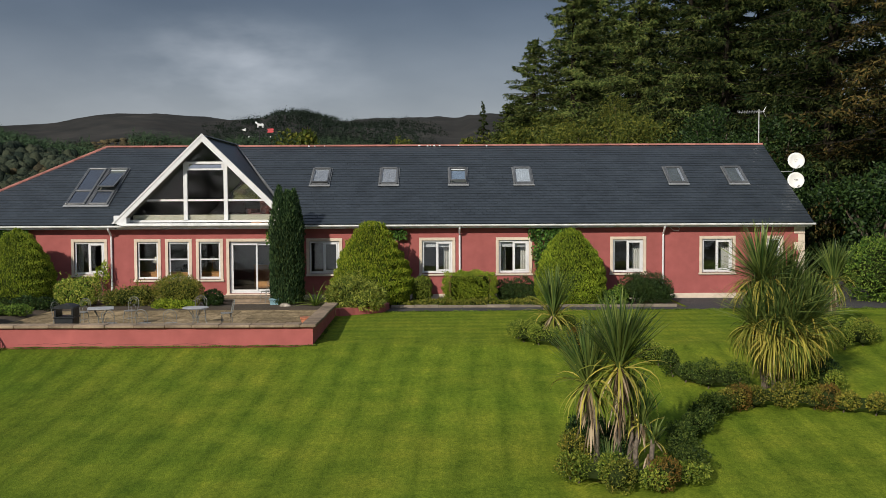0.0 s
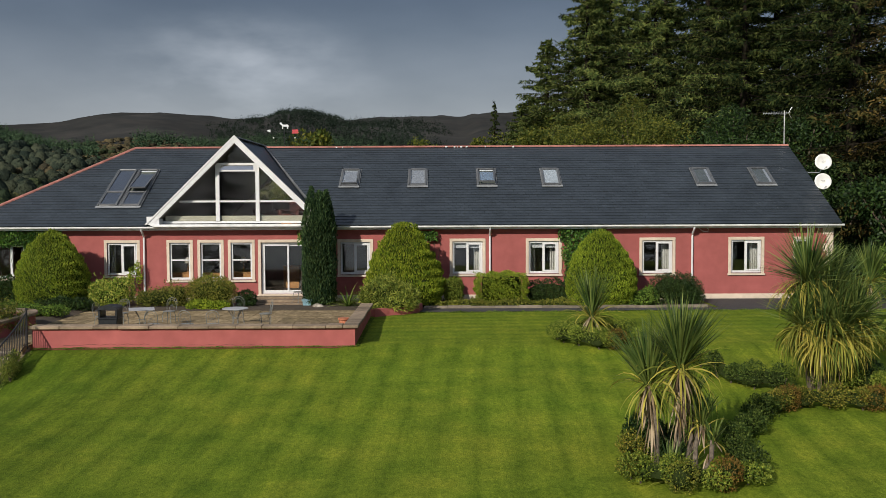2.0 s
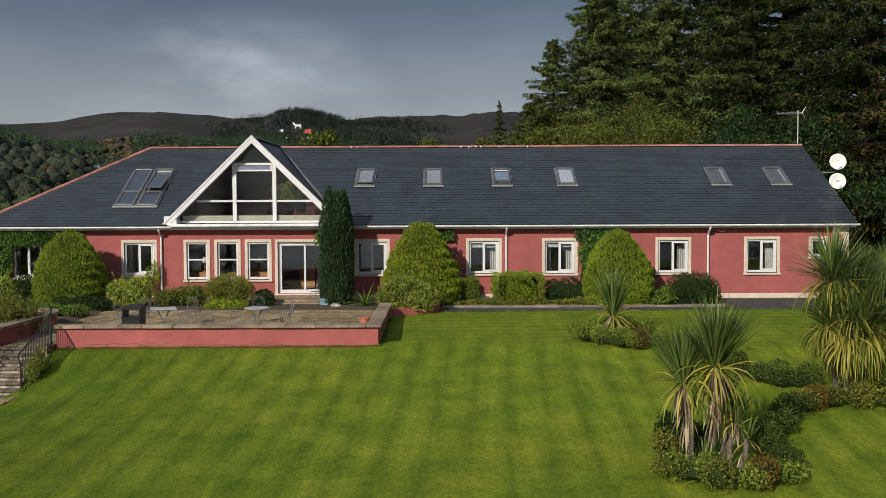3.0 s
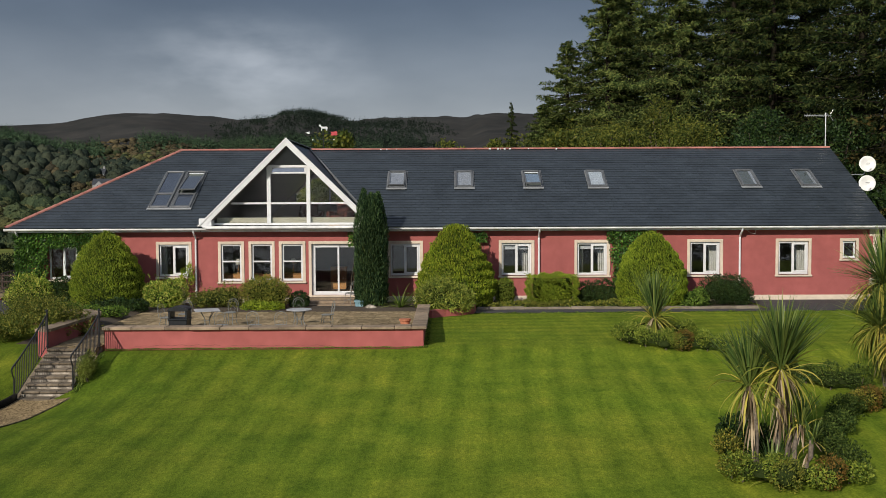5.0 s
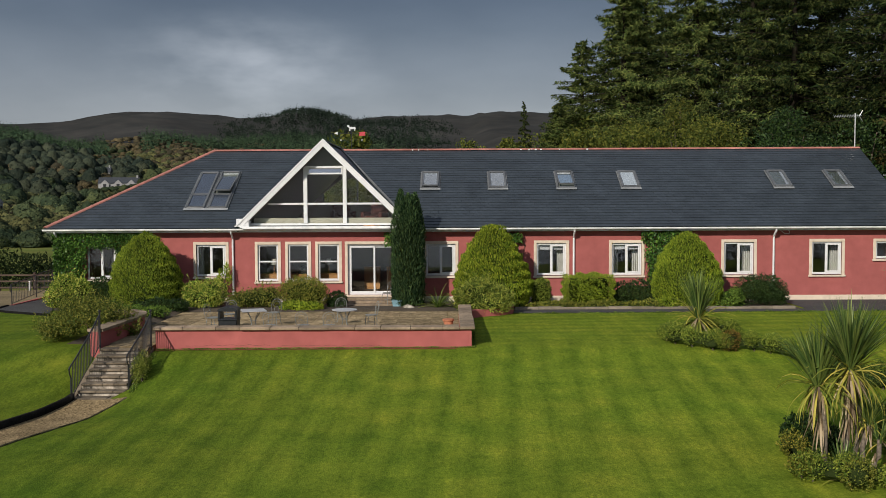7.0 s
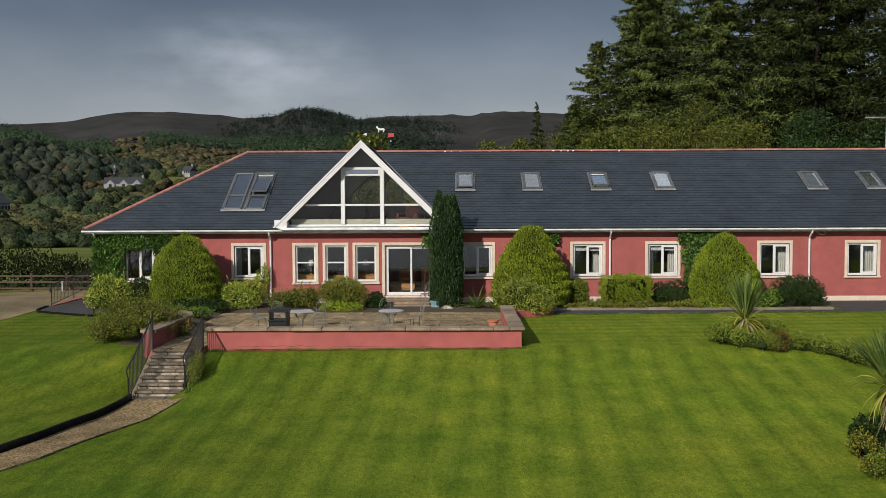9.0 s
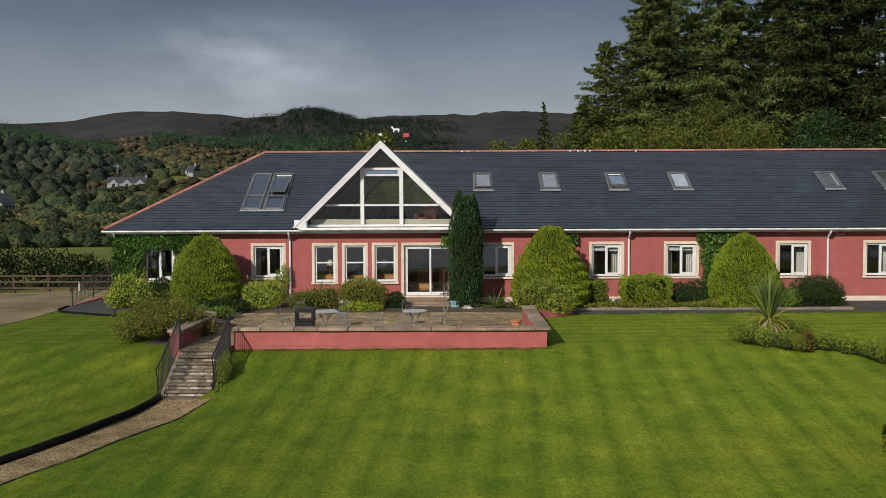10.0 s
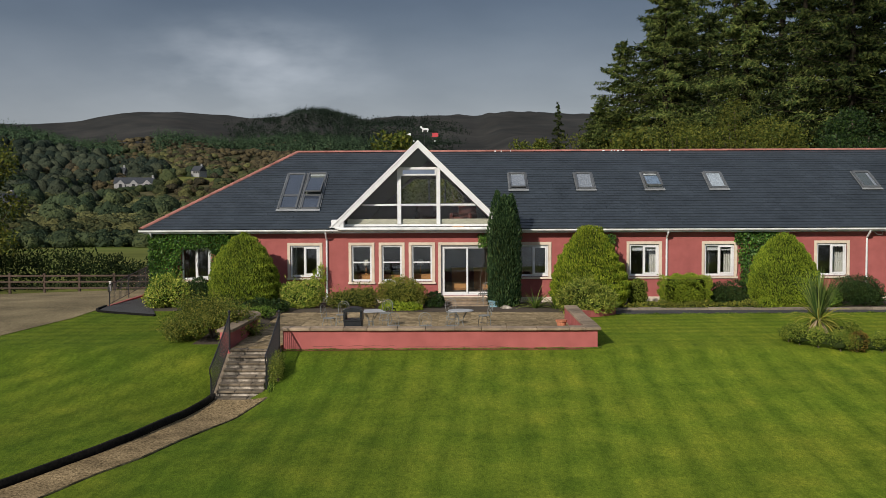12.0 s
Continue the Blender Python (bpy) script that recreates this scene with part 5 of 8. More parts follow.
def skylight(x0, x1, y0, y1, split=0.0, lifted=0, blind=None, cover="blind", label="grey framed roof window"):
    """A roof window with a raised grey frame, lying on the slope; lifted: the degrees its upper sash stands open."""
    c, s = 1 / math.hypot(1, SLOPE), SLOPE / math.hypot(1, SLOPE)
    L = (y1 - y0) / c
    w = x1 - x0
    turn = Matrix.Translation((x0, y0, roof_z(y0) + 0.055)) @ Matrix.Rotation(math.atan(SLOPE), 4, "X")
    def laid(bm):
        bmesh.ops.transform(bm, matrix=turn, verts=bm.verts)
        return bm
    e = 0.05
    root = house_part("skylight", laid(boxes((0, e, 0, L, 0, 0.09), (w - e, w, 0, L, 0, 0.09), (e, w - e, 0, e, 0, 0.07), (e, w - e, L - e * 1.3, L, 0, 0.10), bevel=0.012)), M["frame_dark"], label=label)
    part("flashing", laid(boxes((-0.05, 0, 0, L, 0.012, 0.03), (w, w + 0.05, 0, L, 0.012, 0.03), (-0.05, w + 0.05, L, L + 0.07, 0.012, 0.03))), M["lead"], root)
    part("apron", laid(boxes((-0.06, w + 0.06, -0.15, -0.01, 0.012, 0.03))), M["apron"], root, "pale lead apron under the window")
    cells = [(e, L - e * 1.3)]
    if split:
        part("bar", laid(boxes((e, w - e, L * split - 0.03, L * split + 0.03, 0.01, 0.085), bevel=0.01)), M["frame_dark"], root)
        cells = [(e, L * split - 0.03), (L * split + 0.03, L - e * 1.3)]
    for k, (a, b) in enumerate(cells):
        ajar = lifted and k == len(cells) - 1
        # an open sash swings about its middle
        mid = a + (b - a) * 0.72
        swing = Matrix.Translation((0, mid, 0.06)) @ Matrix.Rotation(radians(-lifted if ajar else 0), 4, "X") @ Matrix.Translation((0, -mid, -0.06))

        def hung(bm):
            bmesh.ops.transform(bm, matrix=swing, verts=bm.verts)
            return laid(bm)

        sash = part("sash", hung(boxes((e, e + 0.045, a, b, 0.03, 0.085), (w - e - 0.045, w - e, a, b, 0.03, 0.085), (e + 0.045, w - e - 0.045, a, a + 0.045, 0.03, 0.085), (e + 0.045, w - e - 0.045, b - 0.05, b, 0.03, 0.085))), M["frame_dark"], root)
        part("pane", hung(boxes((e + 0.04, w - e - 0.04, a + 0.04, b - 0.045, 0.055, 0.063))), M["glass_roof"], sash)
        if blind is not None:
            part("roller_blind", hung(boxes((e + 0.03, w - e - 0.03, a + (b - a) * blind, b - 0.02, 0.036, 0.042))), M[cover], sash, "coloured sheet behind the glass")
        else:
            part("reveal", laid(boxes((w - e - 0.15, w - e - 0.03, a + 0.03, b - 0.04, 0.022, 0.040))), M["blind"], root, "white side lining")
        if ajar:
            part("inner_frame", laid(boxes((e, w - e, a, a + 0.06, 0.021, 0.03))), M["blind_white"], root, "white inner frame")
            part("inner_frame", laid(boxes((e, w - e, b - 0.10, b - 0.05, 0.021, 0.03))), M["blind_white"], root, "white inner frame")
        part("backing", laid(boxes((e, w - e, a, b, 0.014, 0.02))), M["shaft"], root)
    return root


# no blinds here: a dark blue sheet carries the painted sky reflection
skylight(-6.92, -6.09, 0.95, 3.90, split=0.36, blind=0.0, cover="sky_sheet", label="tall two-part roof window with dark blue glass")
skylight(-5.97, -5.14, 0.95, 3.92, split=0.36, blind=0.0, cover="sky_sheet", lifted=7, label="tall two-part roof window, its upper sash open")
for x, bl, cover, up, label in ((3.14, 0.03, "blind", 4, "grey framed roof window tilted open, blind down"), (6.13, 0.02, "blind", 0, "grey framed roof window with a grey blind"),
                                (9.16, 0.14, "blind_blue", 7, "roof window tilted open over a pale blue blind"), (12.00, 0.02, "blind_white", 0, "grey framed roof window with a white blind"),
                                (18.72, None, "", 0, "grey framed roof window showing a dim shaft"), (21.33, None, "", 0, "grey framed roof window showing a dim shaft")):
    skylight(x, x + 0.79, 2.50, 3.86, blind=bl, cover=cover, lifted=up, label=label)

# inside, behind the glass
def curtain(x0, x1, z0, z1, y, name="curtain", label="white curtain hanging beside a window"):
    n = 40
    V, F = [], []
    for i in range(n + 1):
        x = x0 + (x1 - x0) * i / n
        d = 0.035 * math.sin(i / n * (x1 - x0) * 75)
        V += [(x, y + d, z0), (x, y + d * 0.7, z1)]
    for i in range(n):
        F.append((2 * i, 2 * i + 2, 2 * i + 3, 2 * i + 1))
    ob = mesh_from(name, V, F, M["curtain"], smooth=True)
    return tagged(ob, label, "curtain", "bedroom curtains")


for x0, x1, z0, z1, style in WINDOWS:
    if style in ("curtain", "blind"):
        curtain(x1 - 0.38, x1 + 0.02, z0 - 0.3, z1 + 0.1, 0.46)
    if style == "curtains":
        curtain(x1 - 0.33, x1 + 0.02, z0 - 0.3, z1 + 0.1, 0.46)
        curtain(x0 - 0.02, x0 + 0.30, z0 - 0.3, z1 + 0.1, 0.46)
    if style == "pair" and x0 < 0:
        curtain(x0 - 0.02, x0 + 0.22, z0 - 0.3, z1 + 0.1, 0.46)
    if style in ("blind", "curtains"):
        b = part("roller_blind", boxes((x0 + 0.07, x1 - 0.07, 0.19, 0.20, z1 - 0.26, z1 - 0.02), (x0 + 0.06, x1 - 0.06, 0.18, 0.21, z1 - 0.275, z1 - 0.255)), M["blind"])
        tagged(b, "white roller blind pulled part way down", "blind", "roller blinds")


def table_lamp(x, y, z):
    e = empty("table_lamp", (x, y, z), "table lamp with a pale cone shade", "lamp", "window lamps")
    bm = lathe(bmesh.new(), [(0.085, 0), (0.085, 0.02), (0.02, 0.05), (0.035, 0.16), (0.016, 0.28), (0.012, 0.42)], 12)
    part("stem", bm, M["pine"], e, smooth=True)
    part("shade", lathe(bmesh.new(), [(0.165, 0.38), (0.085, 0.62), (0.08, 0.62), (0.16, 0.385)], 16), M["shade"], e, "pale fabric shade", smooth=True)


def desk(x0, x1, y0, y1, top):
    e = empty("desk", ((x0 + x1) / 2, (y0 + y1) / 2, FLOOR), "orange pine desk under a window", "desk", "pine desks")
    cx, cy = (x0 + x1) / 2, (y0 + y1) / 2
    hw, hd = (x1 - x0) / 2, (y1 - y0) / 2
    h = top - FLOOR
    part("top", boxes((-hw, hw, -hd, hd, h - 0.035, h), bevel=0.008), M["pine"], e)
    part("panel", boxes((-hw + 0.04, hw - 0.04, -hd + 0.02, -hd + 0.04, 0.06, h - 0.035)), M["pine"], e)
    for sx in (-1, 1):
        part("side", boxes((sx * (hw - 0.06) - 0.015, sx * (hw - 0.06) + 0.015, -hd + 0.045, hd - 0.02, 0, h - 0.035)), M["pine"], e)


desk(-4.1, -2.6, 0.55, 1.15, 0.86)
desk(-2.55, -1.35, 0.55, 1.15, 0.84)
desk(-1.25, -0.12, 0.55, 1.15, 0.86)
table_lamp(-3.12, 0.85, 0.86)
table_lamp(-0.78, 0.85, 0.86)
printer = empty("printer", (-1.85, 0.85, 0.84), "small dark printer on a desk", "printer")
part("body", boxes((-0.22, 0.22, -0.17, 0.17, 0, 0.16), bevel=0.02), M["bin"], printer)
part("tray", boxes((-0.15, 0.15, 0.02, 0.16, 0.16, 0.34), bevel=0.015), M["bin"], printer)
for x, w in ((0.55, 0.7), (1.55, 0.7)):
    c = empty("sideboard", (x + w / 2, 3.2, FLOOR), "orange pine sideboard in the hall", "sideboard", "hall sideboards")
    part("carcass", boxes((-w / 2, w / 2, -0.22, 0.22, 0.05, 0.95), bevel=0.01), M["pine"], c)
    part("top", boxes((-w / 2 - 0.03, w / 2 + 0.03, -0.25, 0.25, 0.951, 0.99), bevel=0.01), M["pine"], c)
    part("plinth", boxes((-w / 2 + 0.03, w / 2 - 0.03, -0.19, 0.19, 0, 0.05)), M["pine"], c)
for x, y, r in ((1.1, 2.4, -25), (-0.6, 5.2, 20)):
    so = empty("armchair", (x, y, 2.84), "red upholstered armchair in the loft room", "armchair", "loft armchairs")
    so.rotation_euler = (0, 0, radians(r))
    part("seat", boxes((-0.36, 0.36, -0.4, 0.3, 0.1, 0.44), bevel=0.05), M["sofa"], so)
    part("backrest", boxes((-0.42, 0.42, 0.3, 0.48, 0.08, 0.95), bevel=0.06), M["sofa"], so)
    for s in (-1, 1):
        part("armrest", boxes((s * 0.45 - 0.085, s * 0.45 + 0.085, -0.4, 0.3, 0.06, 0.62), bevel=0.05), M["sofa"], so)
    part("base", boxes((-0.4, 0.4, -0.36, 0.4, 0.0, 0.08)), M["pine"], so)


# ---- terrace ----
TER = -0.34
terrace_wall = part("wall_terrace", boxes((-4.51, 5.04, -11.70, -11.36, -0.75, 0.10), (4.70, 5.04, -11.36, -5.6, -0.75, 0.10)), M["red_low"])
tagged(terrace_wall, "low red rendered terrace wall with stone coping", "wall", kind="structure")


def planter_line():
    pts = [(-6.03, -12.05), (-6.0, -11.0), (-5.95, -9.6), (-5.93, -8.4)]
    for k in range(1, 9):
        a = radians(11.25 * k)
        pts.append((-6.95 + 1.02 * math.cos(a), -8.4 + 1.6 * math.sin(a)))
    pts += [(-7.6, -6.75), (-8.6, -6.5)]
    return pts


def ribbon(line, t0, t1, z0, z1):
    """A wall that follows a line, t0 to t1 metres to the left of it."""
    p = np.array(line, float)
    d = np.gradient(p, axis=0)
    d /= np.hypot(*d.T)[:, None]
    nrm = np.c_[-d[:, 1], d[:, 0]]
    bm = bmesh.new()
    rows = []
    for q, n in zip(p, nrm):
        u, v = q + n * t0, q + n * t1
        rows.append([bm.verts.new((*u, z0)), bm.verts.new((*v, z0)), bm.verts.new((*v, z1)), bm.verts.new((*u, z1))])
    for a, b in zip(rows, rows[1:]):
        for k in range(4):
            bm.faces.new((a[k], a[(k + 1) % 4], b[(k + 1) % 4], b[k]))
    bm.faces.new(rows[0][::-1]), bm.faces.new(rows[-1])
    bmesh.ops.recalc_face_normals(bm, faces=bm.faces)
    return bm


planter = tagged(part("wall_planter", ribbon(planter_line(), 0.03, 0.33, -0.9, 0.10), M["red_low"]), "curved red rendered planter wall with stone coping", "wall", kind="structure")
pl = planter_line()
for i in range(0, len(pl) - 1, 1):
    seg = ribbon([pl[i], pl[i + 1]], -0.05, 0.42, 0.101, 0.185)
    part("coping_stone", seg, M["coping"], planter)
low = tagged(part("wall_bed", ribbon([(5.2, -5.6), (5.7, -5.2), (6.3, -4.9), (6.75, -4.4), (6.85, -3.5)], 0.0, 0.28, -0.5, -0.04), M["red_low"]), "low red rendered wall curving round a shrub bed", "wall", kind="structure")
r1 = random.Random(5)
x = -4.58
while x < 4.6:
    w = min(r1.uniform(0.72, 1.02), 4.68 - x)
    if 4.68 - x - w < 0.3:
        w = 4.68 - x
    dz = r1.uniform(-0.008, 0.008)
    part("coping_stone", boxes((x + 0.005, x + w - 0.005, -11.80 + r1.uniform(-0.012, 0.012), -11.28, 0.10, 0.185 + dz), bevel=0.014), M["coping"], terrace_wall)
    x += w
y = -11.80
while y < -5.7:
    w = r1.uniform(0.75, 1.0)
    part("coping_stone", boxes((4.685, 5.14 + r1.uniform(-0.012, 0.012), y + 0.005, min(y + w, -5.6) - 0.005, 0.101, 0.186 + r1.uniform(-0.008, 0.008)), bevel=0.014), M["coping"], terrace_wall)
    y += w

crack = [(-3.6 + 0.16 * k, -11.703, -0.385 + 0.010 * math.sin(1.7 * k) + 0.012 * math.sin(4.3 * k) + (0.02 if 3 < k < 16 else 0.0)) for k in range(38)]
part("crack", tubes((crack[:17], 0.004), (crack[18:], 0.003), sides=4), M["soil"], terrace_wall, "dark crack along the foot of the render")
floor_terrace = tagged(part("pavement_terrace", boxes((-6.0, 4.75, -11.40, -2.0, -0.62, TER - 0.006), (-6.0, -4.6, -12.2, -11.40, -0.62, TER - 0.03)), M["joint"]), "weathered stone paving with mossy joints on the terrace", "paving", kind="structure")
slab_meshes = []
for k in range(4):
    me = bpy.data.meshes.new("paving_slab")
    bm = boxes((-0.295, 0.295, -0.295, 0.295, -0.03, 0.0), bevel=0.006)
    for v in bm.verts:
        v.co.x += r1.uniform(-0.008, 0.008)
        v.co.y += r1.uniform(-0.008, 0.008)
    bm.to_mesh(me)
    bm.free()
    me.materials.append(M["paving"])
    slab_meshes.append(me)
for i in range(18):
    for j in range(16):
        if j == 0 and i > 1:
            continue
        o = new("paving_slab", slab_meshes[(i * 7 + j * 3) % 4])
        o.parent = floor_terrace
        o.matrix_basis = pose(-5.6 + 0.6 * i, -11.7 + 0.6 * j, TER + r1.uniform(-0.006, 0.006), r1.uniform(-0.4, 0.4), r1.uniform(-0.4, 0.4), 90 * ((i + j) % 4))

# steps at the patio door
door_steps = empty("door_steps", (1.2, -0.8, TER), "three shallow stone steps up to the patio door", "steps", kind="structure")
for k, (y0, z1) in enumerate(((-1.55, -0.24), (-1.15, -0.14), (-0.75, -0.05))):
    o = part("step", boxes((-1.35 + 0.05 * k, 1.25 - 0.05 * k, y0 + 0.8, 0.62, -0.10 if k == 0 else (-0.24, -0.14)[k - 1] - TER, z1 - TER), bevel=0.012), M["coping"], door_steps)

# stairs down to the gravel path
stairs = empty("stairs", (-5.3, -13.2, -1.5), "outdoor stairs of worn stone slabs with pale risers", "stairs", kind="structure")
N_STEP, S_Y0, S_Y1, S_Z0, S_Z1 = 8, -14.47, -12.05, -1.56, -0.37
rise, run = (S_Z1 - S_Z0) / N_STEP, (S_Y1 - S_Y0) / N_STEP
for k in range(N_STEP):
    y0, z1 = S_Y0 + run * k, S_Z0 + rise * (k + 1)
    left, right = -5.98, -4.62 - 0.22 * k / 7
    part("riser", boxes((left + 5.3, right + 5.3, y0 + 0.03 + 13.2, y0 + run + 0.12 + 13.2, z1 - rise - 0.06 + 1.5, z1 - 0.06 + 1.5), bevel=0.01), M["riser"], stairs, "pale stone riser")
    cut = [left, left + 0.45 + 0.08 * (k % 3), left + 0.93 + 0.06 * (k % 2), right]
    for a, b in zip(cut, cut[1:]):
        part("tread", boxes((a + 5.303, b + 5.297, y0 - 0.03 + 13.2, y0 + run + 0.04 + 13.2, z1 - 0.059 + 1.5, z1 + 1.5 + r1.uniform(-0.006, 0.006)), bevel=0.012), M["step"], stairs, "worn stone tread")
for s, x0, x1 in (("l", -6.14, -5.985), ("r", -4.83, -4.64)):
    pts = [(S_Y0 - 0.02, -1.75), (S_Y1 + 0.3, -0.95), (S_Y1 + 0.3, -0.42), (S_Y0 - 0.02, -1.52)]
    bm = bmesh.new()
    xa, xb = (x0, x1) if s == "l" else (-4.615, -4.55)
    va, vb = [bm.verts.new((xa + 5.3, y + 13.2, z + 1.5)) for y, z in pts], [bm.verts.new((xb + 5.3, y + 13.2, z + 1.5)) for y, z in pts]
    bm.faces.new(va), bm.faces.new(vb[::-1])
    for i in range(4):
        bm.faces.new((va[i], vb[i], vb[(i + 1) % 4], va[(i + 1) % 4]))
    bmesh.ops.recalc_face_normals(bm, faces=bm.faces)
    part("string", bm, M["step"], stairs)


def railing(x_low, y_low, z_low, x_top, y_top, z_top, name_label):
    """A wrought iron stair railing: posts, curved handrail, lower rail and thin bars."""
    e = empty("stair_railing", (x_low, y_low, z_low), name_label, "railing", "stair railings")
    d = Vector((x_top - x_low, y_top - y_low, z_top - z_low))
    h = 0.92
    foot = lambda f: d * f
    part("post", tubes(([(0, 0, -0.1), (0, 0, h - 0.25)], 0.024), ([(0, 0, h - 0.25), (0, -0.10, h - 0.12), (0, -0.13, h), (0, -0.06, h + 0.06)], 0.02)), M["iron"], e)
    t = foot(1)
    post = tubes(([t + Vector((0, 0, -0.1)), t + Vector((0, 0, h + 0.16))], 0.026))
    bmesh.ops.create_uvsphere(post, u_segments=8, v_segments=6, radius=0.045, matrix=Matrix.Translation(t + Vector((0, 0, h + 0.19))))
    part("post", post, M["iron"], e)
    part("handrail", tubes(([Vector((0, -0.13, h)), Vector((0, -0.06, h + 0.06)), foot(0.15) + Vector((0, 0, h + 0.05)), foot(0.6) + Vector((0, 0, h + 0.03)), t + Vector((0, 0, h + 0.08))], 0.024), sides=8), M["iron"], e)
    part("lower_rail", tubes(([foot(0) + Vector((0, 0, 0.1)), t + Vector((0, 0, 0.1))], 0.014)), M["iron"], e)
    n = 20
    for i in range(1, n):
        f = i / n
        q = foot(f)
        part("bar", tubes(([q + Vector((0, 0, 0.1)), q + Vector((0, 0, h + 0.04))], 0.0125), sides=5), M["iron"], e)
    return e


railing(-6.05, -14.42, -1.52, -6.05, -12.1, -0.38, "black wrought iron stair railing beside the lawn")
railing(-4.58, -14.05, -1.24, -4.60, -11.85, -0.40, "black wrought iron stair railing against the terrace wall")


def ramp_railing():
    e = empty("ramp_railing", (-13.5, -1.2, -0.3), "black iron railing with small gold balls beside the ramp", "railing")
    n, L, up = 24, 7.2, 0.55
    for k in range(4):
        f = k / 3
        part("post", tubes(([(0, f * L, up * f - 0.05), (0, f * L, up * f + 0.9)], 0.022)), M["iron"], e)
    part("handrail", tubes(([(0, -0.13, 0.62), (0, -0.16, 0.75), (0, -0.06, 0.9), (0, 0.3, 0.93), (0, L, up + 0.92)], 0.022), sides=8), M["iron"], e)
    part("lower_rail", tubes(([(0, 0, 0.12), (0, L, up + 0.12)], 0.013)), M["iron"], e)
    for i in range(1, 48):
        f = i / 48
        bm = tubes(([(0, f * L, up * f + 0.12), (0, f * L, up * f + 0.91)], 0.008), sides=5)
        o = part("bar", bm, M["iron"], e)
        if i % 2:
            ball = bmesh.new()
            bmesh.ops.create_icosphere(ball, subdivisions=1, radius=0.026, matrix=Matrix.Translation((0, f * L, up * f + (0.45 if i % 4 == 1 else 0.7))))
            part("ball", ball, M["coping"], o, "pale gold ball")
    k = part("base", boxes((-0.06, 0.06, 0.0, L, -0.05, 0.07)), M["red_low"], e, "red painted kerb")


ramp_railing()


# ---- terrace furniture ----
def arc(cx, cz, r, a0, a1, n=14, y=0.0, squash=1.0):
    return [(cx + r * math.cos(radians(a0 + (a1 - a0) * i / n)), y, cz + squash * r * math.sin(radians(a0 + (a1 - a0) * i / n))) for i in range(n + 1)]


def bistro_chair():
    """A wrought iron chair, its back towards +y."""
    e = empty("garden_chair", (0, 0, 0), "grey wrought iron bistro chair with looped back", "chair", "terrace chairs")
    seat = lathe(bmesh.new(), [(0.02, 0.435), (0.19, 0.435), (0.205, 0.445), (0.205, 0.458), (0.19, 0.465), (0.02, 0.46)], 18)
    part("seat", seat, M["chair"], e, smooth=False)
    for k, (sx, sy) in enumerate(((-1, -1), (1, -1), (-1, 1), (1, 1))):
        part("leg", tubes(([(sx * 0.13, sy * 0.13, 0.44), (sx * 0.16, sy * 0.16, 0.25), (sx * 0.15, sy * 0.15, 0.12), (sx * 0.20, sy * 0.20, 0.0)], 0.011)), M["chair"], e)
    lean = lambda pts: [(x, y + (z - 0.45) * 0.18, z) for x, y, z in pts]
    outer = [(-0.17, 0.17, 0.45), (-0.185, 0.17, 0.62)] + [(px, 0.17, pz) for px, _, pz in arc(0, 0.70, 0.195, 180, 0)] + [(0.185, 0.17, 0.62), (0.17, 0.17, 0.45)]
    part("back_frame", tubes((lean(outer), 0.010)), M["chair"], e)
    inner = [(px, 0.17, pz) for px, _, pz in arc(0, 0.70, 0.125, 200, -20)]
    part("back_loop", tubes((lean(inner), 0.008)), M["chair"], e)
    part("scroll", tubes((lean([(-0.05, 0.17, 0.45), (-0.09, 0.17, 0.56), (-0.02, 0.17, 0.66), (0.0, 0.17, 0.60)]), 0.008), (lean([(0.05, 0.17, 0.45), (0.09, 0.17, 0.56), (0.02, 0.17, 0.66), (0.0, 0.17, 0.60)]), 0.008)), M["chair"], e)
    part("ring", tubes(([(0.15 * math.cos(a), 0.15 * math.sin(a), 0.2) for a in (2 * math.pi * k / 14 for k in range(15))], 0.007)), M["chair"], e)
    return e


first_chair = bistro_chair()
CHAIRS = [(-3.50, -8.65, 70), (-3.18, -7.65, -10), (-1.71, -7.2, -15), (-1.21, -10.72, 180), (-0.19, -10.70, 174), (0.62, -10.74, 190), (0.60, -6.9, 10), (1.72, -8.0, -70)]
first_chair.matrix_basis = pose(CHAIRS[0][0], CHAIRS[0][1], TER, 0, 0, CHAIRS[0][2])
for x, y, a in CHAIRS[1:]:
    copy_thing(first_chair, pose(x, y, TER, 0, 0, a))
copy_thing(first_chair, pose(1.85, -1.35, -0.24, 0, 0, -40))


def bistro_table(x, y, square):
    e = empty("garden_table", (x, y, TER), "pale grey square garden table on iron legs" if square else "round pale grey garden table on an iron pedestal", "table", "terrace tables")
    if square:
        part("tabletop", boxes((-0.40, 0.40, -0.40, 0.40, 0.72, 0.75), bevel=0.012), M["table"], e)
    else:
        part("tabletop", lathe(bmesh.new(), [(0.02, 0.70), (0.40, 0.70), (0.42, 0.71), (0.42, 0.725), (0.40, 0.735), (0.02, 0.735)], 28), M["table"], e)
    for k in range(4):
        a = radians(45 + 90 * k)
        part("leg", tubes(([(0.28 * math.cos(a), 0.28 * math.sin(a), 0.70), (0.12 * math.cos(a), 0.12 * math.sin(a), 0.48), (0.09 * math.cos(a), 0.09 * math.sin(a), 0.30), (0.24 * math.cos(a), 0.24 * math.sin(a), 0.0)], 0.013)), M["chair"], e)
    part("ring", tubes(([(0.1 * math.cos(a), 0.1 * math.sin(a), 0.4) for a in (2 * math.pi * k / 14 for k in range(15))], 0.008)), M["chair"], e)
    return e


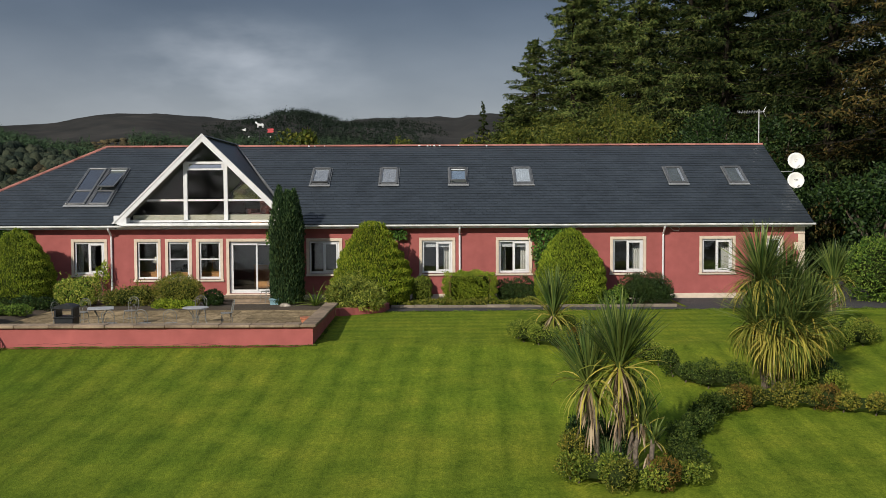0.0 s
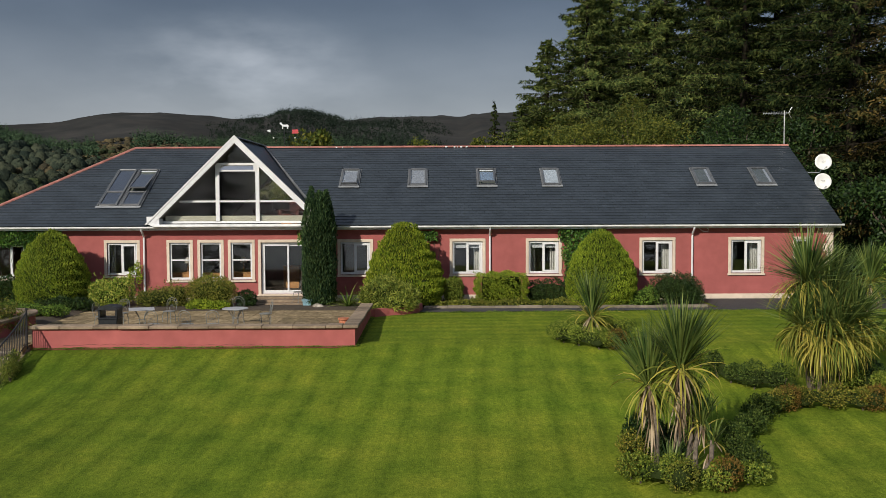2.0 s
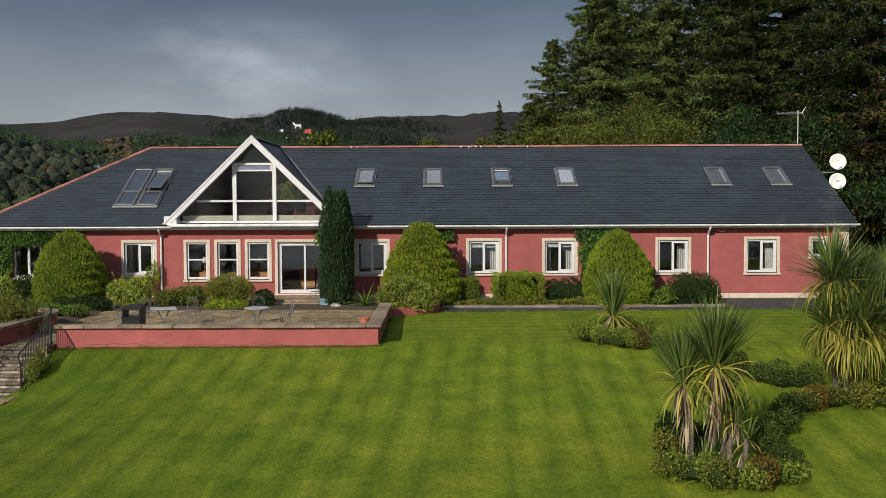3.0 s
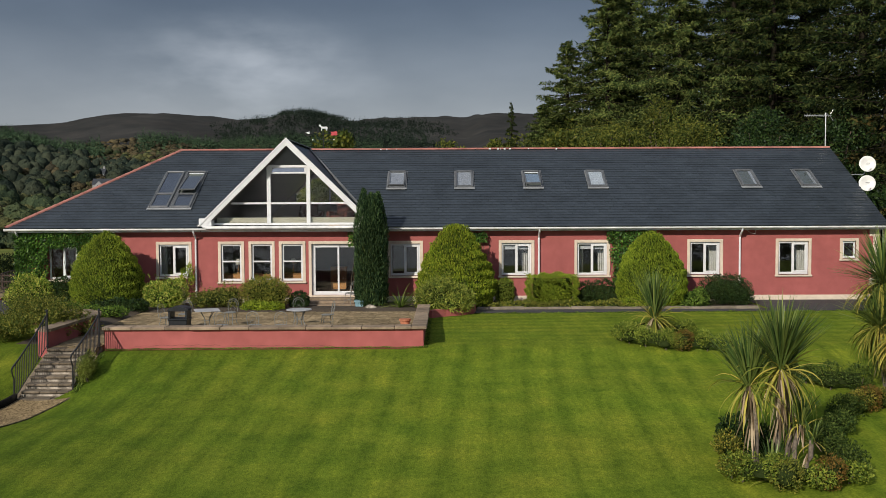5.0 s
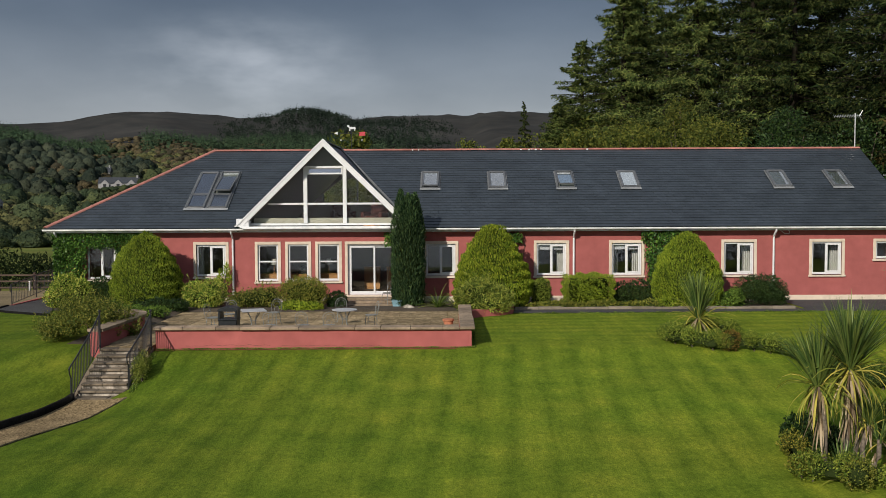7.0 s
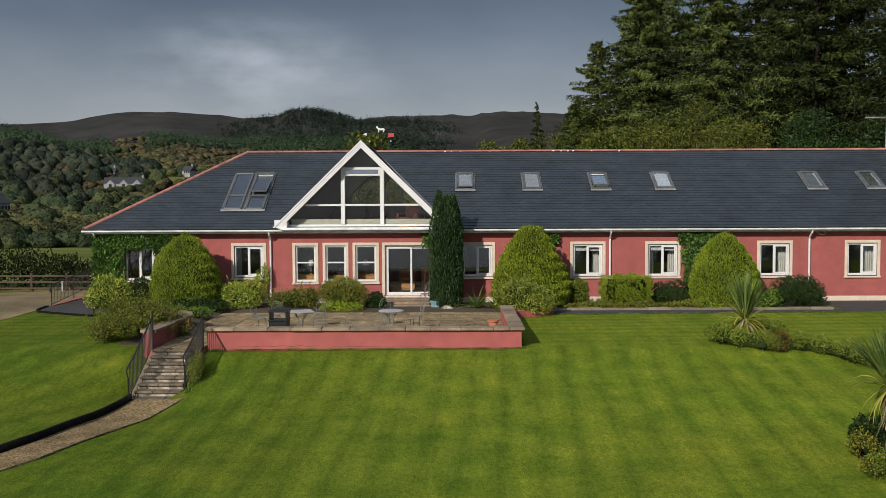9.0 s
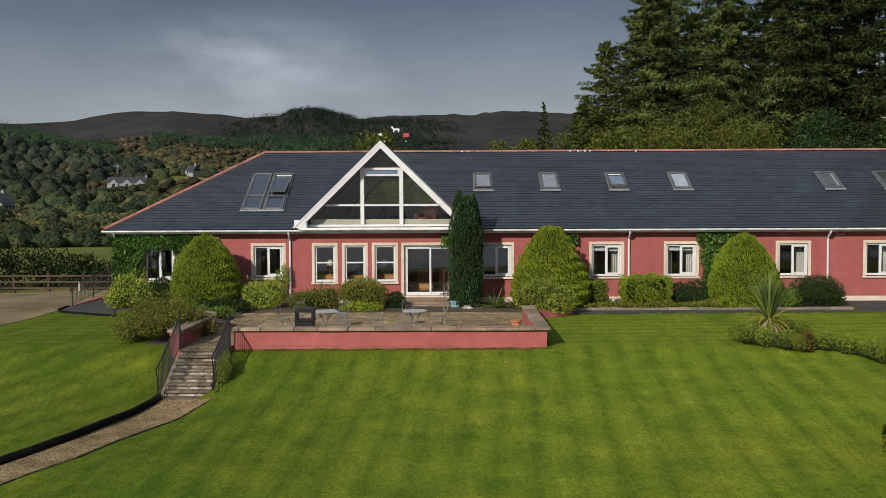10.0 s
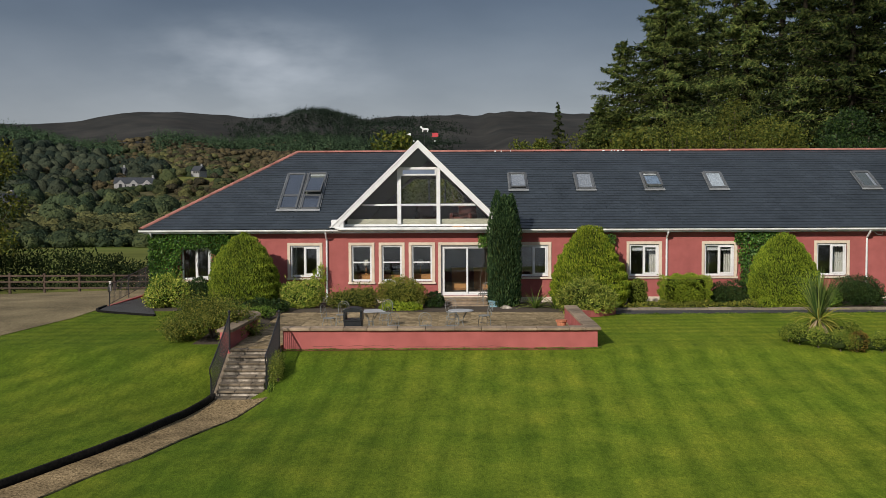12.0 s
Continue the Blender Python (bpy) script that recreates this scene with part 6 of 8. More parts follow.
bistro_table(-2.06, -9.08, True).rotation_euler = (0, 0, radians(18))
bistro_table(0.91, -8.86, False)

litter_bin = empty("litter_bin", (-2.44, -10.93, TER), "black plastic litter bin with an open hood", "bin")
bm = lathe(bmesh.new(), [(0.29, 0), (0.31, 0.03), (0.32, 0.60), (0.325, 0.62), (0.29, 0.62), (0.28, 0.06)], 4)
bmesh.ops.rotate(bm, verts=bm.verts, matrix=Matrix.Rotation(radians(45), 3, "Z"))
bmesh.ops.scale(bm, verts=bm.verts, vec=(1.36, 1.30, 1))
bmesh.ops.bevel(bm, geom=bm.edges[:], offset=0.02, segments=1, affect="EDGES")
part("body", bm, M["bin"], litter_bin)
part("rim", boxes((-0.33, 0.33, -0.315, 0.315, 0.60, 0.645), bevel=0.014), M["bin"], litter_bin)
for sx in (-1, 1):
    part("upright", boxes((sx * 0.28 - 0.035, sx * 0.28 + 0.035, -0.28, 0.28, 0.645, 0.86), bevel=0.012), M["bin"], litter_bin)
hood = bmesh.new()
prism(hood, [(-0.34, 0.86)] + [(0.34 * math.cos(a), 0.875 + 0.10 * math.sin(a)) for a in (math.pi - math.pi * k / 8 for k in range(9))] + [(0.34, 0.86)], -0.31, 0.31)
part("hood", hood, M["bin"], litter_bin)
litter_bin.scale = (0.92, 0.92, 1.10)

pot = empty("flower_pot", (4.33, -8.0, TER), "empty terracotta flower pot on the terrace", "pot")
part("body", lathe(bmesh.new(), [(0.12, 0), (0.17, 0.24), (0.15, 0.24), (0.11, 0.03)], 16), M["terracotta"], pot, smooth=True)
part("rim", lathe(bmesh.new(), [(0.172, 0.24), (0.195, 0.24), (0.195, 0.30), (0.165, 0.30)], 16), M["terracotta"], pot)
tub = empty("planter_box", (2.25, -1.75, TER), "blue-grey square planter tub on the terrace", "planter")
bm = lathe(bmesh.new(), [(0.22, 0), (0.27, 0.34), (0.24, 0.34), (0.20, 0.04)], 4)
bmesh.ops.rotate(bm, verts=bm.verts, matrix=Matrix.Rotation(radians(45), 3, "Z"))
bmesh.ops.scale(bm, verts=bm.verts, vec=(0.9, 0.9, 0.75))
part("body", bm, M["blue"], tub)
bm = lathe(bmesh.new(), [(0.27, 0.34), (0.31, 0.34), (0.31, 0.40), (0.25, 0.40)], 4)
bmesh.ops.rotate(bm, verts=bm.verts, matrix=Matrix.Rotation(radians(45), 3, "Z"))
bmesh.ops.scale(bm, verts=bm.verts, vec=(0.9, 0.9, 0.75))
part("rim", bm, M["blue"], tub)
rock = bmesh.new()
bmesh.ops.create_icosphere(rock, subdivisions=3, radius=0.24)
for v in rock.verts:
    v.co *= 1 + 0.35 * noise.noise(v.co * 4)
    v.co.z *= 0.5
tagged(part("rock", rock, M["riser"], smooth=True), "pale rounded stone beside the terrace", "rock").location = (2.75, -2.3, TER + 0.06)

# ---- things on the roof ----
def satellite_dish(z, name_label):
    e = empty("satellite_dish", (X1 + 0.02, 3.0, z), name_label, "satellite dish", "satellite dishes")
    bm = lathe(bmesh.new(), [(0.001, 0.0), (0.12, 0.012), (0.24, 0.05), (0.345, 0.105), (0.36, 0.108), (0.35, 0.118), (0.24, 0.064), (0.12, 0.026), (0.001, 0.014)], 28)
    bmesh.ops.rotate(bm, verts=bm.verts, matrix=Euler((radians(78), 0, radians(-8))).to_matrix())
    bmesh.ops.translate(bm, verts=bm.verts, vec=(0.56, -0.25, 0.12))
    part("reflector", bm, M["dish"], e, smooth=True)
    part("bracket", tubes(([(0, 0, -0.32), (0.5, -0.02, -0.32), (0.55, -0.03, -0.25), (0.55, -0.18, 0.12)], 0.022)), M["galv"], e)
    part("arm", tubes(([(0.55, -0.18, -0.22), (0.58, -0.62, -0.10)], 0.012)), M["galv"], e)
    part("receiver", tubes(([(0.58, -0.58, -0.12), (0.58, -0.68, -0.06)], 0.03), sides=8), M["dish"], e)
    bars = bmesh.new()
    for i in range(3):
        box(bars, 0.47 + 0.062 * i, 0.52 + 0.062 * i, -0.357, -0.352, 0.16, 0.18)
    part("marking", bars, M["frame_dark"], e, "small grey lettering")


satellite_dish(5.30, "white round satellite dish above another on the gable")
satellite_dish(4.45, "white round satellite dish below another on the gable")
aerial = empty("tv_aerial", (X1 + 0.12, 6.4, 4.8), "tall mast with a comb-shaped television aerial", "aerial")
part("mast", tubes(([(0, 0, 0), (0, 0, 3.2)], 0.028)), M["galv"], aerial)
part("bracket", tubes(([(-0.13, -0.05, 0.3), (0, 0, 0.3)], 0.02), ([(-0.13, -0.05, 0.9), (0, 0, 0.9)], 0.02)), M["galv"], aerial)
part("boom", tubes(([(-0.95, 0.15, 3.08), (0.28, -0.05, 3.08)], 0.012)), M["galv"], aerial)
for i in range(15):
    f = i / 14
    p = Vector((-0.95, 0.15, 3.08)).lerp(Vector((0.1, -0.02, 3.08)), f)
    part("element", tubes(([p + Vector((-0.02, -0.12, -0.08)), p + Vector((0.02, 0.12, 0.08))], 0.006), sides=4), M["galv"], aerial)
for s in (-1, 1):
    part("reflector", tubes(([Vector((0.18, -0.03, 3.08)), Vector((0.34, -0.03, 3.08 + s * 0.26))], 0.01)), M["galv"], aerial)

vane = empty("weather_vane", (GAB_X - 0.17, 13.2, 6.40), "weather vane with a white horse and a red-tailed arrow", "weather vane")
part("pole", tubes(([(0, 0, -0.1), (0, 0, 1.36)], 0.02)), M["iron"], vane)
bm = tubes(([(-0.55, 0, 0.84), (0.55, 0, 0.84)], 0.012), ([(0, -0.5, 0.84), (0, 0.5, 0.84)], 0.012))
part("cross_arm", bm, M["iron"], vane)
for p in ((-0.58, 0, 0.84), (0.58, 0, 0.84)):
    b = bmesh.new()
    bmesh.ops.create_uvsphere(b, u_segments=8, v_segments=6, radius=0.042, matrix=Matrix.Translation(p))
    part("tip", b, M["white"], vane)
part("arrow", tubes(([(-0.78, 0, 1.22), (0.45, 0, 1.18)], 0.014)), M["iron"], vane)
part("arrowhead", prism(bmesh.new(), [(-0.98, 1.22), (-0.75, 1.30), (-0.75, 1.14)], -0.012, 0.012), M["white"], vane)
part("tail", prism(bmesh.new(), [(0.40, 1.07), (0.72, 1.07), (0.78, 1.12), (0.72, 1.18), (0.78, 1.24), (0.72, 1.29), (0.40, 1.27), (0.46, 1.18)], -0.012, 0.012), M["vane_red"], vane, "red arrow tail")
HORSE = [(-0.36, 1.93), (-0.30, 2.00), (-0.22, 1.98), (-0.14, 1.84), (0.10, 1.82), (0.26, 1.84), (0.36, 1.76), (0.38, 1.56), (0.33, 1.70), (0.30, 1.68), (0.31, 1.50), (0.25, 1.50), (0.22, 1.66), (-0.08, 1.66), (-0.10, 1.50), (-0.17, 1.50), (-0.16, 1.70), (-0.24, 1.80), (-0.34, 1.86)]
part("horse", prism(bmesh.new(), [(x * 0.66, 1.33 + (z - 1.50) * 0.68) for x, z in HORSE], -0.02, 0.02), M["white"], vane, "flat white horse silhouette")

# ---- post and rail fence beside the yard ----
fence = empty("rail_fence", (-20, 8.9, -0.72), "brown timber post and rail fence at the yard's edge", "fence")
for i in range(20):
    part("post", boxes((-22 + 1.8 * i - 0.06, -22 + 1.8 * i + 0.06, -0.06, 0.06, -0.1, 1.06), bevel=0.012), M["wood"], fence)
for z in (0.30, 0.62, 0.93):
    for i in range(10):
        part("rail", boxes((-22 + 3.6 * i, -22 + 3.6 * i + 3.58, -0.10, -0.062, z - 0.042, z + 0.042), bevel=0.006), M["wood"], fence)
post = empty("marker_post", (-16.8, 8.3, -0.70), "short pale blue-grey marker post", "post")
part("shaft", boxes((-0.05, 0.05, -0.05, 0.05, 0, 0.62), bevel=0.012), M["galv"], post)
part("cap", boxes((-0.06, 0.06, -0.06, 0.06, 0.62, 0.66), bevel=0.012), M["dish"], post)


# ---- plants ----
def leaf_quads(P, D, L, W, seed=0, N=None, flat=0.0):
    """Kite-shaped leaves at points P along directions D, with lengths L and widths W; flat: how far they lie across N."""
    g = np.random.default_rng(seed)
    n = len(P)
    D = D / np.maximum(np.linalg.norm(D, axis=1, keepdims=True), 1e-6)
    R = g.normal(size=(n, 3))
    R /= np.linalg.norm(R, axis=1, keepdims=True)
    if N is not None:
        R = R * (1 - flat) + N * flat
        D = D - flat * (D * N).sum(1, keepdims=True) * N
        D = D / np.maximum(np.linalg.norm(D, axis=1, keepdims=True), 1e-6)
    S = np.cross(D, R)
    S /= np.maximum(np.linalg.norm(S, axis=1, keepdims=True), 1e-6)
    L, W = np.broadcast_to(L, (n,))[:, None], np.broadcast_to(W, (n,))[:, None]
    mid = P + D * L * 0.45
    V = np.stack([P, mid + S * W / 2, P + D * L, mid - S * W / 2], 1).reshape(-1, 3)
    return V, np.arange(4 * n).reshape(n, 4)


def needle_tris(P, D, L, W, seed=0, N=None):
    """Slim needle sprays, one triangle each; with N they lie nearly across it."""
    g = np.random.default_rng(seed)
    n = len(P)
    D = D / np.maximum(np.linalg.norm(D, axis=1, keepdims=True), 1e-6)
    S = np.cross(D, g.normal(size=(n, 3)) if N is None else N + 0.3 * g.normal(size=(n, 3)))
    S /= np.maximum(np.linalg.norm(S, axis=1, keepdims=True), 1e-6)
    L, W = L[:, None], W[:, None]
    V = np.stack([P - S * W / 2, P + S * W / 2, P + D * L], 1).reshape(-1, 3)
    return V, np.arange(3 * n).reshape(n, 3)


def join(*meshes):
    V, F, k = [], [], 0
    for v, f in meshes:
        V.append(v)
        F.append(f + k)
        k += len(v)
    return np.concatenate(V), np.concatenate(F)


def unit(n, g):
    v = g.normal(size=(n, 3))
    return v / np.linalg.norm(v, axis=1, keepdims=True)


def blob_core(bm, c, r, g, full=0.70):
    made = bmesh.ops.create_icosphere(bm, subdivisions=2, radius=1.0)["verts"]
    for v in made:
        k = full + 0.10 * noise.noise(v.co * 2.2 + Vector((c[0], c[1], 0)))
        v.co = Vector((c[0] + v.co.x * r[0] * k, c[1] + v.co.y * r[1] * k, c[2] + v.co.z * r[2] * k))


def shrub(name, at, blobs, n, leaf, material, label, category="shrub", seed=0, group="", width=0.55, up=0.35, core=True, shell=0.16, boxy=0.0, sprigs=0):
    """A bush: leaves round a few rounded masses (x, y, z, rx, ry, rz), over a solid core coloured dark as inner shade.
    """
    g = np.random.default_rng(seed + 11)
    e = empty(name, (at[0], at[1], at[2]), label, category, group)
    vol = np.array([b[3] * b[4] + b[4] * b[5] for b in blobs])
    meshes = []
    for b, k in zip(blobs, (n * vol / vol.sum()).astype(int)):
        c, r = np.array(b[:3]), np.array(b[3:])
        u = unit(k, g)
        lump = 1 + 0.10 * np.sin(u[:, 0] * 7 + seed) * np.sin(u[:, 1] * 6 + 1.3 * seed) + 0.07 * np.sin(u[:, 2] * 13 + u[:, 0] * 11)
        depth = 1 - shell * g.random(k) ** 1.5 * 1.3
        if boxy:
            u = u / np.abs(u).max(1, keepdims=True) ** boxy
        P = c + u * r * (lump * depth)[:, None]
        D = u + np.array([0, 0, up]) + 0.8 * g.normal(size=(k, 3))
        keep = P[:, 2] > 0.01
        meshes.append(leaf_quads(P[keep], D[keep], leaf * g.uniform(0.7, 1.4, keep.sum()), leaf * width * g.uniform(0.7, 1.3, keep.sum()), seed, u[keep], 0.45))
    for b in blobs if sprigs else ():
        # loose shoots standing out of the mass
        c, r = np.array(b[:3]), np.array(b[3:])
        for w in unit(sprigs, g):
            w[2] = abs(w[2]) * 1.1
            out = w + np.array([0, 0, 0.5]) + 0.35 * g.normal(size=3)
            out /= np.linalg.norm(out)
            m = 9
            P = c + w * r * 0.9 + out * np.linspace(0, g.uniform(0.2, 0.5), m)[:, None] + 0.015 * g.normal(size=(m, 3))
            meshes.append(leaf_quads(P, out * 0.6 + 0.8 * g.normal(size=(m, 3)), leaf * g.uniform(0.6, 1.1, m), leaf * width * g.uniform(0.7, 1.2, m), seed))
    V, F = join(*meshes)
    mesh_from("foliage", V, F, material, e)
    bm = bmesh.new()
    if boxy:
        for b in blobs:
            box(bm, b[0] - b[3] * 0.74, b[0] + b[3] * 0.74, b[1] - b[4] * 0.74, b[1] + b[4] * 0.74, 0, b[2] + b[5] * 0.74, bevel=0.08)
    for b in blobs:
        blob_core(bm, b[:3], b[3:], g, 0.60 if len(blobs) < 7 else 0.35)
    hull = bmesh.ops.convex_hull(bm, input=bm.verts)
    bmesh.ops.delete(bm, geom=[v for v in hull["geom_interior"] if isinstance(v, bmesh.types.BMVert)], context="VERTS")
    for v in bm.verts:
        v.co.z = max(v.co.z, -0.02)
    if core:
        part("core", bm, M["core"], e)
    else:
        bm.free()
        bm = bmesh.new()
        for b in blobs[:4]:
            tube(bm, [(0, 0, -0.05), (b[0] * 0.5, b[1] * 0.5, b[2] * 0.6), (b[0], b[1], b[2])], [0.03, 0.022, 0.01], 5)
        part("stem", bm, M["bark"], e)
    return e


def lathe_bush(name, at, profile, n, leaf, material, label, seed, lean=1.5, wob=0.05, core_in=0.10):
    """A clipped conifer, from (radius, height) pairs."""
    g = np.random.default_rng(seed)
    e = empty(name, at, label, "topiary", "clipped conifers")
    pr = np.array(profile, float)
    seg = np.hypot(*np.diff(pr, axis=0).T)
    area = seg * (pr[:-1, 0] + pr[1:, 0]) / 2 + 1e-6
    k = g.choice(len(seg), n, p=area / area.sum())
    f = g.random(n)
    r = pr[k, 0] * (1 - f) + pr[k + 1, 0] * f
    z = pr[k, 1] * (1 - f) + pr[k + 1, 1] * f
    a = g.uniform(0, 2 * np.pi, n)
    tang = pr[k + 1] - pr[k]
    tang /= np.maximum(np.hypot(*tang.T)[:, None], 1e-6)
    out_r, out_z = tang[:, 1], -tang[:, 0]
    lump = 0.6 * wob * np.sin(z * 17 + 1.5 * np.sin(a * 3)) + wob * (np.sin(a * 5 + z * 3 + seed) * np.sin(z * 6 + a * 2) + 0.7 * np.sin(a * 11 + z * 9))
    r = np.maximum(r + lump - 0.14 * g.random(n) ** 2, 0.01)
    P = np.c_[r * np.cos(a), r * np.sin(a), z + 0.5 * lump]
    D = np.c_[out_r * np.cos(a), out_r * np.sin(a), out_z + lean] + 0.38 * g.normal(size=(n, 3))
    nrm = np.c_[out_r * np.cos(a), out_r * np.sin(a), out_z]
    V, F = leaf_quads(P, D, leaf * g.uniform(0.7, 1.5, n), leaf * 0.26 * g.uniform(0.7, 1.3, n), seed, nrm, 0.25)
    mesh_from("foliage", V, F, material, e)
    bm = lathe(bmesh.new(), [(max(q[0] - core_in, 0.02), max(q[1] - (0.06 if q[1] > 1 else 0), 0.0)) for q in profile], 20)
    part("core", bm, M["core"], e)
    part("trunk", tubes(([(0, 0, -0.1), (0, 0, 0.4)], 0.07)), M["bark"], e)
    return e


def egg(R, H):
    return [(R * r, max(H * h, 0.02)) for r, h in ((0.84, 0), (0.95, 0.1), (1.0, 0.22), (0.99, 0.34), (0.93, 0.48), (0.81, 0.62), (0.64, 0.75), (0.45, 0.86), (0.26, 0.94), (0.03, 1.0))]


GB = -0.28
lathe_bush("clipped_conifer", (-7.82, -1.75, GB), egg(1.38, 2.97), 36000, 0.085, M["yew"], "tall clipped egg-shaped green conifer", 21)
lathe_bush("clipped_conifer", (6.10, -1.85, GB), [(1.3, 0.02), (1.5, 0.4), (1.54, 0.8), (1.42, 1.3), (1.20, 1.8), (0.92, 2.3), (0.64, 2.72), (0.46, 2.98), (0.36, 3.10), (0.03, 3.15)], 42000, 0.095, M["gold"], "large clipped golden-green conifer, browned lower down", 22, wob=0.07)
lathe_bush("clipped_conifer", (13.85, -1.85, GB), egg(1.36, 2.90), 36000, 0.085, M["lime"], "clipped egg-shaped lime green conifer", 23)


def column_cypress(at, H, R):
    g = np.random.default_rng(31)
    e = empty("column_cypress", at, "tall narrow dark green columnar cypress by the door", "tree")
    meshes = []
    core = bmesh.new()
    spires = [(0, 0, H * 0.96, R * 0.6)] + [(0.42 * R * math.cos(a), 0.42 * R * math.sin(a), H * h, R * 0.56) for a, h in zip(np.linspace(0, 2 * np.pi, 9)[:-1], (0.97, 0.86, 0.93, 0.8, 1.0, 0.9, 0.84, 0.95))]
    for i, (x, y, h, r) in enumerate(spires):
        n = 3600
        f = g.random(n)
        z = f * h
        rr = r * np.minimum(1, (1 - f) * 3.2) ** 0.7 * (0.86 + 0.14 * np.minimum(f * 6, 1))
        a = g.uniform(0, 2 * np.pi, n)
        rr = rr * (1 - 0.22 * g.random(n) ** 2 + 0.10 * np.sin(a * 4 + i) * np.sin(z * 5 + a))
        P = np.c_[x + rr * np.cos(a), y + rr * np.sin(a), z]
        D = np.c_[0.35 * np.cos(a), 0.35 * np.sin(a), np.ones(n)] + 0.22 * g.normal(size=(n, 3))
        meshes.append(leaf_quads(P, D, 0.13 * g.uniform(0.7, 1.5, n), 0.035 * g.uniform(0.8, 1.4, n), i))
    V, F = join(*meshes)
    mesh_from("foliage", V, F, M["cypress"], e)
    lathe(core, [(R * 0.72, 0), (R * 0.82, H * 0.4), (R * 0.7, H * 0.66), (0.05, H * 0.88)], 14)
    part("core", core, M["core"], e)


column_cypress((2.71, -1.45, GB), 4.60, 0.68)

# beds along the house
shrub("box_hedge", (9.92, -1.9, GB), [(0, 0, 0.64, 1.02, 0.46, 0.62)], 15000, 0.055, M["lime"], "clipped rectangular green hedge with a yellow top", "hedge", 41, shell=0.12, boxy=0.75)
shrub("box_hedge", (8.03, -1.8, GB), [(0, 0, 0.5, 0.36, 0.36, 0.55)], 5200, 0.055, M["box"], "small dark clipped shrub beside the hedge", "hedge", 42, shell=0.12, boxy=0.6)
shrub("shrub", (11.75, -1.5, GB), [(-0.45, 0, 0.4, 0.5, 0.42, 0.52), (0.25, 0.1, 0.45, 0.6, 0.45, 0.55), (0.85, 0, 0.35, 0.42, 0.4, 0.45)], 5200, 0.075, M["dark"], "low dark green shrub under a window", seed=43)
shrub("euonymus", (16.8, -1.75, GB), [(-0.45, 0, 0.55, 0.66, 0.6, 0.62), (0.4, 0, 0.56, 0.66, 0.6, 0.62), (0.0, -0.1, 0.66, 0.72, 0.6, 0.56), (0.75, -0.1, 0.38, 0.36, 0.45, 0.42)], 9500, 0.06, M["dark"], "rounded dark evergreen flecked with pale leaf edges", seed=44)
shrub("shrub", (15.3, -2.2, GB), [(0, 0, 0.22, 0.5, 0.35, 0.32), (-0.5, -0.1, 0.18, 0.4, 0.3, 0.25), (0.45, 0.2, 0.30, 0.35, 0.3, 0.4)], 3500, 0.09, M["shrub"], "low leafy green plant in the bed", seed=45)
shrub("euonymus", (-5.45, -1.8, GB), [(-0.38, 0, 0.52, 0.56, 0.5, 0.52), (0.33, 0, 0.58, 0.56, 0.5, 0.54), (0.0, -0.25, 0.40, 0.74, 0.45, 0.42)], 8500, 0.075, M["varieg"], "rounded yellow-variegated shrub under a window", seed=46, sprigs=10)
shrub("shrub", (-3.45, -1.9, GB), [(-0.55, 0, 0.28, 0.5, 0.5, 0.34), (0.1, 0.1, 0.34, 0.5, 0.5, 0.40), (0.65, 0, 0.38, 0.42, 0.5, 0.42)], 5500, 0.08, M["cotoneaster"], "loose green shrub beside the terrace", seed=47, shell=0.4, sprigs=22)
shrub("spiraea", (-1.45, -2.1, GB), [(0, 0, 0.62, 0.86, 0.65, 0.62), (-0.3, 0, 0.55, 0.65, 0.6, 0.55), (0.4, 0, 0.5, 0.6, 0.6, 0.55)], 9500, 0.07, M["olive"], "rounded golden-olive shrub by the patio steps", seed=48)
shrub("geranium_clump", (-1.45, -2.75, TER), [(-0.3, 0, 0.14, 0.5, 0.3, 0.22), (0.35, 0, 0.12, 0.5, 0.28, 0.2)], 3000, 0.09, M["lime"], "low lime green ground cover at the terrace edge", seed=49)
shrub("shrub", (-0.15, -1.9, GB), [(0, 0, 0.25, 0.4, 0.35, 0.35)], 1800, 0.08, M["dark"], "small dark shrub beside the steps", seed=50)
shrub("shrub", (-6.9, -3.2, GB), [(0, 0, 0.2, 0.5, 0.35, 0.3), (0.7, 0.1, 0.18, 0.45, 0.3, 0.26), (-0.7, 0.2, 0.2, 0.4, 0.3, 0.3)], 3600, 0.08, M["dark"], "low dark plants at the terrace edge", seed=51)
shrub("shrub", (-7.4, -5.0, GB), [(0, 0, 0.16, 0.6, 0.4, 0.26), (0.9, 0.1, 0.14, 0.5, 0.4, 0.22), (-0.8, 0.3, 0.2, 0.5, 0.4, 0.3)], 3400, 0.08, M["shrub"], "low green ground cover behind the planter", seed=59)
shrub("shrub", (-10.9, -1.5, GB), [(-0.2, 0, 0.68, 0.62, 0.55, 0.66), (0.35, -0.1, 0.55, 0.5, 0.5, 0.6), (-0.5, -0.3, 0.4, 0.5, 0.5, 0.45)], 6500, 0.085, M["varieg"], "yellow-green variegated shrub at the ivy corner", seed=52, sprigs=12)
shrub("shrub", (-9.75, -1.3, GB), [(0, 0, 0.62, 0.55, 0.5, 0.55), (0.5, 0, 0.5, 0.45, 0.45, 0.5)], 4200, 0.075, M["dark"], "dark green shrub under the ivy window", seed=53)
